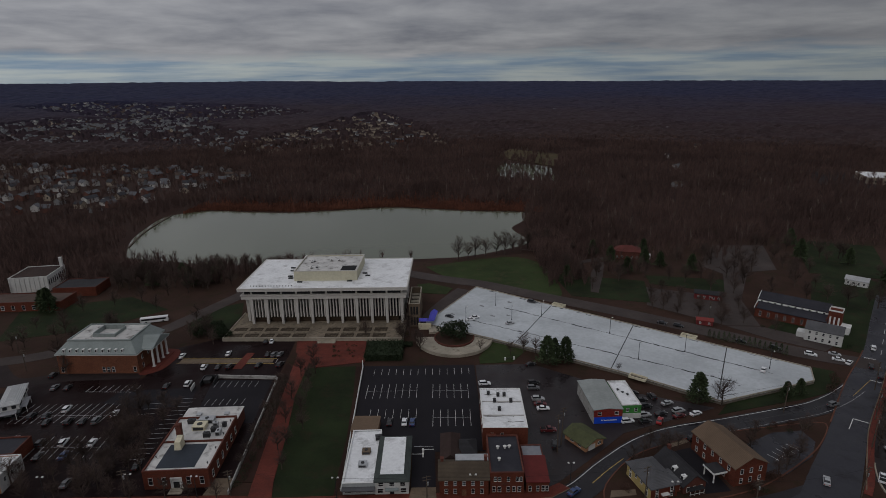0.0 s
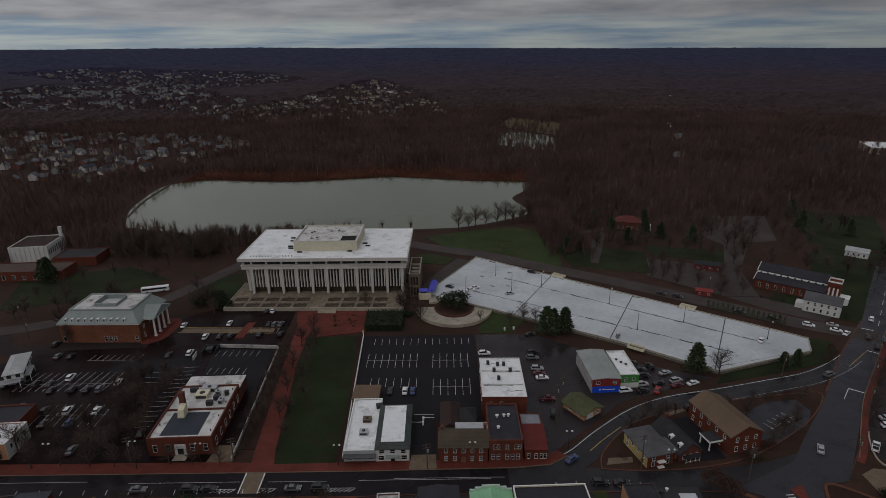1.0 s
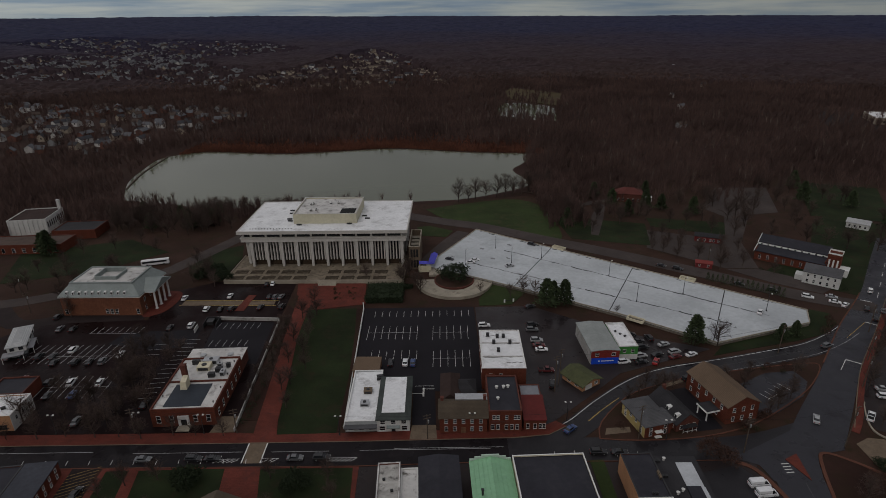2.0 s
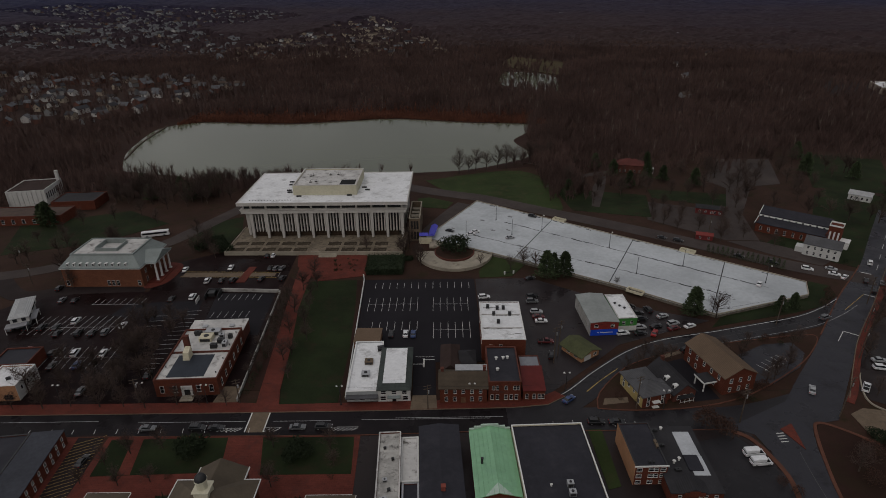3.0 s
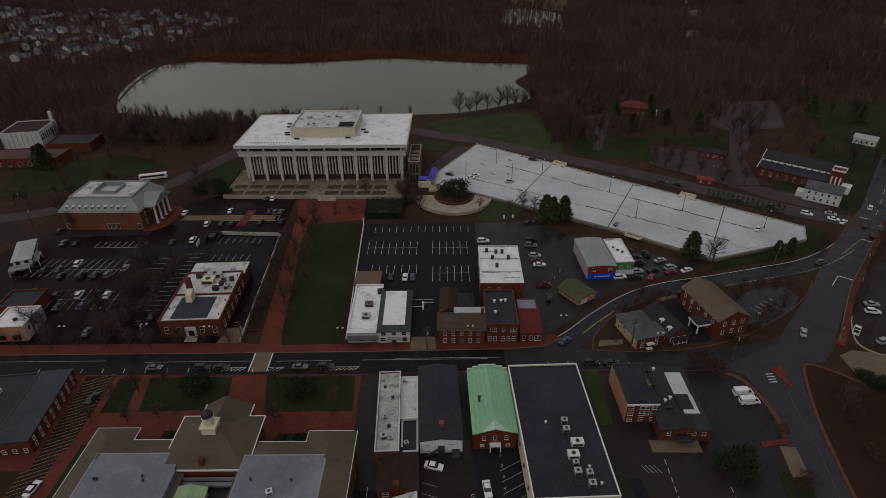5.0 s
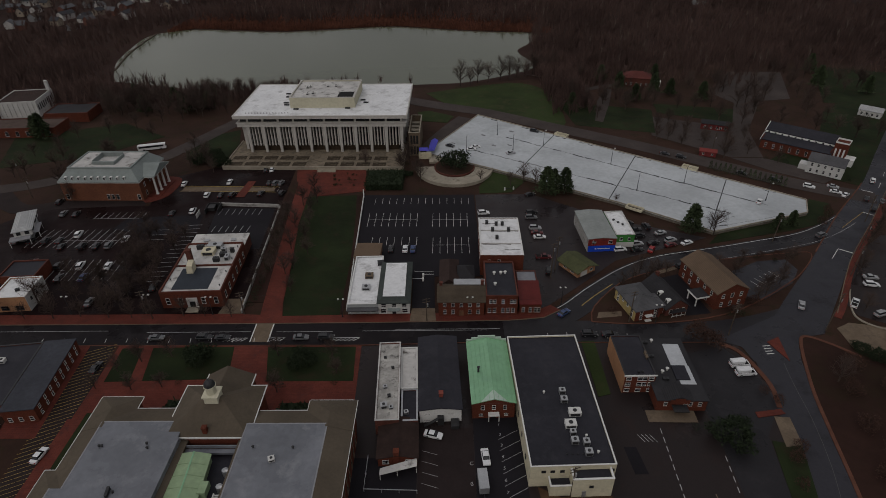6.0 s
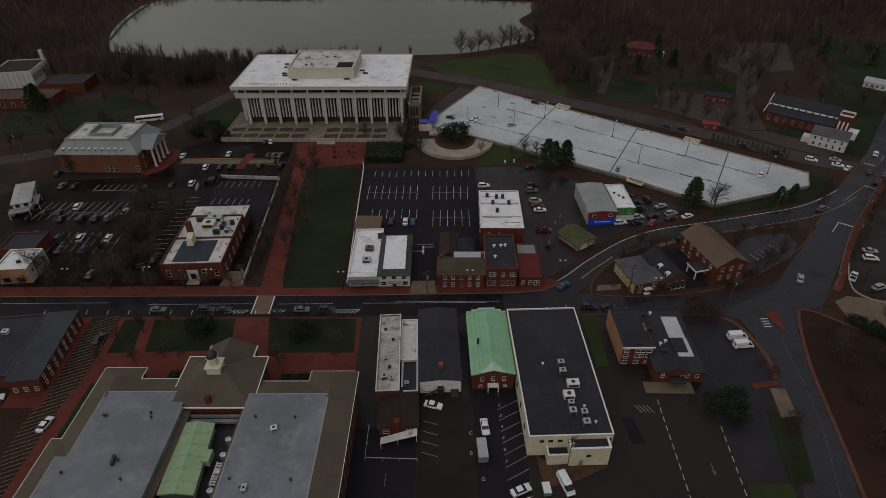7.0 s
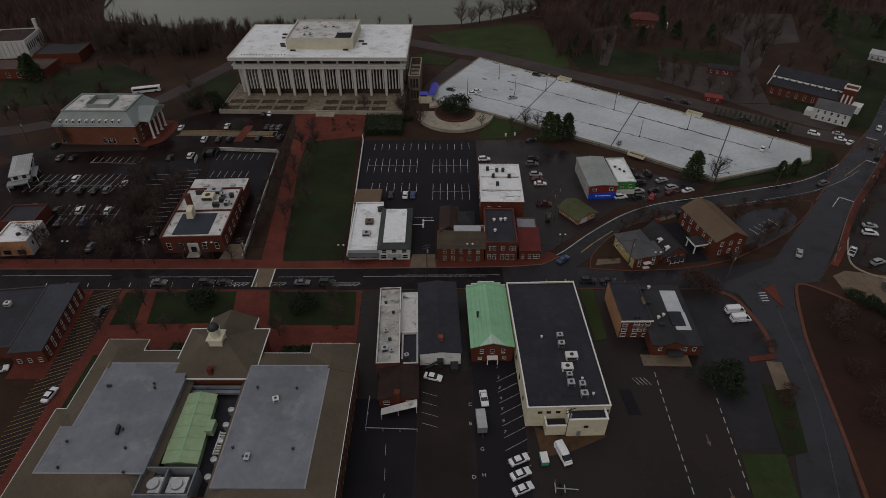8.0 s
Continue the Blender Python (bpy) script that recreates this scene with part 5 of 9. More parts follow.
part("loading_bay", boxes((-5.4, -0.7, -24.0, -23.8, -0.3, 3.6), (-5.4, -5.2, -23.8, -21.4, -0.3, 3.6)), CREAM, m5)
part("loading_coping", boxes((-5.5, -0.7, -24.1, -23.7, 3.6, 3.72), (-5.5, -5.1, -23.7, -21.4, 3.6, 3.72)), TRIM, m5)
part("loading_roof", boxes((-5.2, -0.7, -23.8, -21.4, 2.6, 2.8)), BLACK_ROOF, m5)
row(m5, "S", [-6.6, -4.6, -2.4, 8.8], 5.0, 9.6, 21.4, 0.9, 0.6, DARK_METAL)
row(m5, "S", [3.6], 3.4, 9.6, 24.4, 0.9, 0.6, DARK_METAL)
part("rear_door", boxes((1.7, 2.6, -24.5, -24.4, 0, 2.1)), METAL, m5)
row(m5, "W", spread(6, 19), 3.0, 9.6, 21.4, 0.8, 1.2, DARK_METAL)
for x, y, w, d, mt in ((28.9, 112.4, 1.5, 1.3, METAL), (28.9, 109.6, 1.6, 1.4, METAL), (30.8, 105.6, 2.9, 1.9, PALE_METAL), (29.2, 102.0, 2.6, 2.0, PALE_METAL), (29.3, 99.6, 1.3, 1.2, METAL), (29.3, 97.2, 1.6, 1.5, METAL), (31.9, 96.8, 1.4, 1.4, METAL), (31.9, 94.0, 1.6, 1.5, METAL), (29.0, 98.4, 0.5, 1.0, DARK_METAL), (31.7, 95.4, 0.5, 0.9, DARK_METAL)):
    roof_unit(x, y, 6.7, w, d, 1.2 if w > 1 else 0.5, 2, mt)
for x, y in ((24.3, 112.3), (34.1, 94.3), (32.3, 98.8)):
    vent_pipe(x, y, 6.7, 0.6, 0.22, PALE_METAL)
for k in range(4):
    vent_pipe(27.0 + 1.2 * k, 93.8, 6.7, 0.3, 0.12, DARK_METAL)
m6 = thing("brick_office", "three-storey brick office with black roof and tan side", "office", 50.5, 126.4, 0, 1)
walls(m6, 8.2, 15.6, 6.2, BRICK, 0.15, 0.25)
flat_roof(m6, 8.2, 15.6, 6.2, BLACK_ROOF, DARK_METAL, 0.15, 0.25)
part("front_cornice", boxes((-4.3, 4.3, -8.0, -7.8, 6.1, 6.5)), TRIM, m6)
part("side_render", boxes((-4.2, -4.1, -7.8, 7.8, 0, 6.3)), BRICK_ORANGE, m6, "tan rendered side wall")
for z in (0.5, 2.6, 4.6):
    row(m6, "S", [-3.0, 0, 3.0], z, 4.1, 7.8, 1.3, 1.1)
window(m6, "S", 1.3, 4.6, 4.1, 7.8, 1.0, 1.1)
window(m6, "S", 1.3, 2.6, 4.1, 7.8, 1.0, 1.1)
roof_unit(50.4, 119.8, 6.2, 0.5, 0.5, 0.6, 0, DARK_METAL)
roof_unit(51.4, 119.8, 6.2, 0.5, 0.5, 0.6, 0, DARK_METAL)
roof_unit(54.0, 126.0, 6.2, 0.5, 2.6, 0.7, 0, TAN_PAVER)
m7 = thing("brick_office", "low brick office with dark roof and white roof patch", "office", 60.2, 123.8, 0, -1)
walls(m7, 12.8, 23, 3.8, BRICK)
part("roof", boxes((-6.6, 6.6, -11.8, 11.7, 3.8, 4.05)), DARK_SHINGLE, m7)
GREY_WHITE = shade("dull_white_membrane", (0.45, 0.47, 0.49), 0.6, 0.12, 0.2, 1.2)
part("white_patch", boxes((0.6, 5.0, 0.0, 9.2, 4.05, 4.2)), GREY_WHITE, m7, "white membrane roof patch")
part("white_edging", boxes((4.0, 5.2, -6.2, 0.4, 4.05, 4.18), (1.2, 4.0, -6.2, -4.8, 4.05, 4.18)), GREY_WHITE, m7)
part("black_patch", boxes((0.4, 4.0, -4.8, 0.4, 4.05, 4.5)), BLACK_ROOF, m7)
bm = bmesh.new()
prism(bm, [(-4.6, -12.1, 4.05), (2.8, -12.1, 4.05), (2.8, -8.0, 4.05), (-4.6, -8.0, 4.05)], [(-1.1, -12.1, 5.5), (-0.7, -12.1, 5.5), (-0.7, -6.8, 5.5), (-1.1, -6.8, 5.5)])
part("gable_roof", bm, DARK_SHINGLE, m7)
part("gable_front", boxes((-3.4, 1.6, -12.2, -11.6, 3.4, 4.5), (-2.2, 0.4, -12.2, -11.6, 4.5, 5.0)), BRICK, m7)
row(m7, "S", [-4.2, 0.9, 2.2, 4.6], 1.9, 6.4, 11.5, 0.8, 1.2)
part("door_canopy", boxes((-2.6, 1.2, -14.0, -11.6, 2.1, 2.4)), DARK_METAL, m7)
part("patio", boxes((-9, 3.4, -15.4, -11.6, 0, 0.2)), TAN_PAVER, m7)
for x, y in ((-4.2, 9.6), (-4.0, 4), (-2.4, -4.5)):
    q = m7.matrix_basis @ Vector((x, y, 4.05))
    roof_unit(q.x, q.y, q.z, 1.5, 0.8, 0.6, 0, DARK_METAL)
for x, y in ((-2.2, 10.2), (-1.0, -1.0), (-2.6, -2.0)):
    q = m7.matrix_basis @ Vector((x, y, 4.05))
    vent_pipe(q.x, q.y, q.z, 0.8, 0.3, PALE_METAL)
hut = thing("brick_cottage", "low cottage with dark brown roof and white porch roof", "cottage", -12.0, 101.4, 0, 2)
walls(hut, 9.2, 11.0, 3.0, BRICK)
gable_roof(hut, 9.2, 11.0, 3.0, 1.0, shade("rust_brown_roof", (0.034, 0.021, 0.018), 0.9, 0.25, 0.3, 2.0), BRICK, "y", 0.4)
bm = bmesh.new()
prism(bm, [(-4.0, -9.4, 2.0), (4.6, -7.8, 2.7), (4.6, -5.6, 2.7), (-4.0, -7.6, 2.0)], [(-4.0, -9.4, 2.15), (4.6, -7.8, 2.85), (4.6, -5.6, 2.85), (-4.0, -7.6, 2.15)])
part("porch_roof", bm, WHITE_ROOF_WORN, hut, "white sheet porch roof")
for x, y, z in ((-3.9, -9.2, 2.0), (4.4, -7.6, 2.7), (0, -8.3, 2.3)):
    part("porch_post", boxes((x - 0.06, x + 0.06, y - 0.06, y + 0.06, 0, z)), TRIM, hut)
chimney(hut, -0.2, -5.3, 0, 5.2, 1.2, BRICK)
row(hut, "S", [-2.8, 2.6], 1.0, 4.6, 5.5, 1.4, 1.2)

# courthouse complex: tan skirts round grey roofs, central block with cupola, green-roofed atrium
court = thing("courthouse", "large courthouse with tan shingle skirts and grey flat roofs", "courthouse", -54, 88, 0, 0)


def skirt(o, i, h, rise):
    """A sloping band between an outer eave and an inner roof edge."""
    bm = bmesh.new()
    a, b = [bm.verts.new((x, y, h)) for x, y in o], [bm.verts.new((x, y, h + rise)) for x, y in i]
    c, e = [bm.verts.new((x, y, h - 0.5)) for x, y in o], [bm.verts.new((x, y, h - 0.5)) for x, y in i]
    for k in range(len(o)):
        j = (k + 1) % len(o)
        bm.faces.new((a[k], a[j], b[j], b[k]))
        bm.faces.new((c[j], c[k], e[k], e[j]))
        bm.faces.new((c[k], c[j], a[j], a[k]))
        bm.faces.new((e[j], e[k], b[k], b[j]))
    return bm


part("wall", boxes((-30.8, -6, 0.2, 16, -0.3, 8.6), (-33.5, -6, -20.8, 0.2, -0.3, 8.6), (6.5, 31.6, -23.8, 16, -0.3, 8.6), (-10.6, 7.9, 8.6, 23.6, -0.3, 9.4), (-31.0, -22.2, 14, 21.0, -0.3, 8.6), (20.8, 31.0, 14, 19.7, -0.3, 8.6), (-6, 6.5, -25.6, -20, -0.3, 8.6)), BRICK, court)
part("skirt_roof", skirt([(-34.1, -21.4), (-5.6, -21.4), (-5.6, 18.0), (-31.8, 18.0), (-31.8, 0.6), (-34.1, 0.6)], [(-29.4, -16.2), (-10.8, -16.2), (-10.8, 12.6), (-26.9, 12.6), (-26.9, -5.2), (-29.4, -5.2)], 8.6, 1.7), TAN_SHINGLE, court)
part("skirt_roof", skirt([(6.0, -24.4), (31.9, -24.4), (31.9, 17.2), (6.0, 17.2)], [(11.2, -19.2), (26.2, -19.2), (26.2, 11.9), (11.2, 11.9)], 8.6, 1.7), TAN_SHINGLE, court)
for b in ((-34.22, -34.1, -21.4, 0.6, 8.52, 8.7), (-34.1, -31.8, 0.6, 0.72, 8.52, 8.7), (-31.92, -31.8, 0.72, 21.7, 8.52, 8.7), (31.9, 32.02, -24.4, 20.4, 8.52, 8.7), (-21.5, -11.4, 18.0, 18.12, 8.52, 8.7), (8.6, 20.2, 17.2, 17.32, 8.52, 8.7), (-31.8, -21.5, 21.7, 21.82, 8.52, 8.7), (20.2, 31.0, 20.4, 20.52, 8.52, 8.7), (-21.5, -21.38, 18.12, 21.7, 8.52, 8.7), (20.08, 20.2, 17.32, 20.4, 8.52, 8.7)):
    part("eave_trim", boxes(b), TRIM, court)
for b in ((-27.0, -7.4, -5.0, 12.7, 9.9, 10.3), (-29.5, -7.4, -16.2, -5.0, 9.9, 10.3)):
    part("flat_roof", boxes(b), GREY_ROOF, court, "grey membrane flat roof")
part("parapet", boxes((-7.4, -7.0, -16.2, 8, 9.0, 10.32)), GREY_ROOF, court)
part("roof_edge", boxes((-27.0, -26.7, -5.0, 12.7, 10.3, 10.36), (-29.5, -29.2, -16.2, -5.0, 10.3, 10.36), (-26.7, -8.2, 12.4, 12.7, 10.3, 10.36), (-29.2, -7.4, -16.2, -15.9, 10.3, 10.36)), PALE_GREY, court)
part("flat_roof", boxes((7.2, 26.2, -19.2, 12.0, 9.9, 10.3)), GREY_ROOF, court, "grey membrane flat roof")
part("roof_edge", boxes((25.9, 26.2, -19.2, 12.0, 10.3, 10.36), (7.2, 25.9, 11.7, 12.0, 10.3, 10.36), (7.2, 7.5, -19.2, 11.7, 10.3, 10.36)), PALE_GREY, court)
for x0, x1, yn in ((-31.8, -21.5, 21.7), (20.2, 31.9, 20.4)):
    bm = bmesh.new()
    xm = (x0 + x1) / 2
    prism(bm, [(x0, 11, 8.7), (x1, 11, 8.7), (x1, yn, 8.7), (x0, yn, 8.7)], [(xm - 0.1, 11, 10.4), (xm + 0.1, 11, 10.4), (xm + 0.1, yn - 4.8, 10.4), (xm - 0.1, yn - 4.8, 10.4)])
    part("corner_roof", bm, TAN_SHINGLE, court)
bm = bmesh.new()
prism(bm, [(-11.3, 8.4, 9.6), (8.5, 8.4, 9.6), (8.5, 24.4, 9.6), (-11.3, 24.4, 9.6)], [(-3.6, 16.2, 14.2), (0.9, 16.2, 14.2), (0.9, 16.6, 14.2), (-3.6, 16.6, 14.2)])
part("central_roof", bm, TAN_SHINGLE, court)
bm = bmesh.new()
prism(bm, [(-7.2, 16, 9.8), (4.6, 16, 9.8), (4.6, 28.6, 9.4), (-7.2, 28.6, 9.4)], [(-1.4, 16, 14.0), (-1.1, 16, 14.0), (-1.1, 27.4, 13.6), (-1.4, 27.4, 13.6)])
part("portico_roof", bm, TAN_SHINGLE, court)
part("portico_wall", boxes((-6.8, 4.2, 23, 28.2, -0.3, 9.4)), BRICK, court)
for b in ((-11.5, -11.3, 8.4, 24.6, 9.4, 9.7), (8.5, 8.7, 8.4, 24.6, 9.4, 9.7), (-11.3, -7.2, 24.4, 24.6, 9.4, 9.7), (4.6, 8.5, 24.4, 24.6, 9.4, 9.7), (4.6, 4.8, 24.6, 28.6, 9.2, 9.6), (-7.4, -7.2, 24.6, 28.6, 9.2, 9.6), (-10.5, 8.2, 8.2, 8.4, 9.4, 9.8)):
    part("central_eave", boxes(b), TRIM, court)
CUPOLA_PAINT = shade("cream_cupola_paint", (0.6, 0.57, 0.44), 0.7, 0.08, 0.3, 2.0)
cup = part("cupola", boxes((-2.9, 0.3, 15.0, 18.2, 12.6, 15.4), (-3.2, 0.6, 14.7, 18.5, 15.4, 15.7)), CUPOLA_PAINT, court, "white cupola base")
bm = bmesh.new()
tube(bm, (-1.3, 16.6, 15.7), (-1.3, 16.6, 17.9), 1.2, 1.2, 8)
tube(bm, (-1.3, 16.6, 17.9), (-1.3, 16.6, 18.1), 1.5, 1.5, 8)
part("lantern", bm, CUPOLA_PAINT, cup)
bm = bmesh.new()
for k in range(5):
    a0, a1 = k * math.pi / 10, (k + 1) * math.pi / 10
    tube(bm, (-1.3, 16.6, 18.1 + 1.5 * math.sin(a0)), (-1.3, 16.6, 18.1 + 1.5 * math.sin(a1)), 1.35 * math.cos(a0), max(1.35 * math.cos(a1), 0.05), 12, False)
tube(bm, (-1.3, 16.6, 19.5), (-1.3, 16.6, 20.6), 0.12, 0.03, 6)
part("dome", bm, DARK_METAL, cup, "dark dome with spire")
chimney(court, -1.6, 9.6, 9.6, 11.8, 1.0, BRICK)
bm = bmesh.new()
prism(bm, [(-4.9, -12.6, 6), (1.9, -12.6, 6), (0.6, 4.8, 6), (-6.2, 4.8, 6)], [(-4.9, -12.6, 8.4), (1.9, -12.6, 8.4), (0.6, 4.8, 8.4), (-6.2, 4.8, 8.4)])
atrium = part("atrium_wall", bm, PALE_GREEN, court, "pale green metal atrium")
bm = bmesh.new()
prism(bm, [(-5.3, -12.8, 8.4), (2.3, -12.8, 8.4), (1.0, 5.0, 8.4), (-6.6, 5.0, 8.4)], [(-1.7, -12.8, 9.2), (-1.3, -12.8, 9.2), (-2.6, 5.0, 9.2), (-3.0, 5.0, 9.2)])
part("roof_sheet", bm, PALE_GREEN, atrium, "pale green metal atrium roof")
for k in range(1, 6):
    t = k / 6
    x, y = -6.6 + 1.3 * (1 - t), 5.0 - 17.8 * (1 - t)
    for s_ in (0, 1):
        bm = bmesh.new()
        a0, a1 = (x, 8.42) if s_ == 0 else (x + 4.0, 9.22), (x + 3.6, 9.22) if s_ == 0 else (x + 7.6, 8.42)
        prism(bm, [(a0[0], y - 0.05, a0[1]), (a1[0], y - 0.05, a1[1]), (a1[0], y + 0.05, a1[1]), (a0[0], y + 0.05, a0[1])], [(a0[0], y - 0.05, a0[1] + 0.07), (a1[0], y - 0.05, a1[1] + 0.07), (a1[0], y + 0.05, a1[1] + 0.07), (a0[0], y + 0.05, a0[1] + 0.07)])
        part("seam", bm, PALE_GREEN, atrium)
part("ridge_cap", ribbon_mesh([(-1.5, -12.9), (-2.8, 5.1)], 0.35, 9.28, 0.08), GREEN_METAL, atrium)
part("hood", boxes((1.2, 2.9, -5.2, -2.2, 7.0, 8.8)), PALE_GREEN, atrium)
part("atrium_floor", boxes((-6, 6.5, -20, 8, 5.0, 5.6)), BLACK_ROOF, court)
part("walkway", boxes((-6, 6.2, 6.0, 7.0, 6.8, 7.4), (-6, 6.2, 7.2, 7.4, 7.4, 8.4)), GREY_ROOF, court)
for y in (1.5, -2.5, -6.5, -11, -15):
    for x in (-5.6, 4.8):
        bm = bmesh.new()
        tube(bm, (x, y, 5.6), (x, y, 7.4), 0.7, 0.7, 10)
        tube(bm, (x, y, 7.0), (x + (1.4 if x > 0 else -0.8), y, 7.0), 0.6, 0.6, 10)
        part("duct", bm, METAL, court)
bm = bmesh.new()
for k in range(9):
    box(bm, 4.2, 5.6, -9.6 + k * 0.62, -9.4 + k * 0.62, 6.6 + 0.1 * (k % 2), 7.2)
box(bm, 4.1, 4.3, -9.8, -4.2, 6.4, 7.3)
box(bm, 5.5, 5.7, -9.8, -4.2, 6.4, 7.3)
part("pipe_rack", bm, PALE_METAL, court, "white pipe rack")
part("tower_well", boxes((-7.6, 3.4, -14.8, -14.5, 6, 10.2), (-7.6, -7.3, -20.4, -14.8, 6, 10.2), (3.1, 3.4, -20.4, -14.8, 6, 10.2), (-2.7, -2.4, -20.4, -14.8, 6, 10.0), (-7.6, 3.4, -20.7, -20.4, 6, 10.4)), GREY_ROOF, court)
part("south_roof", boxes((-7.6, 6.5, -25.6, -20.7, 8.6, 9.4)), GREY_ROOF, court)
for x in (-5.0, -0.2):
    fan = part("cooling_fan", boxes((x - 1.9, x + 1.9, -19.2, -15.8, 6, 8.6)), PALE_METAL, court)
    bm = bmesh.new()
    tube(bm, (x, -17.5, 8.6), (x, -17.5, 9.1), 1.25, 1.15, 16)
    part("fan_guard", bm, METAL, fan)
for x, y in ((-24, 5.5), (-23.4, 5.5), (-13.6, 6.2), (-13, 5), (-26, -9), (-13, -10.5), (-15.5, -6), (-24.8, -15), (-11, -16), (10.6, 5.2), (19.6, 5.0), (9.4, -10.4), (22, -10.6), (12.2, -12.4)):
    vent_pipe(-54 + x, 88 + y, 10.3, 0.5, 0.2, DARK_METAL)
roof_unit(-54 + 15.6, 88 + 1.8, 10.3, 1.3, 1.2, 0.8, 20)
roof_unit(-54 + 13.0, 88 - 12.6, 10.3, 1.0, 1.6, 0.7, 0, METAL)
roof_unit(-54 - 16.4, 88 - 6.2, 10.3, 0.5, 2.2, 0.8, 10, DARK_METAL)
for z in (1.0, 5.0):
    row(court, "E", [-88 + 88 - 22 + k * 3.2 for k in range(12)], z, 31.6, 30, 1.2, 2.2, TAN_PAVER)

# long brick building on the lane
longb = thing("long_brick_building", "long brick building with dark grey flat roof", "building", -110.4, 122.0, 0, 7)
walls(longb, 8.2, 26.2, 4.6, BRICK)
part("roof", boxes((-4.3, 4.3, -13.3, 13.3, 4.6, 4.85)), shade("dark_felt_roof", (0.047, 0.05, 0.06), 0.85, 0.2, 0.15, 1.2), longb)
row(longb, "E", spread(8, 12.5), 0.8, 4.1, 13.1, 0.8, 1.2)
row(longb, "E", spread(8, 12.5), 2.9, 4.1, 13.1, 0.8, 1.1)
row(longb, "S", [-2.6, 0, 2.6], 0.8, 4.1, 13.1, 0.9, 1.3)
lowb = thing("low_building", "low building with black flat roof", "building", -124, 122, 0, 7)
walls(lowb, 17, 24, 4.0, BRICK_DARK, 0.2)
flat_roof(lowb, 17, 24, 4.0, BLACK_ROOF, DARK_METAL, 0.2)
roof_unit(-124, 127, 4.0, 1.6, 1.4, 1.0)

# west side of the car park
corner = thing("corner_shop", "white-roofed corner shop with tan front", "shop", -139.6, 159.6, 0, 4)
walls(corner, 10.4, 11.2, 5.4, BRICK_ORANGE, 0.35)
flat_roof(corner, 10.4, 11.2, 5.4, WHITE_ROOF, TRIM, 0.35)
part("side_wall", boxes((5.2, 5.28, -5.6, 5.6, 0, 5.7)), WHITE_WALL, corner, "white painted side wall")
row(corner, "E", [-3.2, 0, 3.2], 2.8, 5.28, 5.6, 1.0, 1.4)
row(corner, "S", [-2.3, 2.3], 0.8, 5.2, 5.6, 2.2, 1.5, DARK_METAL)
roof_unit(-138.4, 158, 5.4, 1.2, 0.8, 0.8, 30, DARK_METAL)
rear = thing("low_shop", "low shop with dark red brick walls and dark roof", "shop", -145.5, 172.0, 0, 4)
walls(rear, 12, 10, 4.2, BRICK, 0.3)
flat_roof(rear, 12, 10, 4.2, BLACK_ROOF, BRICK_DARK, 0.3)
kiosk = thing("white_house", "white two-storey office with broad pale roof and canopy", "house", -164.4, 203.6, 0, 25)
part("lower_wall", boxes((-2.4, 2.4, -7.6, 7.8, -0.3, 2.6)), GREY_WALL, kiosk)
part("upper_wall", boxes((-3.0, 3.0, -8.2, 8.2, 2.6, 5.0)), WHITE_WALL, kiosk)
hip_roof(kiosk, 6.4, 16.8, 5.0, 0.7, shade("pale_shingle", (0.42, 0.43, 0.43), 0.8, 0.12, 0.3, 2.0, pattern="shingle"), 2.2, 0.3)
row(kiosk, "E", [-6.0, -4.2, 0.5, 2.4, 5.4], 3.3, 3.0, 8.2, 1.4, 1.2, DARK_METAL)
row(kiosk, "S", [-1.4, 1.4], 3.3, 3.0, 8.2, 1.3, 1.2, DARK_METAL)
part("canopy", boxes((2.4, 5.0, -7.0, 1.0, 2.5, 2.75), (-4.6, 2.4, -11.4, -7.6, 2.5, 2.75)), PALE_GREY, kiosk)
for x, y in ((4.8, -6.8), (4.8, 0.8), (-4.4, -11.2), (2.2, -11.2)):
    part("canopy_post", boxes((x - 0.08, x + 0.08, y - 0.08, y + 0.08, 0, 2.5)), TRIM, kiosk)

# school: low brick ranges and a white hall
school = thing("school_building", "low red brick school with flat roofs", "school", -231, 307.5, 0, 2)
walls(school, 46, 15, 5.0, BRICK, 0.3)
flat_roof(school, 46, 15, 5.0, shade("brown_gravel_roof", (0.085, 0.06, 0.05), 0.9, 0.2, 0.2, 2.0), BRICK_DARK, 0.3)
row(school, "S", spread(8, 22), 1.0, 23, 7.5, 1.6, 2.4)
wing = thing("school_wing", "brick school wing with dark flat roof", "school", -214.5, 331, 0, 4)
walls(wing, 24, 17, 5.0, BRICK, 0.3)
flat_roof(wing, 24, 17, 5.0, DARK_SHINGLE, BRICK_DARK, 0.3)
whall = thing("white_hall", "tall white hall with low dark roof and chimney", "hall", -247, 341.5, 0, 9)
walls(whall, 21, 23, 9.0, WHITE_WALL, 0.3)
flat_roof(whall, 21, 23, 9.0, UMBER, WHITE_WALL, 0.3)
for k in range(8):
    part("pilaster", boxes((-10.2 + 2.6 * k, -9.6 + 2.6 * k, -11.8, -11.5, -0.3, 9.2)), WHITE_WALL, whall)
row(whall, "E", spread(9, 11), 3.6, 10.5, 11.5, 0.8, 3.4, DARK_METAL)
chimney(whall, 9.4, 10.2, 8, 14.5, 1.6, WHITE_WALL)

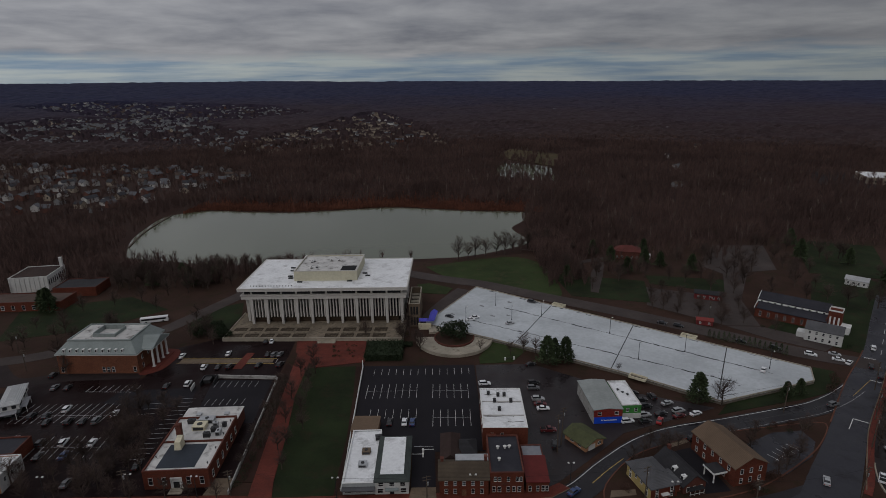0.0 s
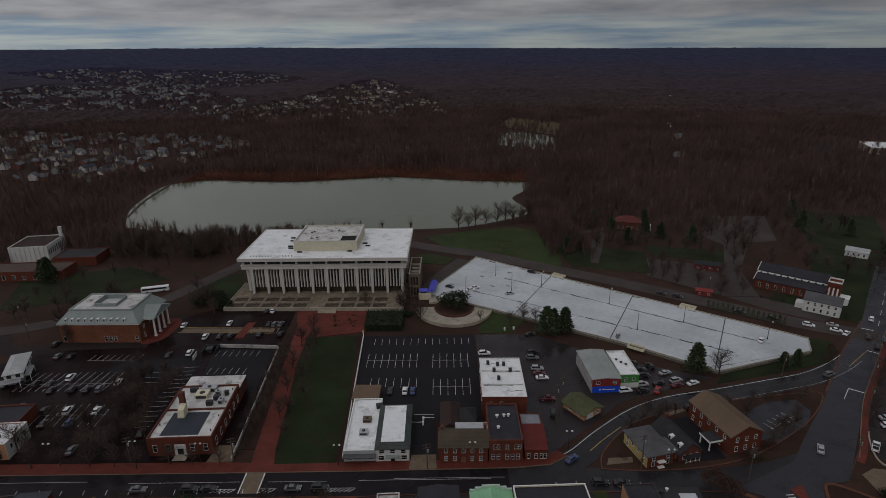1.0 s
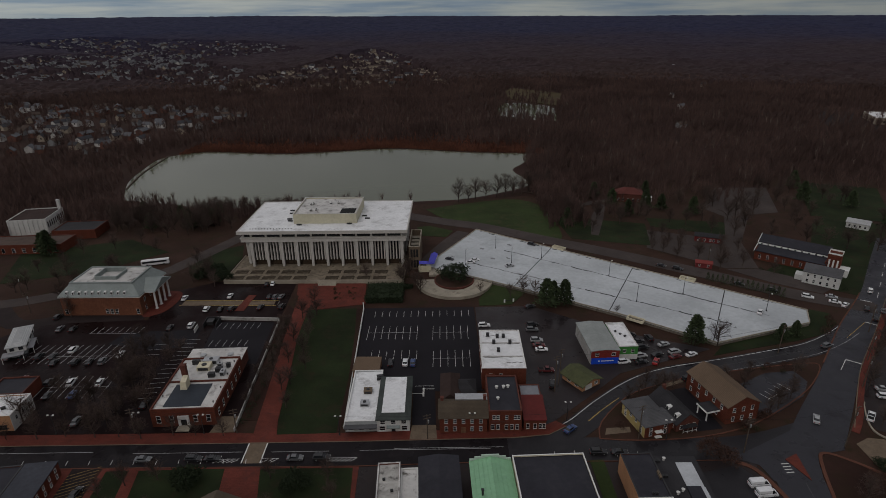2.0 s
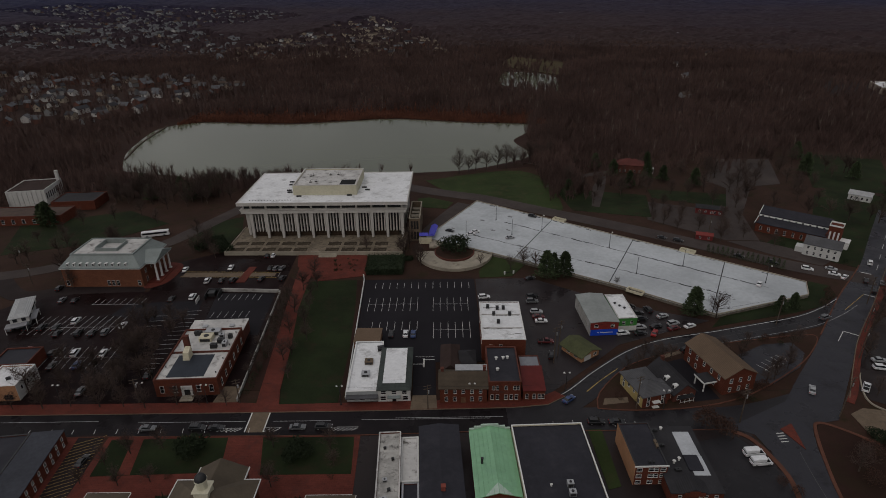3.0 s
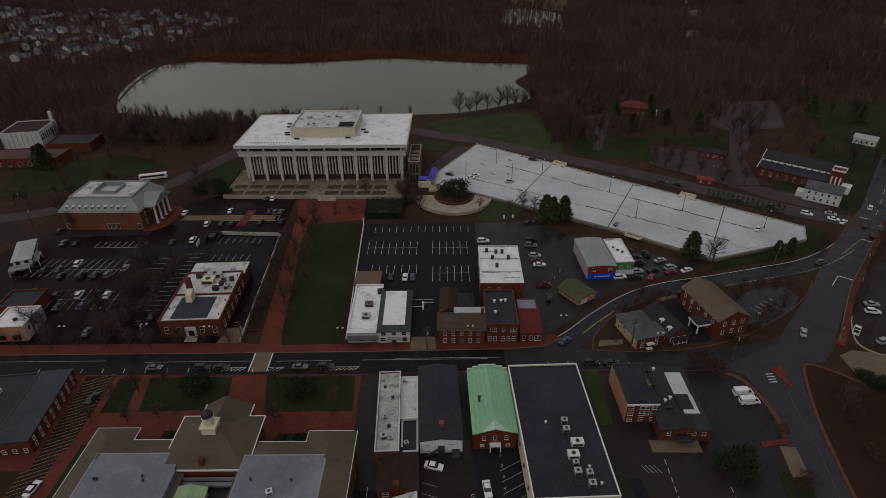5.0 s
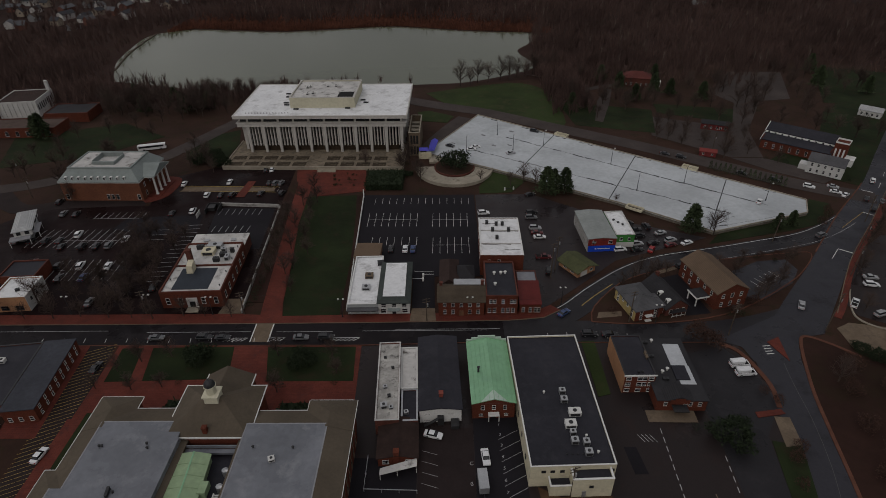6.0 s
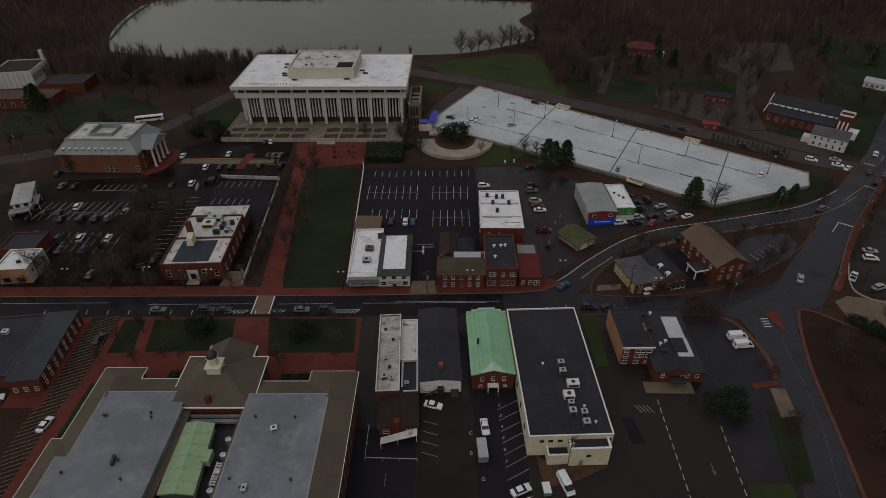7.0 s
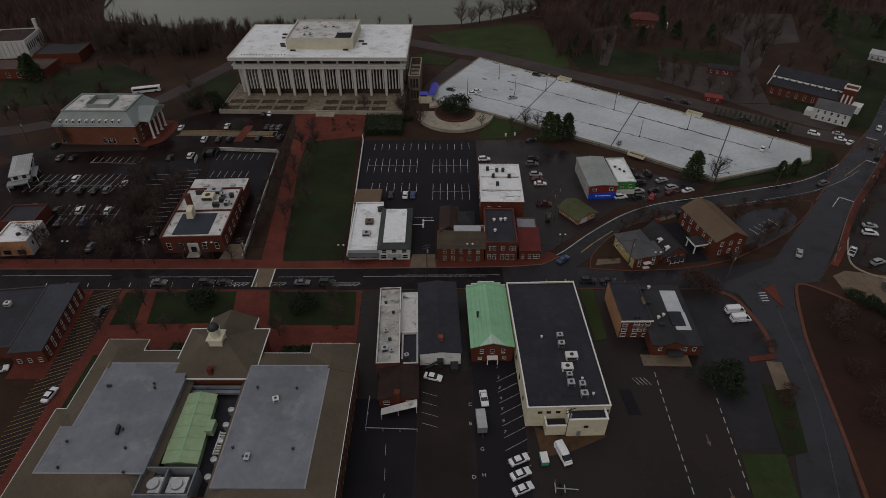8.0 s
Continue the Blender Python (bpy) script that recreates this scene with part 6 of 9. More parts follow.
# church, white house and barns to the north-east
church = thing("church", "brick church with black roof, white strip and tower", "church", 171.9, 276.4, 0, -40)
part("wall", boxes((-15.2, 15.2, -7.5, -7.1, -0.3, 4.6), (-15.2, 15.2, 13.1, 13.5, -0.3, 4.6), (-15.2, -14.8, -7.1, 13.1, -0.3, 6.0), (14.8, 15.2, -7.1, 13.1, -0.3, 6.0)), BRICK, church)
bm = bmesh.new()
prism(bm, [(-15.5, -8, 4.5), (15.5, -8, 4.5), (15.5, -1.5, 6.0), (-15.5, -1.5, 6.0)], [(-15.5, -8, 4.8), (15.5, -8, 4.8), (15.5, -1.5, 6.4), (-15.5, -1.5, 6.4)])
prism(bm, [(-15.5, -1.6, 7.2), (15.5, -1.6, 7.2), (15.5, 4.6, 9.7), (-15.5, 4.6, 9.7)], [(-15.5, -1.6, 7.6), (15.5, -1.6, 7.6), (15.5, 4.6, 10.1), (-15.5, 4.6, 10.1)])
prism(bm, [(-15.5, 4.6, 9.7), (15.5, 4.6, 9.7), (15.5, 14, 4.5), (-15.5, 14, 4.5)], [(-15.5, 4.6, 10.1), (15.5, 4.6, 10.1), (15.5, 14, 4.8), (-15.5, 14, 4.8)])
part("roof", bm, BLACK_ROOF, church, "black pitched roof")
for x in (-15.2, 14.9):
    bm = bmesh.new()
    prism(bm, [(x, 13.5, 4.6), (x + 0.3, 13.5, 4.6), (x + 0.3, -1.5, 4.6), (x, -1.5, 4.6)], [(x, 5.0, 9.6), (x + 0.3, 5.0, 9.6), (x + 0.3, -1.4, 7.3), (x, -1.4, 7.3)])
    part("gable", bm, BRICK, church)
part("clerestory", boxes((-15.4, 15.4, -1.6, -1.3, 6.0, 7.2)), TRIM, church, "white clerestory strip")
for k in range(10):
    part("clerestory_window", boxes((-14.2 + k * 3.0, -13.4 + k * 3.0, -1.66, -1.58, 6.3, 7.0)), GLASS, church)
for y0, z0, y1, z1 in ((-8, 4.4, -1.6, 6.0), (-1.6, 7.1, 4.6, 9.7), (4.6, 9.7, 14, 4.4)):
    bm = bmesh.new()
    prism(bm, [(-15.75, y0, z0), (-15.5, y0, z0), (-15.5, y1, z1), (-15.75, y1, z1)], [(-15.75, y0, z0 + 0.5), (-15.5, y0, z0 + 0.5), (-15.5, y1, z1 + 0.5), (-15.75, y1, z1 + 0.5)])
    part("barge_board", bm, TRIM, church)
tower = part("tower", boxes((15.2, 20.8, -4.8, 1.2, -0.3, 9.6)), BRICK, church)
part("tower_rail", boxes((15.2, 20.8, -4.8, -4.6, 9.6, 10.3), (15.2, 20.8, 1.0, 1.2, 9.6, 10.3), (15.2, 15.4, -4.6, 1.0, 9.6, 10.3), (20.6, 20.8, -4.6, 1.0, 9.6, 10.3)), TRIM, tower)
for x in (15.9, 17.6, 19.3):
    part("louvre", boxes((x, x + 0.7, -4.9, -4.8, 2.0, 7.0)), TRIM, tower)
part("entrance_porch", boxes((20.8, 24.6, -6.2, -0.8, -0.3, 3.2), (20.6, 24.8, -6.4, -0.6, 3.2, 3.5)), TRIM, church)
row(church, "S", spread(8, 14.5), 1.0, 15.2, 7.5, 0.9, 2.2)
manse = thing("white_house", "white two-storey house with grey roof", "house", 172.4, 251.8, 0, -38)
walls(manse, 14.5, 10, 5.6, WHITE_WALL)
gable_roof(manse, 14.5, 10, 5.6, 2.4, GREY_SHINGLE, WHITE_WALL, "x", 0.3)
row(manse, "S", spread(5, 6.6), 3.6, 7.25, 5, 0.8, 1.3)
row(manse, "S", spread(5, 6.6), 0.9, 7.25, 5, 0.8, 1.4)
row(manse, "W", [-2.5, 2.5], 3.6, 7.25, 5, 0.8, 1.3)
part("side_porch", boxes((-10.6, -7.25, -3, 2, -0.3, 2.6)), WHITE_WALL, manse)
barn = thing("red_barn", "low dark red barn with white windows", "barn", 143, 305.5, 0, -22)
RED_SIDING = shade("dark_red_siding", (0.16, 0.03, 0.03), 0.8, 0.15, 0.3, 2.0)
walls(barn, 14, 6, 3.2, RED_SIDING)
gable_roof(barn, 14, 6, 3.2, 1.2, DARK_SHINGLE, RED_SIDING, "x", 0.3)
row(barn, "S", [-5, -2, 1, 2.6, 5], 0.9, 7, 3, 0.9, 1.2)
lodge2 = thing("red_shed", "small red shed beside the lane", "shed", 126.4, 271.5, 0, -20)
walls(lodge2, 7.5, 4, 2.4, RED_SIDING)
gable_roof(lodge2, 7.5, 4, 2.4, 0.8, shade("red_sheet_roof", (0.2, 0.04, 0.035), 0.6, 0.15, 0.3, 2.0), RED_SIDING, "x", 0.3)
row(lodge2, "S", [-2, 2], 0.8, 3.75, 2, 0.8, 1.0)
farm = thing("brick_house", "brick house among evergreens at the wood's edge", "house", 122, 383, 0, -15)
walls(farm, 17, 11, 5.5, BRICK_DARK)
hip_roof(farm, 17, 11, 5.5, 3.0, shade("dark_red_roof", (0.11, 0.035, 0.03), 0.9, 0.2, 0.2, 1.5), None, 0.5)
row(farm, "S", spread(5, 7.6), 1.0, 8.5, 5.5, 0.9, 1.5)
part("side_roof", boxes((9, 15, -3, 2, 2.6, 2.9), (9.2, 9.4, -2.8, -2.6, 0, 2.6), (14.6, 14.8, -2.8, -2.6, 0, 2.6)), WHITE_ROOF, farm)
far_white = thing("white_house", "white farmhouse with pale gable roof", "house", 236, 323, 0, -42)
walls(far_white, 11, 6.4, 3.4, WHITE_WALL)
gable_roof(far_white, 11, 6.4, 3.4, 1.6, shade("pale_shingle", (0.42, 0.43, 0.43)), WHITE_WALL, "x", 0.4)
row(far_white, "S", spread(4, 5), 1.0, 5.5, 3.2, 0.9, 1.3)

# ---- parking deck, in its own axes: u along it to the south-east, v across it to the south-west ----
deck = thing("parking_deck", "white-coated top parking deck with dark joints", "parking deck", 17.5, 325, -1.6, -37.8)


def dv(u, v):
    return (u, -v)


OUTLINE = [dv(0, 0), dv(166.4, 0.2), dv(169, 11.7), dv(144, 49.1), dv(105.7, 49), dv(47.8, 53.4), dv(20, 56.5), dv(9, 56.5)]
bm = bmesh.new()
prism(bm, [(x, y, -0.3) for x, y in OUTLINE[::-1]], [(x, y, 2.7) for x, y in OUTLINE[::-1]])
part("wall", bm, shade("stained_deck_wall", (0.16, 0.14, 0.115), 0.9, 0.25, 0.2, 1.4, stain=(0.07, 0.06, 0.05)), deck)
bm = bmesh.new()
prism(bm, [(x, y, 2.7) for x, y in OUTLINE[::-1]], [(x, y, 3.0) for x, y in OUTLINE[::-1]])
part("top_slab", bm, DECK, deck, "white coated concrete deck")
rail_mat = CONCRETE
for k, (p, q) in enumerate(zip(OUTLINE, OUTLINE[1:] + OUTLINE[:1])):
    if k == 6:
        continue
    part("parapet", ribbon_mesh([p, q], 0.3, 3.45, 0.5), rail_mat, deck)
JOINT = shade("dark_joint", (0.05, 0.05, 0.05), 0.9, 0.3, 0.5, 2.0)
for u0, v0, u1, v1 in ((48.5, 0.4, 57.0, 52.2), (92.6, 0.4, 101.2, 48.6), (134.6, 0.4, 142.4, 48.6)):
    part("expansion_joint", ribbon_mesh([dv(u0, v0), dv(u1, v1)], 0.38, 3.02, 0.05), JOINT, deck)
STREAK = shade("drain_stain", (0.22, 0.225, 0.23), 0.7, 0.3, 0.3, 1.5, stain=(0.08, 0.08, 0.08))
rs = random.Random(5)
for v, fall in ((16.4, 0.024), (36.8, 0.09)):
    u = 26 if v > 20 else 30
    while u < 152 - (v > 20) * 10:
        n = rs.uniform(1.2, 6)
        part("gutter_stain", ribbon_mesh(smooth([dv(u, v - (u - 75) * fall + rs.uniform(-0.3, 0.3)), dv(u + n / 2, v - (u + n / 2 - 75) * fall + rs.uniform(-0.4, 0.4)), dv(u + n, v - (u + n - 75) * fall + rs.uniform(-0.3, 0.3))], 4), rs.uniform(0.3, 0.9), 3.012, 0.03), rs.choice((STREAK, JOINT, JOINT)), deck)
        u += n + rs.choice((-0.8, -0.5, -0.2, 0.2, 0.6))
for u in [4 + 5 * k + rs.uniform(-1, 1) for k in range(31)]:
    if rs.random() < 0.6:
        part("gutter_stain", ribbon_mesh([dv(u, 1.2), dv(u + rs.uniform(1.5, 4), 1.2 + rs.uniform(-0.3, 0.3))], rs.uniform(0.3, 0.9), 3.011, 0.03), rs.choice((STREAK, JOINT)), deck)
for u, v in ((18, 22), (27, 9), (30, 30), (36, 25), (12, 40), (24, 38)):
    part("oil_stain", ribbon_mesh(smooth([dv(u, v), dv(u + 1.2, v + 0.5), dv(u + 2.4, v + 0.2)], 3), rs.uniform(0.8, 1.6), 3.01, 0.03), STREAK, deck)
for u, v in ((52, -1.2), (118, -1.2), (113, 50.2)):
    st = part("stair_head", boxes((u - 3.4, u + 3.4, -v - 1.5, -v - 1.2, 3, 4.05), (u - 3.4, u + 3.4, -v + 1.2, -v + 1.5, 3, 4.05), (u - 3.4, u - 3.1, -v - 1.2, -v + 1.2, 3, 4.05), (u + 3.1, u + 3.4, -v - 1.2, -v + 1.2, 3, 4.05)), CREAM, deck, "pale stairwell enclosure")
    # Near-black plate: the stairwell's shade is put into its colour.
    part("stair_void", boxes((u - 3.1, u + 3.1, -v - 1.2, -v + 1.2, 3.0, 3.06)), DARK, st)


def deck_point(u, v, z=3.0):
    return deck.matrix_basis @ Vector((u, -v, z))


# curved ramp with a planted round
ramp = thing("ramp", "curved pale concrete ramp round a planted bed", "ramp", 3.5, 258, 0, 0)
pts = [(13.6 * math.cos(a), 14.6 * math.sin(a)) for a in (math.radians(175 + 11 * k) for k in range(18))]
part("roadway", ribbon_mesh(pts, 8.5, 0.7, 1.0), CONCRETE, ramp, "pale concrete roadway")
pts2 = [(17.8 * math.cos(a), 18.9 * math.sin(a)) for a in (math.radians(178 + 11 * k) for k in range(17))]
part("parapet", ribbon_mesh(pts2, 0.4, 1.5, 1.8), CONCRETE, ramp)
pts3 = [(9.2 * math.cos(a), 9.2 * math.sin(a)) for a in (math.radians(12 * k) for k in range(31))]
part("bed_wall", ribbon_mesh(pts3, 0.5, 1.2, 1.5), BRICK_DARK, ramp)
bm = bmesh.new()
ring = [(9.1 * math.cos(a), 9.1 * math.sin(a)) for a in (math.radians(15 * k) for k in range(24))]
prism(bm, [(x, y, -0.2) for x, y in ring], [(x, y, 1.0) for x, y in ring])
part("bed", bm, TOWN_SOIL, ramp)
part("landing", boxes((-12, 20, 6, 18, -0.2, 1.0)), CONCRETE, ramp)
canopy = thing("entrance_canopy", "bright blue canvas entrance canopy", "canopy", -9.5, 273.5, 0, 0)
bm = bmesh.new()
prism(bm, [(-4, -3.5, 4.0), (0.2, -3.5, 4.0), (0.2, -0.5, 4.0), (-4, -0.5, 4.0)], [(-4, -2.2, 5.0), (0.2, -2.2, 5.0), (0.2, -1.8, 5.0), (-4, -1.8, 5.0)])
prism(bm, [(0.2, -3.5, 4.0), (3.4, -3.5, 4.0), (5.2, 9.5, 4.0), (1.6, 9.5, 4.0)], [(1.7, -3.2, 5.1), (2.0, -3.2, 5.1), (3.5, 9.4, 5.1), (3.2, 9.4, 5.1)])
part("canopy_top", bm, BLUE_CANOPY, canopy)
for x, y in ((-3.8, -3.2), (3.2, -3.2), (5.0, 9.2), (1.8, 9.2), (-3.8, -0.8)):
    part("post", boxes((x - 0.08, x + 0.08, y - 0.08, y + 0.08, 0, 4.0)), METAL, canopy)
part("kiosk_wall", boxes((-4.2, 2.0, -4.2, -3.6, 0, 3.2)), CREAM, canopy)

# ---- walls and hedges of the brick walk ----
wall_long = thing("garden_wall", "long low white wall beside the brick walk", "wall", 0, 0, 0, 0)
part("wall", ribbon_mesh([(-69.6, 221.6), (-65.5, 152.6)], 0.35, 1.3, 1.6), OLD_WALL, wall_long)
wall_top = thing("garden_wall", "white rendered wall closing the car park", "wall", 0, 0, 0, 0)
part("wall", ribbon_mesh([(-96, 223.7), (-70.1, 221.9)], 0.5, 1.5, 1.7), OLD_WALL, wall_top)
pen = thing("bin_enclosure", "dark fenced bin enclosure with white gate", "enclosure", -97.4, 219.6, 0, 4)
part("fence", boxes((-2.2, 3.2, 3.0, 3.2, 0, 2.0), (3.0, 3.2, -3.0, 3.0, 0, 2.0), (-2.2, -2.0, -3.0, 3.0, 0, 2.0)), DARK_METAL, pen)
part("bin", boxes((-1.6, 1.0, -0.5, 2.6, 0, 1.5), (-1.7, 1.1, -0.6, 2.7, 1.5, 1.6)), DARK_METAL, pen)
part("gate", boxes((-4.6, -4.4, -6.6, -2.0, 0.1, 1.9)), WHITE_WALL, pen, "white gate leaf")
wall_mid = thing("garden_wall", "thin white wall between lawn and car park", "wall", 0, 0, 0, 0)
part("wall", ribbon_mesh([(-36.7, 236), (-35.8, 231), (-33.0, 171)], 0.35, 1.0, 1.3), WHITE_WALL, wall_mid)
part("wall", ribbon_mesh([(-33.0, 171), (-32.2, 153.6)], 0.3, 0.8, 1.1), WHITE_WALL, wall_mid)

# ---- road markings ----
LINES = {}


def mark(parent, x, y, yaw, length, width, z, material=PAINT):
    key = (round(length, 2), round(width, 2), material.name)
    m = pose(x, y, z, 0, 0, yaw)
    if key not in LINES:
        LINES[key] = part("painted_line", boxes((-length / 2, length / 2, -width / 2, width / 2, -0.02, 0.006)), material, parent)
        LINES[key].matrix_basis = m
        return LINES[key]
    return again("painted_line", LINES[key], parent, m)


lot_marks = thing("bay_markings", "white bay lines on the black car park", "bay markings", kind="structure")
for y, n0, x0, n, step in ((226.5, 5.0, -30.4, 14, 3.03), (211.0, 10.6, -31.6, 8, 2.79), (210.7, 10.6, -5.8, 6, 2.76), (191.9, 10.8, -5.4, 6, 2.7), (194.9, 6.0, -28.5, 7, 2.82)):
    for k in range(n):
        mark(lot_marks, x0 + k * step, y, 90, n0, 0.12, 0.115)
for x0, x1, y in ((-31.6, -12.1, 211.1), (-5.8, 8.0, 210.8), (-5.4, 8.1, 192.0)):
    mark(lot_marks, (x0 + x1) / 2, y, 0, x1 - x0, 0.1, 0.116, PAINT_THIN)
mark(lot_marks, -8.2, 175.0, 0, 6.6, 0.14, 0.125)
west_marks = thing("bay_markings", "worn white bay lines on the wet car park", "bay markings", kind="structure")
for y, x0, n, tilt in ((198.2, -158.6, 13, 84), (177.0, -139.4, 9, 92), (218.2, -93.6, 7, 86), (204.6, -92, 6, 86), (216, -143.6, 8, 84), (238.5, -113, 15, 90)):
    for k in range(n):
        mark(west_marks, x0 + k * 2.75, y, tilt, 13.0 if y < 200 else 4.6, 0.16, 0.095, PAINT_THIN)
mark(west_marks, -143, 196.6, 0, 34, 0.14, 0.096, PAINT_THIN)
mark(west_marks, -130.4, 177.0, 0, 27, 0.14, 0.096, PAINT_THIN)
for k in range(3):
    mark(west_marks, -111.6, 197 + k * 3.6, 4, 6.0, 0.14, 0.095, PAINT_THIN)
mark(west_marks, -134.8, 213.4, -2, 19, 0.14, 0.096, PAINT_THIN)
for k in range(14):
    mark(west_marks, -101.4 + k * 0.1, 170 + k * 2.9, 5, 5.4, 0.15, 0.095, PAINT_THIN)
for x0, x1, y in ((-118, -75, 241.2), (-118, -75, 236.4)):
    mark(west_marks, (x0 + x1) / 2, y, -2, x1 - x0, 0.3, 0.12, YELLOW_PAINT)
slab("pavement", [(-117, 241), (-76, 239.6), (-76, 236.6), (-117, 236.6)], 0.22, TAN_PAVER, "narrow tan median in the car park", "median")
slab("pavement", [(-90, 246), (-86.5, 246), (-87.5, 231), (-91.5, 231)], 0.24, RED_PAVER, "red brick crossing in the median", "median")
south_marks = thing("bay_markings", "white angled bay lines and numbers in the yard", "bay markings", kind="structure")
for k in range(9):
    mark(south_marks, 15.0 + 0.14 * k, 104.8 - 3.25 * k, 30, 5.9, 0.09, 0.095, PAINT_THIN)
for k in range(4):
    mark(south_marks, -4.4 + 0.1 * k, 99.5 - 3.0 * k, -18, 4.0, 0.08, 0.095, PAINT_THIN)
for k in range(4):
    mark(south_marks, -14 + 0.3 * k, 84 - 6 * k, 92, 3, 0.08, 0.095, PAINT_THIN)
for k in range(4):
    mark(south_marks, 47.6 + k * 1.0, 103.6, 120, 2.6, 0.1, 0.095, PAINT_THIN)


def numeral(text, x, y, size, turn):
    cu = bpy.data.curves.new("bay_number", "FONT")
    cu.body, cu.size, cu.extrude = text, size, 0.004
    cu.align_x = cu.align_y = "CENTER"
    cu.materials.append(PAINT_THIN)
    ob = new("bay_number", cu)
    me = bpy.data.meshes.new_from_object(ob)
    bpy.data.objects.remove(ob)
    ob = new("bay_number", me)
    ob.parent, ob.matrix_basis = south_marks, pose(x, y, 0.1, 0, 0, turn)
    return ob


for k, digit in enumerate("1234567"):
    numeral(digit, 12.9 + 0.1 * k, 108.0 - 3.22 * k, 1.25, -15)
for letter, x, y in (("C", 5.6, 96.4), ("B", 5.5, 90.9), ("G", 8.0, 84.2), ("H", 8.1, 77.8), ("D", 5.9, 77.3)):
    numeral(letter, x, y, 1.3, 5)
dash_marks = thing("road_markings", "dashed pale lines between the yards", "road markings", kind="structure")
for x0, y0, x1, y1, n in ((53.2, 107, 52.4, 73, 13), (66.2, 99, 64.4, 74, 9)):
    for k in range(n):
        t = (k + 0.5) / n
        mark(dash_marks, x0 + (x1 - x0) * t, y0 + (y1 - y0) * t, math.degrees(math.atan2(y1 - y0, x1 - x0)), 1.6, 0.18, 0.1, PAINT_THIN)
street_marks = thing("road_markings", "white lines, crosswalk and hatching on the main street", "road markings", kind="structure")
for y, x0, x1 in ((144.2, -138, -104), (143.6, -92, -60), (143.6, -52, -35), (143.9, -26, 12), (144.5, -16, 16)):
    mark(street_marks, (x0 + x1) / 2, y, 0.3, x1 - x0, 0.13, 0.127, PAINT_THIN)
slab("pavement", [(-59.4, 148), (-54.0, 148), (-53.6, 139), (-58.6, 139)], 0.128, TAN_PAVER, "tan crosswalk across the main street", "crosswalk")
for x in (-59.2, -53.8):
    mark(street_marks, x, 143.6, 91, 9.0, 0.35, 0.135)
for x0, n in ((-66.5, 5), (-52.6, 3), (-34, 6)):
    for k in range(n):
        mark(street_marks, x0 + k * 1.3, 139.9, 35, 2.0, 0.16, 0.135)
    mark(street_marks, x0 + (n - 1) * 0.65, 140.8, 0, n * 1.3 + 1, 0.14, 0.135)
for k in range(11):
    mark(street_marks, -122 + k * 6.4, 139.9, 100, 1.9, 0.14, 0.135)
for x, y, a, n in ((36, 141.6, 90, 1), (30.2, 141.2, 90, 1), (47.8, 141.0, 92, 1), (54, 140.8, 92, 1)):
    mark(street_marks, x, y, a, 2.2, 0.14, 0.135)
curve_marks = thing("road_markings", "white edge and centre lines on the curving road", "road markings", kind="structure")
part("edge_line", ribbon_mesh(CURVE[4:46], 0.2, 0.136, 0.02, 3.6), PAINT, curve_marks)
part("edge_line", ribbon_mesh(CURVE[20:46], 0.12, 0.136, 0.02, -3.4), PAINT_THIN, curve_marks)
part("centre_line", ribbon_mesh(CURVE[7:13], 0.24, 0.137, 0.02, -0.6), YELLOW_PAINT, curve_marks)
part("centre_line", ribbon_mesh(CURVE[18:44], 0.1, 0.137, 0.02, 0.0), ROAD_SEAM, curve_marks)
av_marks = thing("road_markings", "white stop line and lane lines at the junction", "road markings", kind="structure")
mark(av_marks, 144.7, 186.3, -38, 4.6, 0.45, 0.14)
mark(av_marks, 140.0, 184.6, 48, 8.4, 0.22, 0.14)
mark(av_marks, 160.3, 208.6, 38.5, 19, 0.18, 0.14, YELLOW_PAINT)
mark(av_marks, 169.1, 213.3, -42, 3.8, 0.45, 0.14)
mark(av_marks, 180.2, 232.6, -35, 4.2, 0.45, 0.14)
for k in range(6):
    mark(av_marks, 189 + k * 8.4, 238 + k * 10.6, 51, 6, 0.18, 0.14, PAINT)
for k in range(4):
    mark(av_marks, 93.2 - 0.1 * k, 136.4 - 1.1 * k, 5, 2.2, 0.3, 0.145)
part("centre_line", ribbon_mesh(AVENUE[42:], 0.12, 0.145, 0.02, 1.2), ROAD_SEAM, av_marks)
part("kerb_line", ribbon_mesh(smooth([(118, 131.5), (113, 136.4), (107, 140.3), (103.6, 137), (98, 120), (95, 106), (92, 90), (87, 66)], 5), 0.9, 0.3, 0.3), KERB, av_marks)
part("kerb_line", ribbon_mesh(smooth([(80, 137.4), (84, 134.4), (86.4, 127), (87.2, 120), (86, 113)], 5), 1.3, 0.27, 0.3), KERB, av_marks)
part("kerb_line", ribbon_mesh(AVENUE[10:22], 0.5, 0.28, 0.3, -5.9), KERB, av_marks)
part("kerb_line", ribbon_mesh(smooth([(122, 151), (136, 170.8), (146.6, 184.6), (168, 208.6), (188.5, 232.8), (212, 260)], 5), 0.3, 0.3, 0.3), TAN_PAVER, av_marks)
lane_marks = thing("road_markings", "yellow diagonal hatching on the courthouse lane", "road markings", kind="structure")
for k in range(56):
    y = 136.5 - k * 1.36
    mark(lane_marks, -102.3 + (137 - y) * 0.048, y, 26, 8.6, 0.08, 0.14, YELLOW_PAINT)
lot_marks = thing("road_markings", "faint white bays in the small car park", "road markings", kind="structure")
for k in range(5):
    mark(lot_marks, 103.4 + 2.2 * k, 166.4 + 1.35 * k, 121, 4.6, 0.14, 0.204)
mark(lot_marks, 108.6, 168.4, 31.5, 12.5, 0.14, 0.204)
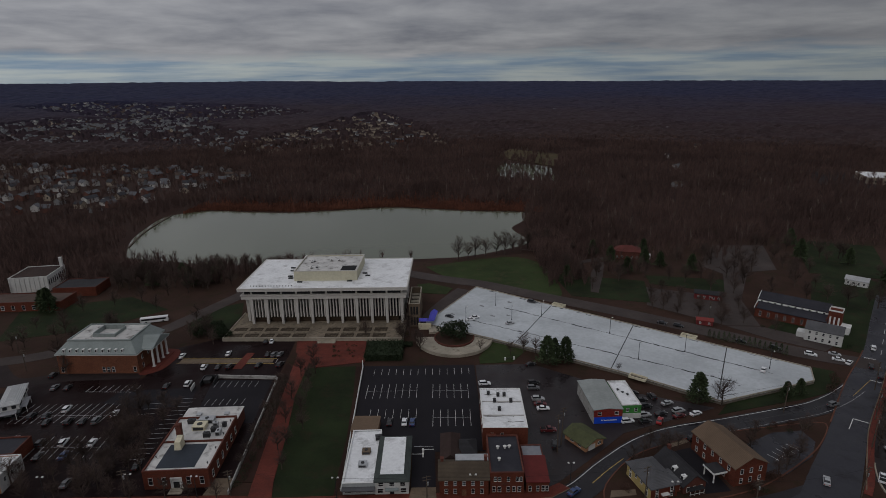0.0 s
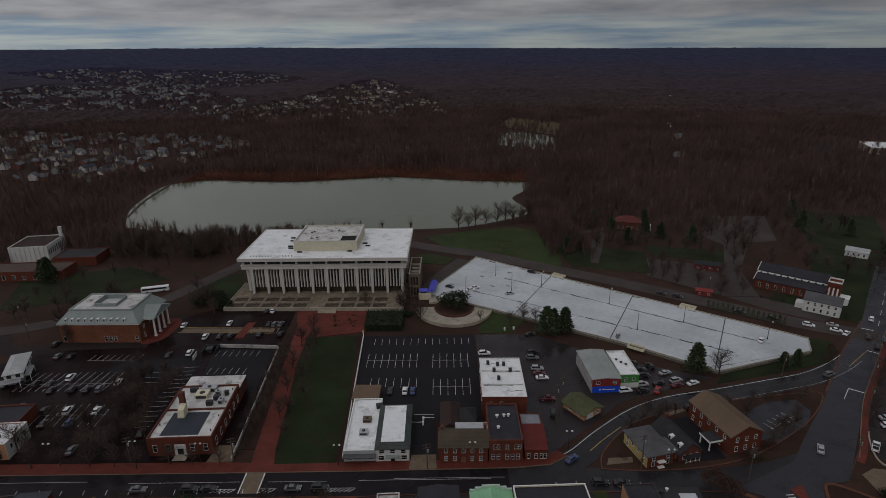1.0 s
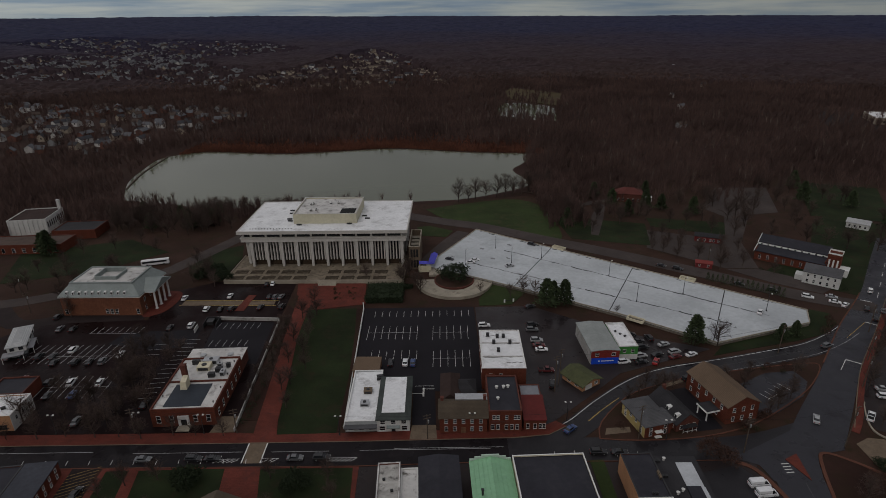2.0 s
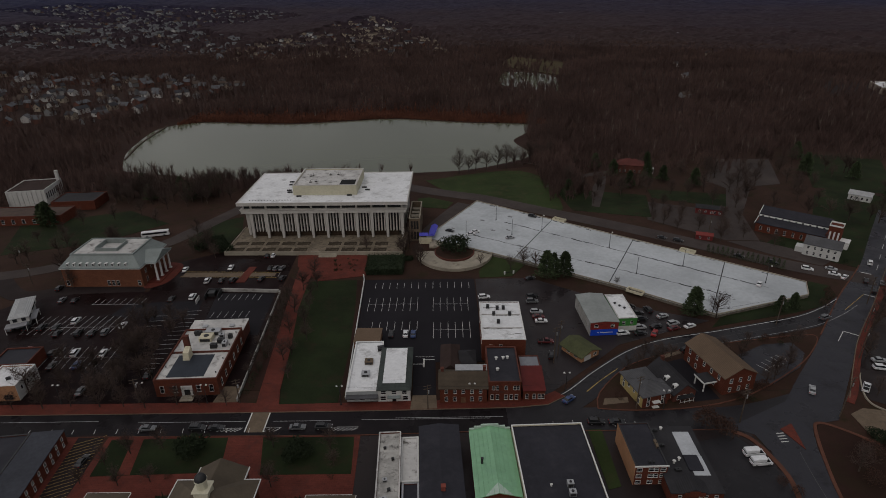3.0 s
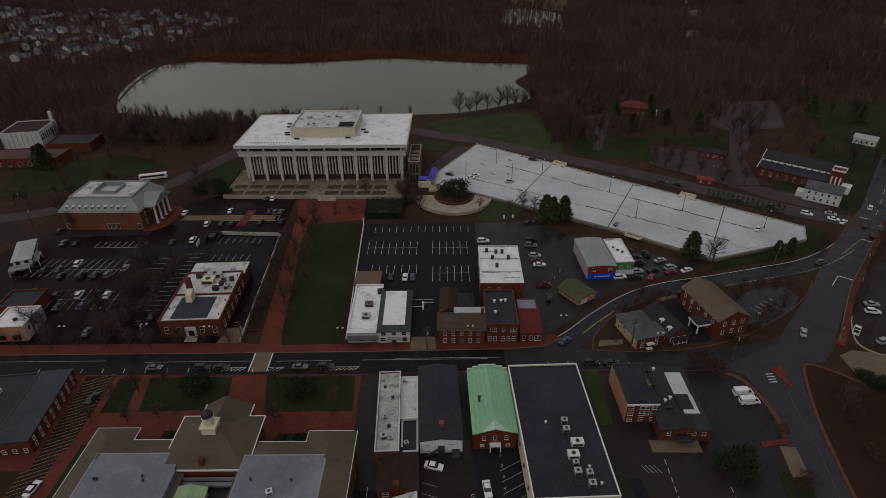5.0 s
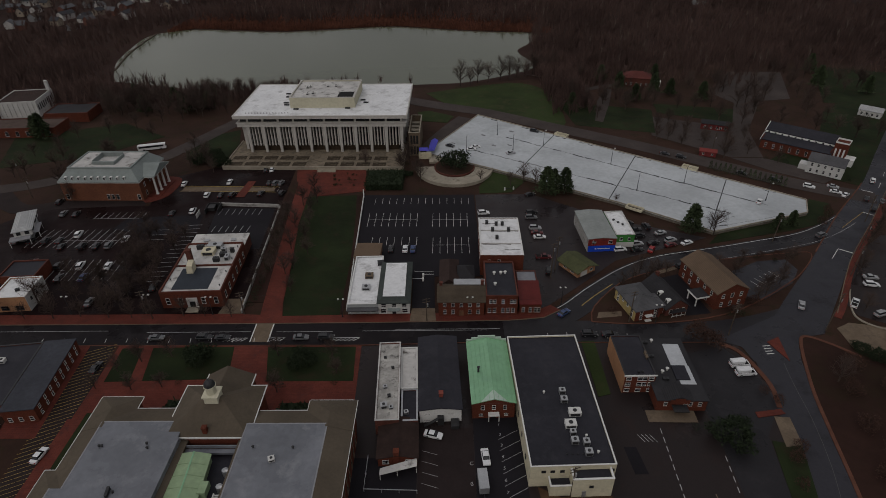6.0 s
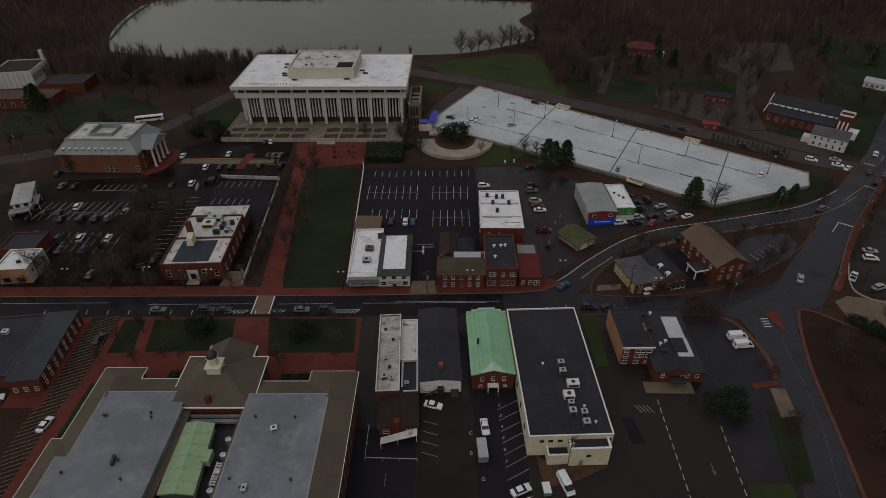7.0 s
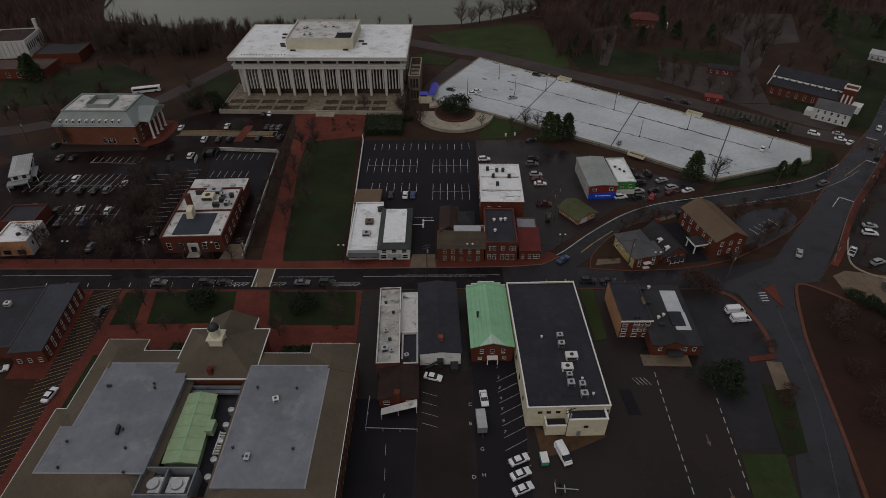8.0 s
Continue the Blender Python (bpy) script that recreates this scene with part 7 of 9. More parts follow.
kerbs = thing("kerb", "tan brick kerb along the planted island", "kerb", kind="structure")
ISLE = smooth([(44.7, 147.6), (47, 155), (58.3, 167.5), (70, 173.6), (82.9, 178.1), (102.4, 182), (124.2, 185.3), (131.5, 184.8), (125.4, 176.4), (114.5, 166.7), (93.6, 153.6), (75.4, 147.9), (56, 146.6), (44.7, 147.6)], 3)
part("kerb_stone", ribbon_mesh(ISLE, 0.4, 0.25, 0.3), KERB, kerbs)
nk = thing("kerb", "pale kerb along the main street", "kerb", kind="structure")
part("kerb_stone", ribbon_mesh([(-240, 147), (-66, 147.4), (-27, 147.6), (19, 148.4), (30, 149.6), (36, 153.4)], 0.25, 0.24, 0.3), TAN_PAVER, nk)
part("kerb_stone", ribbon_mesh([(-240, 137.8), (-97, 137.7), (-26, 137.4), (10, 138.4), (40, 138.2), (80, 138.0)], 0.25, 0.24, 0.3), KERB, nk)

# ---- poles, lamps, wires ----


def street_lamp(x, y, h=7.0, z=0.0, yaw=0, heads=2, label="grey street lamp with twin heads"):
    key = ("lamp", h, heads)
    m = pose(x, y, z, 0, 0, yaw)
    if key in SHARED:
        return copy_thing(SHARED[key], m)
    t = thing("street_lamp", label, "street lamp", x, y, z, yaw, "street lamps")
    bm = bmesh.new()
    tube(bm, (0, 0, 0), (0, 0, h), 0.13, 0.08, 8)
    tube(bm, (0, 0, 0), (0, 0, 0.7), 0.26, 0.2, 8)
    part("pole", bm, DARK_METAL, t)
    for s in ((-1, 1) if heads == 2 else (1,)):
        bm = bmesh.new()
        tube(bm, (0, 0, h - 0.1), (s * 0.8, 0, h + 0.15), 0.05, 0.05, 6)
        part("arm", bm, DARK_METAL, t)
        bm = bmesh.new()
        prism(bm, [(s * 0.8 - 0.3, -0.25, h), (s * 0.8 + 0.3, -0.25, h), (s * 0.8 + 0.3, 0.25, h), (s * 0.8 - 0.3, 0.25, h)], [(s * 0.8 - 0.2, -0.15, h + 0.3), (s * 0.8 + 0.2, -0.15, h + 0.3), (s * 0.8 + 0.2, 0.15, h + 0.3), (s * 0.8 - 0.2, 0.15, h + 0.3)])
        part("lamp_head", bm, PALE_METAL, t)
    SHARED[key] = t
    return t


def utility_pole(x, y, h=11.0, yaw=0, lean=0.0):
    key = ("pole", h)
    m = pose(x, y, 0, 0, lean, yaw)
    if key in SHARED:
        return copy_thing(SHARED[key], m)
    t = thing("utility_pole", "brown wooden utility pole with crossarms", "utility pole", x, y, 0, yaw, "utility poles")
    bm = bmesh.new()
    tube(bm, (0, 0, -0.3), (0, 0, h), 0.2, 0.13, 8)
    part("pole", bm, POLE, t)
    for z in (h - 0.5, h - 1.5):
        part("crossarm", boxes((-1.2, 1.2, -0.08, 0.08, z, z + 0.16)), POLE, t)
    bm = bmesh.new()
    tube(bm, (0.35, 0, h - 3.2), (0.35, 0, h - 2.2), 0.25, 0.25, 8)
    part("transformer", bm, METAL, t)
    t.matrix_basis = m
    SHARED[key] = t
    return t


for x, y in ((-94.6, 153.4), (-74.5, 152), (-33, 150.6), (36.5, 156), (64, 147), (-120, 152.6), (7, 151.2)):
    street_lamp(x, y, 7.0)
for x, y in ((76.6, 259.1), (81.4, 232.3), (103.8, 238.9), (131.9, 222.5), (26.2, 295.7), (48.2, 281.5), (32.5, 276.2), (9.6, 275.0)):
    street_lamp(x, y, 8.0, 1.4, -37, 1, "slender deck lamp post with one head")
for x, y, h, lean in ((56, 147.4, 12, 0), (84, 141, 12, 0), (121, 192.5, 12, 3), (35.4, 171, 14, 0), (37.4, 175, 14, 2), (114, 143, 14, 4), (-96, 152.8, 9, 0), (138, 171.5, 12, 3), (150, 187, 12, 3), (164, 207, 12, 0), (27.5, 88, 10, 0), (-64.5, 152, 9, 0), (-6.4, 148.4, 9, 0), (130, 275, 10, 0), (-180, 232, 10, 0), (-196, 250, 10, 0)):
    utility_pole(x, y, h, 20, lean)


def wire(a, b, sag=1.2):
    t = thing("overhead_wire", "thin black overhead wire between poles", "wire", a[0], a[1], 0, 0, "overhead wires")
    bm = bmesh.new()
    pts = [Vector(a).lerp(Vector(b), k / 10) - Vector((a[0], a[1], 4 * sag * (k / 10) * (1 - k / 10))) for k in range(11)]
    for p, q in zip(pts, pts[1:]):
        tube(bm, p, q, 0.03, 0.03, 4, False)
    part("cable", bm, DARK, t)


for a, b in (((56, 147.4, 11.5), (84, 141, 11.5)), ((84, 141, 11.5), (114, 143, 13.5)), ((114, 143, 13.5), (138, 171.5, 11.5)), ((138, 171.5, 11.5), (150, 187, 11.5)), ((150, 187, 11.5), (164, 207, 11.5)), ((-6.4, 148.4, 8.5), (-64.5, 152, 8.5)), ((56, 147.4, 11.5), (-6.4, 148.4, 8.5)), ((35.4, 171, 13.4), (121, 192.5, 11.5)), ((-96, 152.8, 8.5), (-64.5, 152, 8.5))):
    wire(a, b)
arrows = thing("road_markings", "worn tan arrows in the yard", "road markings", kind="structure")
for x, y in ((60.0, 86.6), (60.4, 73.4)):
    bm = bmesh.new()
    prism(bm, [(x - 0.12, y - 0.4, 0.09), (x + 0.12, y - 0.4, 0.09), (x + 0.12, y + 1.6, 0.09), (x - 0.12, y + 1.6, 0.09)], [(x - 0.12, y - 0.4, 0.1), (x + 0.12, y - 0.4, 0.1), (x + 0.12, y + 1.6, 0.1), (x - 0.12, y + 1.6, 0.1)])
    prism(bm, [(x, y - 1.6, 0.09), (x + 0.5, y - 0.3, 0.09), (x - 0.5, y - 0.3, 0.09)], [(x, y - 1.6, 0.1), (x + 0.5, y - 0.3, 0.1), (x - 0.5, y - 0.3, 0.1)])
    part("painted_arrow", bm, TAN_PAVER, arrows)
lowwall = thing("garden_wall", "low pale kerb wall round the car park corner", "wall")
part("wall", ribbon_mesh(smooth([(133, 163), (131, 160), (127.6, 153), (127, 148), (131, 143.8), (137, 142)], 5), 0.35, 0.5, 0.6), CONCRETE, lowwall)
boat = thing("boat_trailer", "empty pale metal boat trailer on the yard", "trailer", 25.4, 74.4, 0.1, -4)
part("frame", boxes((-2.4, 2.6, -0.08, 0.08, 0.45, 0.6), (-2.4, -2.2, -1.2, 1.2, 0.45, 0.6), (-0.4, -0.2, -0.9, 0.9, 0.45, 0.6)), METAL, boat)
part("guide_post", boxes((-2.4, -2.3, -1.2, -1.1, 0.6, 1.8), (-2.4, -2.3, 1.1, 1.2, 0.6, 1.8)), METAL, boat)
for k in (-1, 1):
    bm = bmesh.new()
    tube(bm, (-1.2, k * 0.95, 0.3), (-1.2, k * 1.15, 0.3), 0.3, 0.3, 12)
    part("wheel", bm, TYRE, boat)
sign = thing("sign_board", "dark low rail sign with two pale end posts", "sign", 27, 236, 0, 10)
part("board", boxes((-1.9, 1.9, -0.05, 0.05, 0.9, 1.15)), DARK_METAL, sign)
part("post", boxes((-2.3, -1.7, -0.25, 0.25, 0, 1.5)), TRIM, sign)
part("post", boxes((1.7, 2.3, -0.25, 0.25, 0, 1.5)), TRIM, sign)
fence = thing("fence", "low dark fence round the yard", "fence", 0, 0, 0, 0)
part("rail", ribbon_mesh([(-19, 98), (-19, 89), (-7, 88.6)], 0.12, 1.3, 0.2), METAL, fence)
for x, y in ((-19, 98), (-19, 93.5), (-19, 89), (-15, 88.8), (-11, 88.7), (-7, 88.6)):
    part("post", boxes((x - 0.07, x + 0.07, y - 0.07, y + 0.07, 0, 1.3)), METAL, fence)

gate = thing("barrier_gate", "white car park barrier with two arms", "barrier", -8.3, 169.5, 0.1, 0)
part("cabinet", boxes((-0.3, 0.3, -0.4, 0.4, 0, 1.2)), TRIM, gate)
part("cabinet", boxes((-0.3, 0.3, 2.0, 2.8, 0, 1.2)), TRIM, gate)
part("arm", boxes((-3.6, -0.3, -0.05, 0.05, 0.95, 1.08)), TRIM, gate)
part("arm", boxes((0.3, 3.6, 2.35, 2.45, 0.95, 1.08)), TRIM, gate)

# ---- vehicles ----
CAR_PAINT = {}


def car_paint(key):
    if key not in CAR_PAINT:
        col = {"white": (0.72, 0.73, 0.74), "silver": (0.35, 0.36, 0.37), "grey": (0.12, 0.125, 0.13), "black": (0.014, 0.014, 0.016), "blue": (0.03, 0.06, 0.16), "red": (0.3, 0.02, 0.02), "maroon": (0.1, 0.012, 0.014), "teal": (0.05, 0.3, 0.24)}[key]
        CAR_PAINT[key] = shade(key + "_car_paint", col, 0.3, 0.04, 0.5, 3.0)
    return CAR_PAINT[key]


LIGHT_GLASS = shade("headlight_glass", (0.6, 0.6, 0.58), 0.15, 0.05)
TAIL_RED = shade("tail_light", (0.3, 0.01, 0.01), 0.25, 0.05)
SHAPES = {
    # length, width, belt, height, cabin from, to, cabin inset front, rear
    "sedan": (4.7, 1.82, 0.92, 1.45, -1.55, 1.05, 0.75, 0.55),
    "suv": (4.8, 1.92, 1.08, 1.75, -2.2, 1.0, 0.7, 0.25),
    "pickup": (5.5, 1.95, 1.05, 1.8, -0.6, 1.4, 0.6, 0.3),
    "van": (5.6, 2.0, 1.2, 2.2, -2.7, 2.1, 0.9, 0.1),
}
WHEEL_MESH = {}


def car(kind, paint, x, y, yaw, z=0.1, group="parked cars", state="parked"):
    """A vehicle > body, cabin_glass, roof, bumpers, lights, wheel > rim; it faces its own +x."""
    key = ("car", kind, paint, state)
    m = pose(x, y, z, 0, 0, yaw)
    if key in SHARED:
        return copy_thing(SHARED[key], m)
    L, Wd, belt, H, c0, c1, fi, ri = SHAPES[kind]
    name = {"sedan": "car", "suv": "car", "pickup": "pickup_truck", "van": "van"}[kind]
    t = thing(name, paint + " " + {"sedan": "saloon car", "suv": "sport utility car", "pickup": "pickup truck", "van": "panel van"}[kind] + (" parked on wet asphalt" if state == "parked" else " standing on the wet road"), name.replace("_", " "), x, y, z, yaw, group)
    a, w = L / 2, Wd / 2
    bm = bmesh.new()
    side = [(-a, 0.35), (-a + 0.1, 0.25), (a - 0.1, 0.25), (a, 0.4), (a, 0.66), (a - 0.25, 0.76), (c1 + 0.25, belt), (c0 - 0.25, belt), (-a + 0.08, belt - 0.05)]
    rows = []
    for s, k in ((-1, 0.0), (-0.86, 0.0), (0.86, 0.0), (1, 0.0)):
        inset = 0.07 if abs(s) == 1 else 0.0
        rows.append([bm.verts.new((px * (1 - inset * 0.3), s * w, pz if abs(s) < 1 else 0.35 + (pz - 0.35) * 0.88 if pz > 0.35 else pz)) for px, pz in side])
    for p, q in zip(rows, rows[1:]):
        for k in range(len(side)):
            j = (k + 1) % len(side)
            bm.faces.new((p[k], p[j], q[j], q[k]))
    bm.faces.new(rows[0][::-1])
    bm.faces.new(rows[-1])
    bmesh.ops.recalc_face_normals(bm, faces=bm.faces)
    part("body", bm, car_paint(paint), t)
    bm = bmesh.new()
    g = w * 0.9
    prism(bm, [(c0 - 0.05, -g, belt - 0.03), (c1 + 0.1, -g, belt - 0.03), (c1 + 0.1, g, belt - 0.03), (c0 - 0.05, g, belt - 0.03)], [(c0 + ri, -g * 0.82, H - 0.06), (c1 - fi, -g * 0.82, H - 0.06), (c1 - fi, g * 0.82, H - 0.06), (c0 + ri, g * 0.82, H - 0.06)])
    part("cabin_glass", bm, GLASS, t)
    bm = bmesh.new()
    prism(bm, [(c0 + ri - 0.04, -g * 0.84, H - 0.07), (c1 - fi + 0.04, -g * 0.84, H - 0.07), (c1 - fi + 0.04, g * 0.84, H - 0.07), (c0 + ri - 0.04, g * 0.84, H - 0.07)], [(c0 + ri + 0.1, -g * 0.72, H), (c1 - fi - 0.1, -g * 0.72, H), (c1 - fi - 0.1, g * 0.72, H), (c0 + ri + 0.1, g * 0.72, H)])
    part("roof_panel", bm, car_paint(paint), t)
    if kind == "van":
        part("cargo_side", boxes((c0, 0.9, -g * 0.98, g * 0.98, belt - 0.04, H - 0.08)), car_paint(paint), t)
    if kind == "pickup":
        part("cargo_bed", boxes((-a + 0.15, c0 - 0.35, -w * 0.8, w * 0.8, belt - 0.02, belt + 0.02)), DARK, t)
    for s in (-1, 1):
        part("headlight", boxes((a - 0.12, a + 0.01, s * w * 0.68 - 0.2, s * w * 0.68 + 0.2, 0.55, 0.7)), LIGHT_GLASS, t)
        part("tail_light", boxes((-a - 0.01, -a + 0.1, s * w * 0.74 - 0.16, s * w * 0.74 + 0.16, 0.6, 0.8)), TAIL_RED, t)
    for px in (-L * 0.3, L * 0.31):
        for s in (-1, 1):
            mw = pose(px, s * (w - 0.1), 0.33)
            if not WHEEL_MESH:
                bm = bmesh.new()
                tube(bm, (0, -0.11, 0), (0, 0.11, 0), 0.33, 0.33, 12)
                o = part("wheel", bm, TYRE, t)
                bm = bmesh.new()
                tube(bm, (0, -0.125, 0), (0, 0.125, 0), 0.2, 0.2, 8)
                r = part("rim", bm, METAL, o)
                WHEEL_MESH["w"], WHEEL_MESH["r"] = o, r
                o.matrix_basis = mw
            else:
                o = again("wheel", WHEEL_MESH["w"], t, mw)
                again("rim", WHEEL_MESH["r"], o, pose(0, 0, 0))
    SHARED[key] = t
    return t


for kind, paint, x, y, yaw in (
    ("sedan", "white", -118, 243.4, 93), ("sedan", "white", -98, 245, 93), ("suv", "white", -104, 232.4, 93), ("sedan", "black", -98, 232.2, 93), ("sedan", "white", -82, 257.5, 93), ("sedan", "black", -84.8, 257, 93),
    ("suv", "white", -105, 218.4, 93), ("sedan", "black", -113, 216.6, 93), ("sedan", "black", -152.6, 216.6, 93), ("sedan", "grey", -158, 216.8, 93), ("suv", "black", -165, 227, 93), ("sedan", "black", -80, 243.6, 93),
    ("suv", "grey", -77, 243.4, 80), ("suv", "black", -71.8, 233.8, 80), ("sedan", "black", -81, 233.6, 80), ("suv", "black", -93, 232.6, 80), ("sedan", "grey", -74.5, 243.5, 80)):
    car(kind, paint, x, y, yaw)
for kind, paint, x, y, yaw in (
    ("suv", "white", -143, 200.6, 95), ("sedan", "white", -123, 196.8, 95), ("sedan", "black", -148, 196, 97), ("suv", "black", -153.2, 196, 97), ("sedan", "black", -159, 196, 97), ("sedan", "grey", -164.6, 196, 97),
    ("suv", "black", -137.2, 192, 97), ("sedan", "black", -132, 192, 97), ("suv", "white", -131, 179.2, 97), ("sedan", "white", -121, 178.8, 97), ("sedan", "blue", -126.4, 172, 97), ("suv", "black", -138.8, 179, 97),
    ("sedan", "grey", -117, 158, 93), ("sedan", "black", -99.4, 166, 95), ("sedan", "black", -145, 191.8, 97), ("suv", "grey", -127.4, 192.4, 97), ("sedan", "black", -134.6, 171.6, 97), ("sedan", "maroon", -149, 181, 97)):
    car(kind, paint, x, y, yaw)
for kind, paint, x, y, yaw in (
    ("sedan", "grey", -87.6, 140.6, 0), ("sedan", "black", -67.6, 140.5, 0), ("suv", "black", -73, 140.5, 0), ("sedan", "grey", -44, 140.5, 0), ("suv", "black", -36.4, 140.5, 0), ("suv", "black", 42.6, 141.4, 0),
    ("sedan", "black", 48.6, 141.2, 0), ("sedan", "blue", 36.6, 151.4, 40)):
    car(kind, paint, x, y, yaw, 0.13, "cars along the street")
for kind, paint, x, y, yaw in (
    ("sedan", "red", 74.6, 187.4, 60), ("sedan", "silver", 112.6, 154.6, 60), ("suv", "white", 188, 241.6, 55), ("sedan", "black", 175.4, 225, 55), ("suv", "black", 173, 216.4, 55), ("suv", "black", 82, 176.6, 20),
    ("sedan", "grey", 180.6, 222.6, 55), ("suv", "grey", 141.4, 196.6, 25)):
    car(kind, paint, x, y, yaw, 0.14, "cars on the road", "driving")
for kind, paint, x, y, yaw in (
    ("sedan", "black", -20.8, 188.8, 90), ("sedan", "white", -15.5, 188.8, 90), ("sedan", "blue", -12.7, 188.6, 90), ("suv", "white", 14.8, 215.2, 5), ("suv", "silver", 34.2, 203.2, 0), ("sedan", "maroon", 34.4, 199.6, 0),
    ("sedan", "white", 35, 196.6, 0), ("pickup", "maroon", 34.6, 183.0, 0), ("suv", "black", 35.2, 174.6, 80), ("sedan", "black", 35.4, 231, 20), ("suv", "black", 34.2, 215.4, 15), ("suv", "grey", 33.6, 211.4, 0)):
    car(kind, paint, x, y, yaw, 0.12)
for kind, paint, x, y, yaw in (
    ("suv", "black", 70.8, 206.4, 10), ("sedan", "black", 72.6, 201.4, 10), ("suv", "black", 72.8, 197.2, 10), ("suv", "black", 77.4, 203.8, 100), ("suv", "white", 63.2, 187.6, 10), ("sedan", "black", 69.4, 187.4, 10),
    ("sedan", "silver", 81.4, 199, 20), ("suv", "silver", 83.6, 193.8, 20), ("sedan", "maroon", 82.6, 190.4, 20), ("sedan", "white", 89, 191.8, 25), ("suv", "silver", 70.4, 191.4, 10), ("sedan", "black", 76.6, 192, 20)):
    car(kind, paint, x, y, yaw, 0.12)
for kind, paint, x, y, yaw in (
    ("van", "white", 82.0, 128.5, 5), ("van", "white", 82.3, 125.2, 5), ("sedan", "silver", 143.4, 169.6, -10), ("suv", "white", 141.2, 165.4, -10), ("pickup", "white", 130, 155.6, 50),
    ("suv", "grey", 131, 138.6, 60), ("suv", "silver", 135, 150.2, 20)):
    car(kind, paint, x, y, yaw, 0.14)
for kind, paint, x, y, yaw in (("sedan", "black", 1.6, 281, -30), ("sedan", "white", 12, 276.6, 10), ("sedan", "white", 14.4, 279.4, 10), ("sedan", "silver", 31, 271.6, 20), ("suv", "black", 46, 299.6, -30), ("sedan", "white", 128.6, 221, 55)):
    car(kind, paint, x, y, yaw, 1.42)
for kind, paint, x, y, yaw in (("suv", "white", 157.4, 236.6, -30), ("suv", "black", 145.6, 243, -35), ("sedan", "black", 134, 250.4, -35), ("sedan", "silver", 167.6, 236.4, -30), ("sedan", "white", 166, 231.4, -30), ("sedan", "white", 168.6, 228.6, 40), ("sedan", "black", 106, 272.4, -33), ("suv", "black", 112.6, 268.4, -33)):
    car(kind, paint, x, y, yaw, 0.12)
for kind, paint, x, y, yaw in (("sedan", "white", -3.6, 104.4, -15), ("sedan", "white", 9.0, 97.8, -84), ("sedan", "white", 16.0, 81.2, 24), ("sedan", "white", 16.0, 77.8, 24), ("sedan", "white", 16.2, 74.4, 24), ("van", "white", 26.0, 82.6, -72), ("sedan", "white", -98.4, 98.6, 82), ("sedan", "white", -116, 106.6, 20), ("sedan", "black", -99.6, 128, 84)):
    car(kind, paint, x, y, yaw, 0.15)
trailer = thing("box_trailer", "grey enclosed box trailer parked in the yard", "trailer", 8.0, 90.6, 0.1, -86)
part("box", boxes((-2.6, 2.6, -1.1, 1.1, 0.6, 2.6), (-2.65, 2.65, -1.13, 1.13, 2.6, 2.68)), METAL, trailer)
part("drawbar", boxes((2.6, 4.0, -0.1, 0.1, 0.5, 0.62)), DARK_METAL, trailer)
for s in (-1, 1):
    bm = bmesh.new()
    tube(bm, (0, s * 1.0, 0.33), (0, s * 1.2, 0.33), 0.33, 0.33, 12)
    part("wheel", bm, TYRE, trailer)
bin_ = thing("skip_bin", "small teal and white waste skip", "waste skip", 21.6, 81.4, 0.1, 5)
part("bin_body", boxes((-0.8, 0.8, -1.3, 1.3, 0, 1.2)), car_paint("teal"), bin_)
part("lid", boxes((-0.85, 0.85, -1.35, 1.35, 1.2, 1.34)), TRIM, bin_)
bus = thing("bus", "white single-deck bus parked beside the road", "bus", -149.4, 283.4, 0.1, 16)
part("body", boxes((-6.6, 6.6, -1.25, 1.25, 0.35, 2.6), (-6.4, 6.4, -1.1, 1.1, 2.6, 2.8)), car_paint("white"), bus)
part("side_windows", boxes((-6.0, 5.6, -1.28, 1.28, 1.5, 2.4)), GLASS, bus)
part("windscreen", boxes((6.55, 6.65, -1.1, 1.1, 1.3, 2.6)), GLASS, bus)
for px in (-3.8, 4.2):
    for s in (-1, 1):
        bm = bmesh.new()
        tube(bm, (px, s * 1.0, 0.45), (px, s * 1.27, 0.45), 0.48, 0.48, 12)
        part("wheel", bm, TYRE, bus)

# ---- trees and shrubs ----
def blade(bm, p, q, w, side=None):
    """A thin tapered twig or leaf as one triangle."""
    p, q = Vector(p), Vector(q)
    d = q - p
    s = side or d.cross(Vector((random.gauss(0, 1), random.gauss(0, 1), random.gauss(0, 1))))
    if s.length < 1e-6:
        s = Vector((1, 0, 0))
    s = s.normalized() * w / 2
    bm.faces.new([bm.verts.new(v) for v in (p - s, p + s, q)])


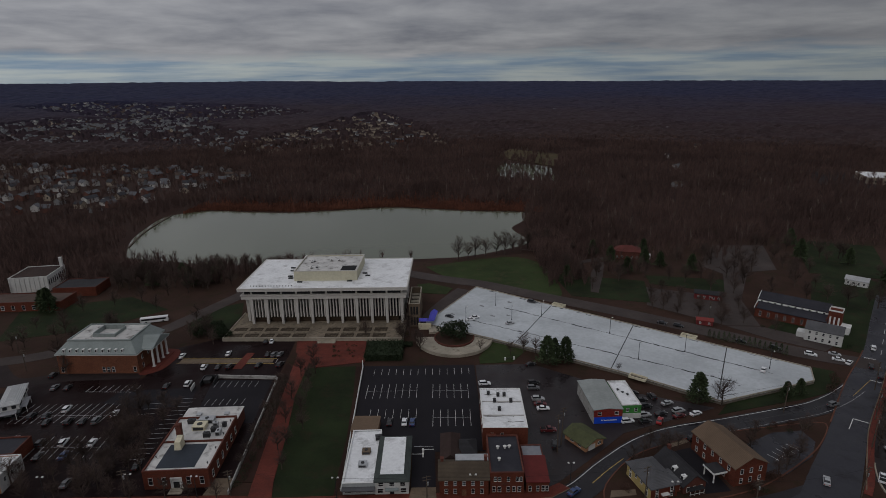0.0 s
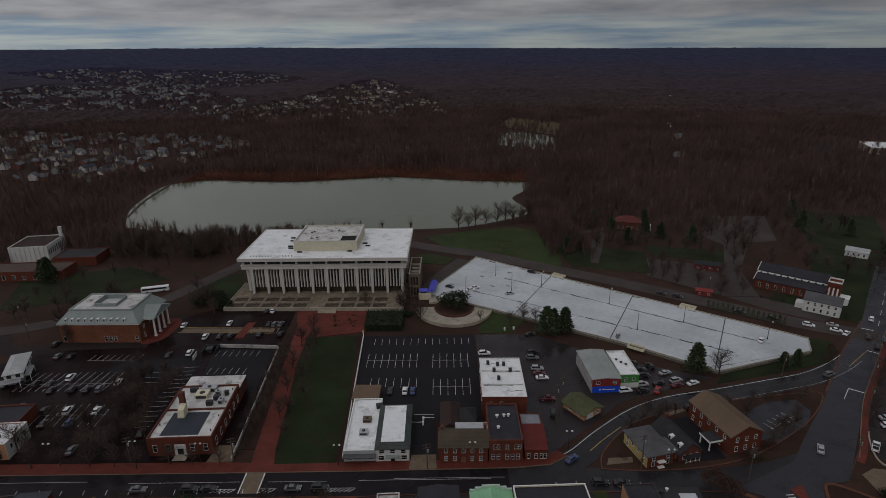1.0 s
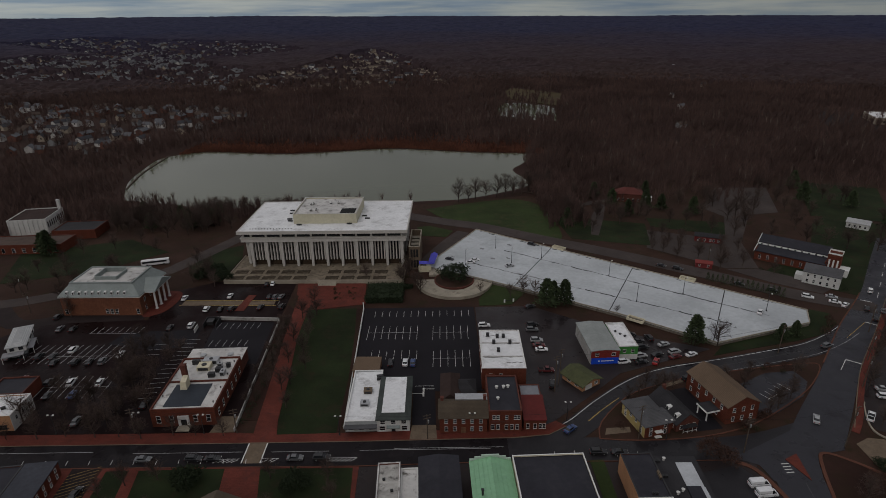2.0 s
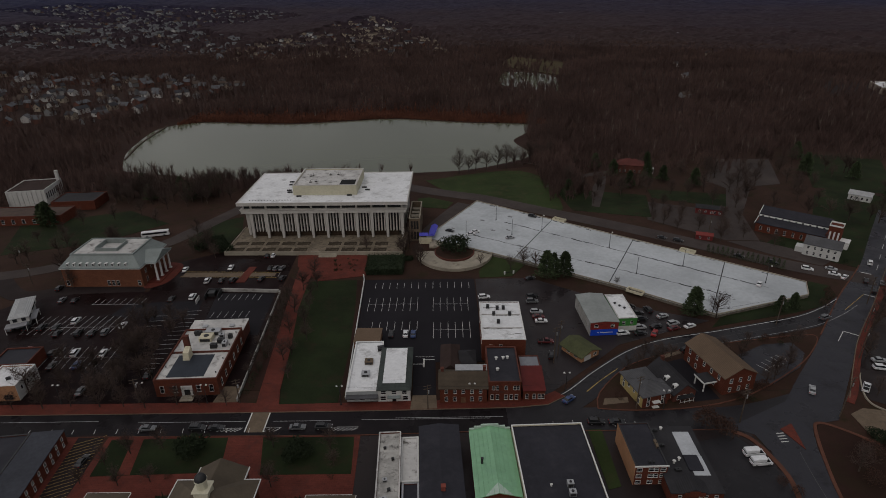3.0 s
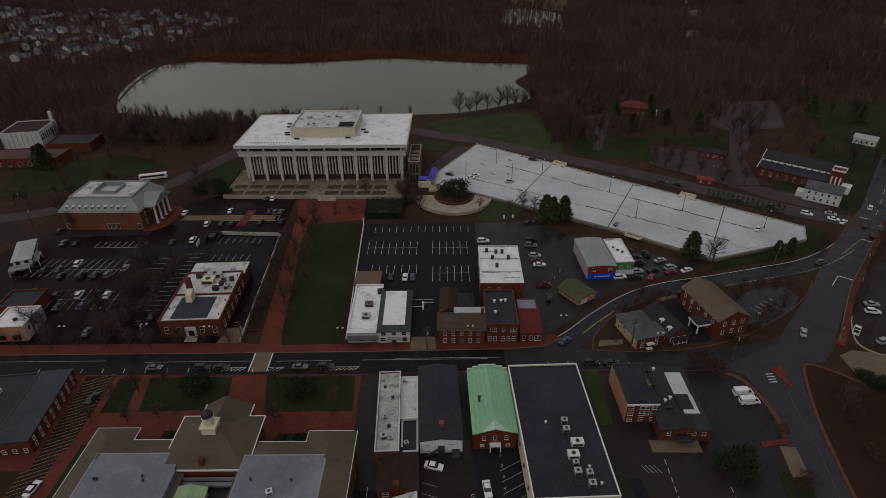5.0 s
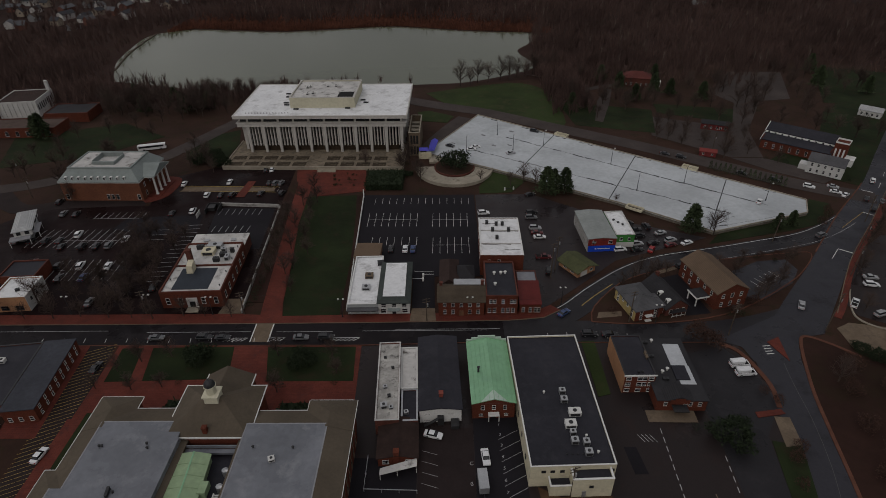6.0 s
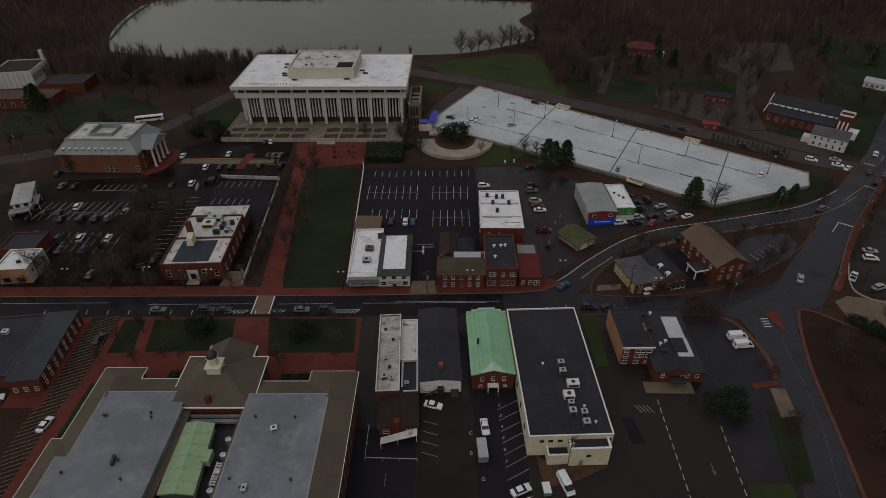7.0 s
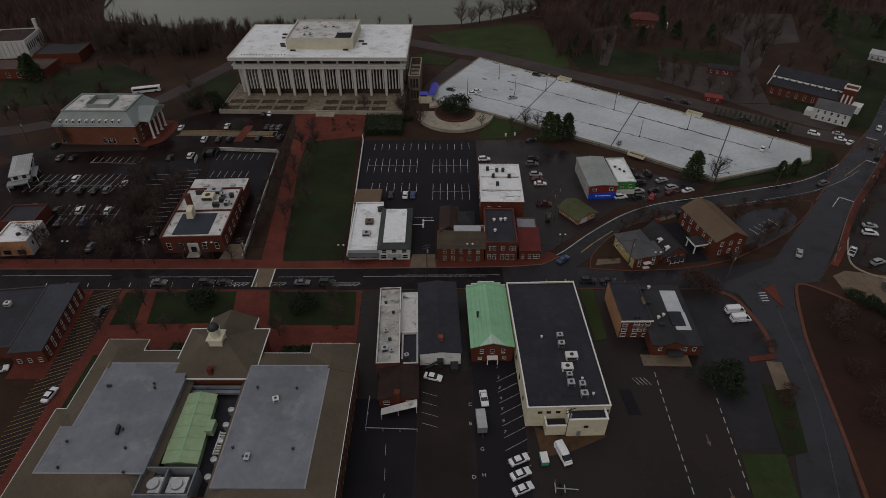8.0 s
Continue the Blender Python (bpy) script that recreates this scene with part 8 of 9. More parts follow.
def bare_meshes(seed, h):
    """Trunk with limbs, and a crown of branches and twigs."""
    rr = random.Random(seed)
    trunk, crown = bmesh.new(), bmesh.new()

    def lean(d, k):
        return (d + Vector((rr.gauss(0, k), rr.gauss(0, k), rr.gauss(0.05, k * 0.6)))).normalized()

    random.seed(seed)
    stem, d, pts = Vector((0, 0, -0.2)), Vector((0, 0, 1)), []
    for k in range(6):
        nxt = stem + d * h * 0.145
        tube(trunk, stem, nxt, h * 0.024 * (1 - k * 0.14), h * 0.024 * (1 - (k + 1) * 0.14), 6, False)
        pts.append((stem, nxt))
        stem, d = nxt, lean(d, 0.06)
    for k in range(26):
        f = rr.uniform(0.24, 0.98)
        a, b = pts[min(int(f * 6), 5)]
        p = a.lerp(b, f * 6 % 1)
        az = k * 2.4 + rr.uniform(-0.4, 0.4)
        up = rr.uniform(0.55, 1.5) * (0.6 + f)
        d = Vector((math.cos(az), math.sin(az), up)).normalized()
        n = h * (0.5 - 0.32 * f) * rr.uniform(0.75, 1.2) + h * 0.06
        q = p + d * n * 0.55
        d2 = lean(d, 0.18)
        e = q + d2 * n * 0.45
        tube(trunk, p, q, h * 0.0105, h * 0.007, 4, False)
        tube(trunk, q, e, h * 0.007, h * 0.003, 3, False)
        for _ in range(13):
            t = rr.uniform(0.2, 1.0)
            o = p.lerp(q, t / 0.55) if t < 0.55 else q.lerp(e, (t - 0.55) / 0.45)
            g = lean(d, 0.7)
            w = o + g * h * rr.uniform(0.09, 0.19)
            blade(crown, o, w, 0.0048 * h)
            for _ in range(6):
                x = o.lerp(w, rr.uniform(0.3, 1.0))
                blade(crown, x, x + lean(g, 0.6) * h * rr.uniform(0.06, 0.13), 0.003 * h)
    return trunk, crown


def tree(kind, x, y, h=11.0, yaw=0, z=0.0, variant=0, label=""):
    key = ("tree", kind, variant)
    base = {"bare": 12.0, "pine": 12.0, "round": 8.0, "cone": 3.0, "bush": 2.0, "rust": 9.0}[kind]
    if key in SHARED:
        t = copy_thing(SHARED[key], pose(x, y, z, 0, 0, yaw))
        t.scale = (h / base,) * 3
        return tagged(t, label) if label else t
    text = {"bare": "leafless winter tree with brown spreading branches", "pine": "dark green pine tree with uneven outline", "round": "dense dark evergreen tree with rounded crown", "cone": "small conical evergreen shrub", "bush": "low dark evergreen bush", "rust": "small tree with brown withered leaves"}[kind]
    t = thing("tree" if kind in ("bare", "pine", "round", "rust") else "shrub", label or text, "tree" if kind in ("bare", "pine", "round", "rust") else "shrub", x, y, z, yaw, {"bare": "bare trees", "pine": "pine trees", "round": "evergreen trees", "cone": "conical shrubs", "bush": "bushes", "rust": "brown trees"}[kind])
    rr = random.Random(variant * 7 + len(kind))
    random.seed(variant + 11)
    if kind == "bare":
        trunk, crown = bare_meshes(100 + variant, base)
        part("trunk", trunk, BARK, t)
        part("crown", crown, TWIG, t)
    else:
        trunk, crown = bmesh.new(), bmesh.new()
        tube(trunk, (0, 0, -0.2), (0, 0, base * 0.8), base * 0.022, base * 0.006, 6)
        n = {"pine": 1700, "round": 1500, "cone": 220, "bush": 240, "rust": 420}[kind]
        for _ in range(n):
            a = rr.uniform(0, math.tau)
            if kind in ("pine", "cone"):
                f = rr.random() ** 0.8
                z0 = base * (0.12 + 0.88 * f) if kind == "pine" else base * f
                layer = 0.72 + 0.4 * abs(math.sin(z0 * (2.0 if kind == "pine" else 3.0) + math.sin(a * 3 + variant)))
                r = base * (0.31 if kind == "pine" else 0.24) * (1 - f) ** (0.62 if kind == "pine" else 0.85) * layer * rr.uniform(0.3, 1.1) * (1 + 0.22 * math.sin(2 * a + 0.9 * z0 + variant))
                p = Vector((r * math.cos(a), r * math.sin(a), z0 - r * 0.12))
                d = Vector((math.cos(a), math.sin(a), rr.uniform(-0.5, 0.5)))
                blade(crown, p, p + d.normalized() * base * rr.uniform(0.05, 0.11), base * 0.055)
            else:
                u = rr.uniform(-0.6, 1)
                s = math.sqrt(max(0, 1 - u * u)) * (1 + 0.25 * math.sin(3 * a + variant) + 0.12 * math.sin(7 * a + 3 * u))
                k = rr.uniform(0.55, 1.0)
                wide = {"round": 0.85, "bush": 0.75, "rust": 0.5}[kind]
                p = Vector((base * wide * s * k * math.cos(a), base * wide * s * k * math.sin(a), base * (0.45 + 0.5 * u * k)))
                d = Vector((rr.gauss(0, 1), rr.gauss(0, 1), rr.gauss(0.3, 0.8))).normalized()
                blade(crown, p, p + d * base * rr.uniform(0.06, 0.15), base * (0.085 if kind != "rust" else 0.045))
        part("trunk", trunk, BARK, t)
        part("crown", crown, {"pine": NEEDLE, "cone": NEEDLE, "round": SHRUB, "bush": SHRUB, "rust": RUST_LEAF}[kind], t)
    t.scale = (h / base,) * 3
    SHARED[key] = t
    return t


def plant(kind, spots, rng, variants=4):
    for k, (x, y, h) in enumerate(spots):
        tree(kind, x, y, h * rng.uniform(0.92, 1.08), rng.uniform(0, 360), 0.05, k % variants)


rng = random.Random(42)
plant("pine", [(42.3, 231, 13), (50.4, 232.6, 12.5), (93, 199.5, 12), (127.3, 202.2, 6.5), (133.8, 204.4, 6.8), (47, 239, 9), (100, 388, 12), (108, 372, 11), (128, 366, 12), (136, 360, 10), (112, 350, 10), (152, 350, 12), (232, 372, 13), (256, 360, 12), (250, 318, 13), (262, 312, 12), (-213, 298, 14), (-218, 301, 12), (-190, 358, 10), (-165, 354, 9), (-142, 358, 9.5), (244, 405, 13), (136, 392, 11), (72, 336, 11)], rng, 3)
tree("round", 4.0, 258.4, 8.2, 20, 0.9, 0, "dense dark evergreen clump in the round bed")
plant("round", [(69.5, 103, 6.0), (-112, 268, 6.5), (-118, 266, 5.6), (-107, 263, 5)], rng, 2)
plant("bare", [(-12, 245, 10), (15, 245.5, 6), (34, 243, 9), (101.1, 197.7, 11), (133, 268, 11), (199, 321, 13), (70.8, 224.6, 4), (71, 170.5, 8), (75, 172, 6), (104, 160.5, 8), (-18, 263.5, 11), (-22, 260, 8), (28, 240, 7), (39, 241, 8)], rng, 5)
plant("bare", [(9 + 6.2 * k + rng.uniform(-1.5, 1.5), 384 + 2.6 * k + rng.uniform(-3, 2), rng.uniform(12, 15)) for k in range(11)], rng, 5)
plant("bare", [(-88, 131, 8), (-31, 126, 6), (-46, 119, 7), (-78, 121, 6), (-63, 196, 8), (-62, 176, 7), (-58, 236, 9), (-64, 214, 7), (-66, 166, 5)], rng, 5)
plant("bare", [(113, 290, 9), (118, 298, 9), (123, 293, 9), (127, 303, 8), (131, 288, 9), (140, 284, 8), (176, 345, 15), (184, 352, 14), (168, 338, 12), (205, 336, 12), (150, 318, 11), (141, 332, 11), (120, 340, 10), (84, 322, 9), (80, 338, 12), (75, 352, 13), (92, 345, 12)], rng, 5)
plant("bare", [(-160, 228, 9), (-172, 242, 10), (-186, 262, 9), (-150, 268, 8), (-128, 284, 8), (-122, 262, 8), (-168, 276, 9), (-196, 284, 9), (-122, 160, 6), (-110, 158, 6), (-104, 184, 7), (-112, 200, 7)], rng, 5)
plant("bare", [(-150 + 5.0 * k + rng.uniform(-3, 3), 366 + rng.uniform(-6, 4), rng.uniform(8, 11)) for k in range(12)], rng, 5)
plant("bare", [(rng.uniform(-203, -136), rng.uniform(332, 350), rng.uniform(11, 15)) for k in range(26)], rng, 5)
plant("pine", [(-176, 336, 11), (-153, 338, 12), (-141, 344, 10.5)], rng, 4)
plant("bare", [(rng.uniform(-136, -97), rng.uniform(154, 172), rng.uniform(7, 10)) for k in range(12)] + [(rng.uniform(-112, -98), rng.uniform(174, 204), rng.uniform(7, 9.5)) for k in range(8)], rng, 5)
plant("bare", [(rng.uniform(-205, -150), rng.uniform(252, 276), rng.uniform(8, 11)) for k in range(9)] + [(-120, 264, 9), (-113.5, 262, 9), (-117, 270, 10), (-109, 256, 8)], rng, 5)
plant("bare", [(66, 172.5, 7), (70, 171.5, 7), (62.5, 168.5, 6.5), (68, 168, 6), (58, 165.5, 5.5), (100, 158, 7), (106, 163, 7), (111, 166, 6.5), (98, 171, 7), (103, 178, 6), (119, 178, 6.5), (123, 181, 6), (114, 170, 6), (94, 176, 6), (90, 150.5, 5)], rng, 5)
plant("bare", [(131, 152, 7), (140.6, 172, 7), (146, 178, 7), (152, 186.5, 8), (158, 193, 8), (163, 198.5, 8), (172, 209, 8), (178, 216, 8), (186, 226, 8)], rng, 5)
plant("bare", [(-38.5, 262, 8), (-20.5, 256, 10), (-13.5, 250, 9), (-60.5, 224, 9), (-60, 206, 8.5), (-58, 190, 8.5), (-56.5, 174, 8), (-62.5, 186, 8), (-64.8, 205, 8), (-63.5, 168, 7)], rng, 5)
plant("bare", [(-141 + 8.2 * k + rng.uniform(-1.5, 1.5), 150.6 + rng.uniform(-0.8, 1.2), rng.uniform(6, 8.5)) for k in range(10)] + [(-96 + 10 * k, 119.5 + rng.uniform(-1, 1), rng.uniform(5, 7)) for k in range(2)] + [(-49, 133, 7), (-33, 132, 7), (-80, 133, 7), (-93, 127, 6)], rng, 5)
ng = random.Random(77)
scatter = []
while len(scatter) < 46:
    x, y = ng.uniform(84, 262), ng.uniform(282, 402)
    if inside(x, y, [(115, 324), (160, 304), (152, 268), (107, 297)]) or math.hypot(x - 168, y - 277) < 26 or math.hypot(x - 143, y - 305) < 11 or math.hypot(x - 236, y - 323) < 12 or math.hypot(x - 122, y - 383) < 13 or y < 350 - 1.0 * (x - 60) + 24:
        continue
    scatter.append((x, y, ng.uniform(8, 13)))
plant("bare", scatter, rng, 5)
plant("bare", [(156, 262, 7), (146, 272, 8), (138, 276, 8), (128, 282, 8), (118, 284, 7), (108, 292, 8), (112, 306, 9), (120, 312, 9), (146, 296, 8), (152, 290, 8), (-196, 300, 9), (-182, 306, 10), (-170, 312, 10), (-160, 322, 11), (-150, 326, 11), (-172, 330, 11), (-140, 330, 11), (-128, 336, 10), (-205, 276, 8), (-156, 300, 8)], rng, 5)
plant("bare", [(-116, 194, 9), (-114, 184, 9), (-111.7, 174.5, 9), (-119, 206, 8), (-115, 161.5, 7), (-124.7, 161.5, 8), (-105.5, 161, 7), (-113, 196, 8), (-110, 166, 8), (-108.5, 177, 8), (-118, 188, 8), (-132, 160, 7), (-140, 162, 7), (-54.9, 225.8, 8), (-54.5, 208, 8), (-53.9, 196, 8), (-54.3, 177, 7), (-52.5, 164, 7), (-66.7, 196, 6), (-66.2, 181, 6), (-66.2, 212.7, 7), (-56, 218, 8), (-51, 186, 7)], rng, 5)
tree("round", -71.5, 131.5, 5.2, 30, 0.1, 1, "dense dark evergreen tree on the courthouse lawn")
tree("round", -41.5, 130, 4.8, 80, 0.1, 0, "dense dark evergreen tree on the courthouse lawn")
plant("round", [(119, 134, 3.2), (122, 130.5, 3.6), (124.5, 126.5, 3)], rng, 2)
plant("rust", [(82, 97, 4), (84.6, 100, 3.5), (80, 90, 3.5), (84, 118, 3), (86.4, 115, 3), (74, 140, 7), (78, 136, 6), (112, 127, 6), (107, 118, 5), (118, 118, 6), (104, 106, 5), (112, 104, 6), (100, 92, 5), (108, 88, 6), (120, 100, 7), (126, 116, 7), (100, 76, 5), (112, 74, 6), (122, 84, 7), (73, 140, 6), (77, 138, 5), (146, 205, 4), (152, 212, 4), (154, 216, 3), (98, 156, 4), (94, 170, 4), (118, 183, 3), (112, 182.5, 3), (70, 164, 4), (90, 152, 3), (96, 156, 3), (52, 152, 3)], rng, 3)
plant("bare", [(106, 122, 8), (116, 110, 8), (104, 97, 7), (118, 92, 8), (126, 104, 8), (110, 66, 8), (128, 90, 8), (103, 82, 7)], rng, 5)
for k in range(16):
    tree("cone", 121.6 + 1.72 * k, 255.4 - 1.18 * k, 4.3 + 0.4 * math.sin(5 * k), 40 * k, 0.1, k % 2)
for k in range(26):
    tree("bush", -47 + rng.uniform(-5, 6), 246 + rng.uniform(-6, 7), rng.uniform(0.7, 1.2), rng.uniform(0, 360), 0.19, k % 2)
for k in range(22):
    t = k / 21
    tree("bush", -66.6 + 3.2 * t + rng.uniform(-1.2, 1.2), 221 - 65 * t + rng.uniform(-1, 1), rng.uniform(1.4, 2.4), rng.uniform(0, 360), 0.1, k % 2)
for x, y, h in ((92, 150.6, 1.6), (88, 150.2, 1.4), (57, 150, 1.2), (64, 149.6, 1.2), (175, 246.6, 2), (178, 243, 1.6), (-31, 122, 1.4), (-45, 121, 1.2), (-74, 122.4, 1.4), (-88, 122, 1.3), (62, 106.4, 1.6), (66, 107, 1.5), (160, 262, 1.6), (152, 266, 1.5), (116, 180, 1.5), (122, 183, 1.4), (104, 181, 1.5), (110, 182, 1.4)):
    tree("bush", x, y, h, rng.uniform(0, 360), 0.15, 1)


def hedge(x0, x1, y0, y1, h, label, count):
    t = thing("hedge", label, "hedge", (x0 + x1) / 2, (y0 + y1) / 2, 0, 0)
    w, d = (x1 - x0) / 2, (y1 - y0) / 2
    part("core", boxes((-w * 0.94, w * 0.94, -d * 0.94, d * 0.94, 0, h * 0.85)), SHRUB, t)
    bm = bmesh.new()
    hr = random.Random(int(x0 * 10))
    random.seed(3)
    for _ in range(count):
        x, y, z = hr.uniform(-w, w), hr.uniform(-d, d), h * hr.uniform(0.8, 1.0)
        if hr.random() < 0.35:
            z = hr.uniform(0, h)
            if hr.random() < 0.7:
                y = -d
            else:
                x = hr.choice((-w, w))
        p = Vector((x, y, z))
        blade(bm, p, p + Vector((hr.gauss(0, 0.4), hr.gauss(0, 0.4), hr.uniform(0.1, 0.7))), 0.5)
    part("foliage", bm, SHRUB, t)


hedge(-36, -19.5, 236.5, 252, 3.2, "large clipped dark evergreen hedge block", 1500)
hedge(-28, -16, 250.5, 254, 1.2, "low dark hedge below the terrace", 500)
hedge(-74, -65, 112.5, 115.5, 1.3, "low dark hedge beside the courthouse", 260)
hedge(-44, -34, 111.5, 114.5, 1.3, "low dark hedge beside the courthouse", 260)


# ---- woods ----
def joined(name, tri, material, label, category):
    """One mesh out of an array of triangles, of kind stuff."""
    n = len(tri)
    me = bpy.data.meshes.new(name)
    me.vertices.add(n * 3)
    me.vertices.foreach_set("co", np.ascontiguousarray(tri, dtype=np.float32).reshape(-1))
    me.loops.add(n * 3)
    me.loops.foreach_set("vertex_index", np.arange(n * 3, dtype=np.int32))
    me.polygons.add(n)
    me.polygons.foreach_set("loop_start", np.arange(0, n * 3, 3, dtype=np.int32))
    me.update(calc_edges=True)
    me.materials.append(material)
    return tagged(new(name, me), label, category, kind="stuff")


NEAR_HOMES = [(-660, 880), (-262, 800), (-240, 723), (-290, 615), (-335, 545), (-420, 500), (-560, 620)]
FAR_HOMES = [(-1130, 1450), (-1140, 1700), (-780, 1700), (-430, 1340), (-360, 1000), (-560, 1130), (-890, 1150)]
HILL_HOMES = [(-400, 1090), (-330, 1400), (-221, 1950), (-60, 1500), (24, 1060), (-86, 1040), (-365, 985)]
BACK_HOMES = [(-1500, 2080), (-1350, 2350), (-600, 2150), (-420, 1850), (-640, 1500)]
MEADOW = [(80, 900), (112, 1005), (182, 925), (150, 800)]
PLACES = (NEAR_HOMES, FAR_HOMES, HILL_HOMES, BACK_HOMES)
POND_OUT = [(x + (6 if x > -80 else -6), y + (30 if y > 470 else -3)) for x, y in POND]
WOOD_TOWN = [(-330, 20), (-330, 250), (-275, 335), (-225, 350), (-190, 340), (-118, 340), (-104, 364), (-20, 380), (62, 402), (66, 340), (90, 372), (120, 412), (170, 418), (330, 440), (330, 20)]
OPEN = (WOOD_TOWN, POND_OUT, POND2, MEADOW)


def wood_trees(nr):
    spots = []
    while len(spots) < 21000:
        r = math.sqrt(nr.uniform(230 ** 2, 1180 ** 2))
        a = nr.uniform(-0.86, 0.86)
        x, y = r * math.sin(a), r * math.cos(a)
        if any(inside(x, y, o) for o in OPEN) and not (y > 680 and nr.random() < 0.22):
            continue
        if any(inside(x, y, o) for o in PLACES) and nr.random() > 0.34:
            continue
        if r > 650 and nr.random() > 0.8:
            continue
        spots.append((x, y, r))
    # thicker belts: pond bank behind the school, lawn's east edge, round the brick house, left of the school
    for x0, x1, y0, y1, n in ((-245, -112, 338, 372, 130), (60, 84, 326, 432, 260), (88, 330, 395, 440, 260), (92, 118, 340, 400, 40), (-330, -255, 300, 420, 260), (128, 200, 372, 412, 50), (-118, -100, 345, 372, 40)):
        for _ in range(n):
            x, y = nr.uniform(x0, x1), nr.uniform(y0, y1)
            if not inside(x, y, POND):
                spots.append((x, y, math.hypot(x, y)))
    return spots


nr = random.Random(9)
spots = np.array(wood_trees(nr))
gen = np.random.default_rng(3)
T = len(spots)
BR = 30
height = gen.uniform(9, 15, T) * np.where(spots[:, 2] < 420, 0.85, 1.0)
base_z = np.array([terrain(x, y) for x, y, _ in spots])
az = gen.uniform(0, 2 * np.pi, (T, BR))
low = gen.uniform(0.05, 0.6, (T, BR)) * height[:, None]
reach = gen.uniform(0.06, 0.3, (T, BR)) * height[:, None]
top = np.minimum(low + gen.uniform(0.25, 0.6, (T, BR)) * height[:, None], height[:, None] * gen.uniform(0.8, 1.05, (T, BR)))
low[:, 0], top[:, 0], reach[:, 0] = 0, height * 0.8, 0.3
width = gen.uniform(0.05, 0.17, (T, BR)) * (0.7 + spots[:, 2:3] / 700)
px0 = spots[:, 0:1] + 0.15 * reach * np.cos(az)
py0 = spots[:, 1:2] + 0.15 * reach * np.sin(az)
turn = gen.uniform(0, np.pi, (T, BR))
tri = np.empty((T, BR, 3, 3))
tri[:, :, 0] = np.stack((px0 - np.cos(turn) * width, py0 - np.sin(turn) * width * 0.4, base_z[:, None] + low), -1)
tri[:, :, 1] = np.stack((px0 + np.cos(turn) * width, py0 + np.sin(turn) * width * 0.4, base_z[:, None] + low + 0.2), -1)
tri[:, :, 2] = np.stack((spots[:, 0:1] + reach * np.cos(az), spots[:, 1:2] + reach * np.sin(az), base_z[:, None] + top), -1)
joined("woodland", tri.reshape(-1, 3, 3), WOODS, "dense leafless winter woodland round the pond", "woodland")

# pale bare trunks that stand out of the woods near the water
PT = 170
pick = [p for p in spots.tolist() if (p[1] > 545 and p[1] < 760 and -260 < p[0] < 420) or (90 < p[0] < 420 and 400 < p[1] < 620)]
gen.shuffle(pick)
pick = np.array(pick[:PT])
ph = gen.uniform(11, 17, len(pick))
pb = gen.uniform(0, 2 * np.pi, (len(pick), 7))
pr = gen.uniform(0.05, 0.2, (len(pick), 7)) * ph[:, None]
pl = gen.uniform(0.3, 0.7, (len(pick), 7)) * ph[:, None]
pr[:, 0], pl[:, 0] = 0.3, 0.0
pw = np.where(np.arange(7) == 0, 0.26, 0.11)[None, :]
pt = np.minimum(pl + 0.4 * ph[:, None], ph[:, None])
pt[:, 0] = ph
ptri = np.empty((len(pick), 7, 3, 3))
ptri[:, :, 0] = np.stack((pick[:, 0:1] - pw + 0 * pb, pick[:, 1:2] + 0 * pb, pl), -1)
ptri[:, :, 1] = np.stack((pick[:, 0:1] + pw + 0 * pb, pick[:, 1:2] - 0.1 + 0 * pb, pl), -1)
ptri[:, :, 2] = np.stack((pick[:, 0:1] + pr * np.cos(pb), pick[:, 1:2] + pr * np.sin(pb), pt), -1)
joined("pale_trunks", ptri.reshape(-1, 3, 3), PALE_TRUNK, "pale bare trunks scattered through the woods", "tree trunks")

# dry reeds along the far bank and shore brush
RN = 17000
s = gen.uniform(0, 1, RN)
rx = -245 + 335 * s
shore = np.interp(rx, [-254, -225, -180, -140, -90, -47, 22, 75, 95], [532, 552, 545, 540, 549, 556, 536, 526, 520])
ry = shore + gen.exponential(20, RN)
rh = gen.uniform(1.2, 3.0, RN)
ra = gen.uniform(0, np.pi, RN)
rtri = np.empty((RN, 3, 3))
rtri[:, 0] = np.stack((rx - 0.5 * np.cos(ra), ry - 0.5 * np.sin(ra), np.zeros(RN)), -1)
rtri[:, 1] = np.stack((rx + 0.5 * np.cos(ra), ry + 0.5 * np.sin(ra), np.zeros(RN)), -1)
rtri[:, 2] = np.stack((rx + gen.normal(0, 0.5, RN), ry + gen.normal(0, 0.5, RN), rh), -1)
joined("reeds", rtri, REED, "rust-brown dry reeds along the pond's far bank", "reeds")


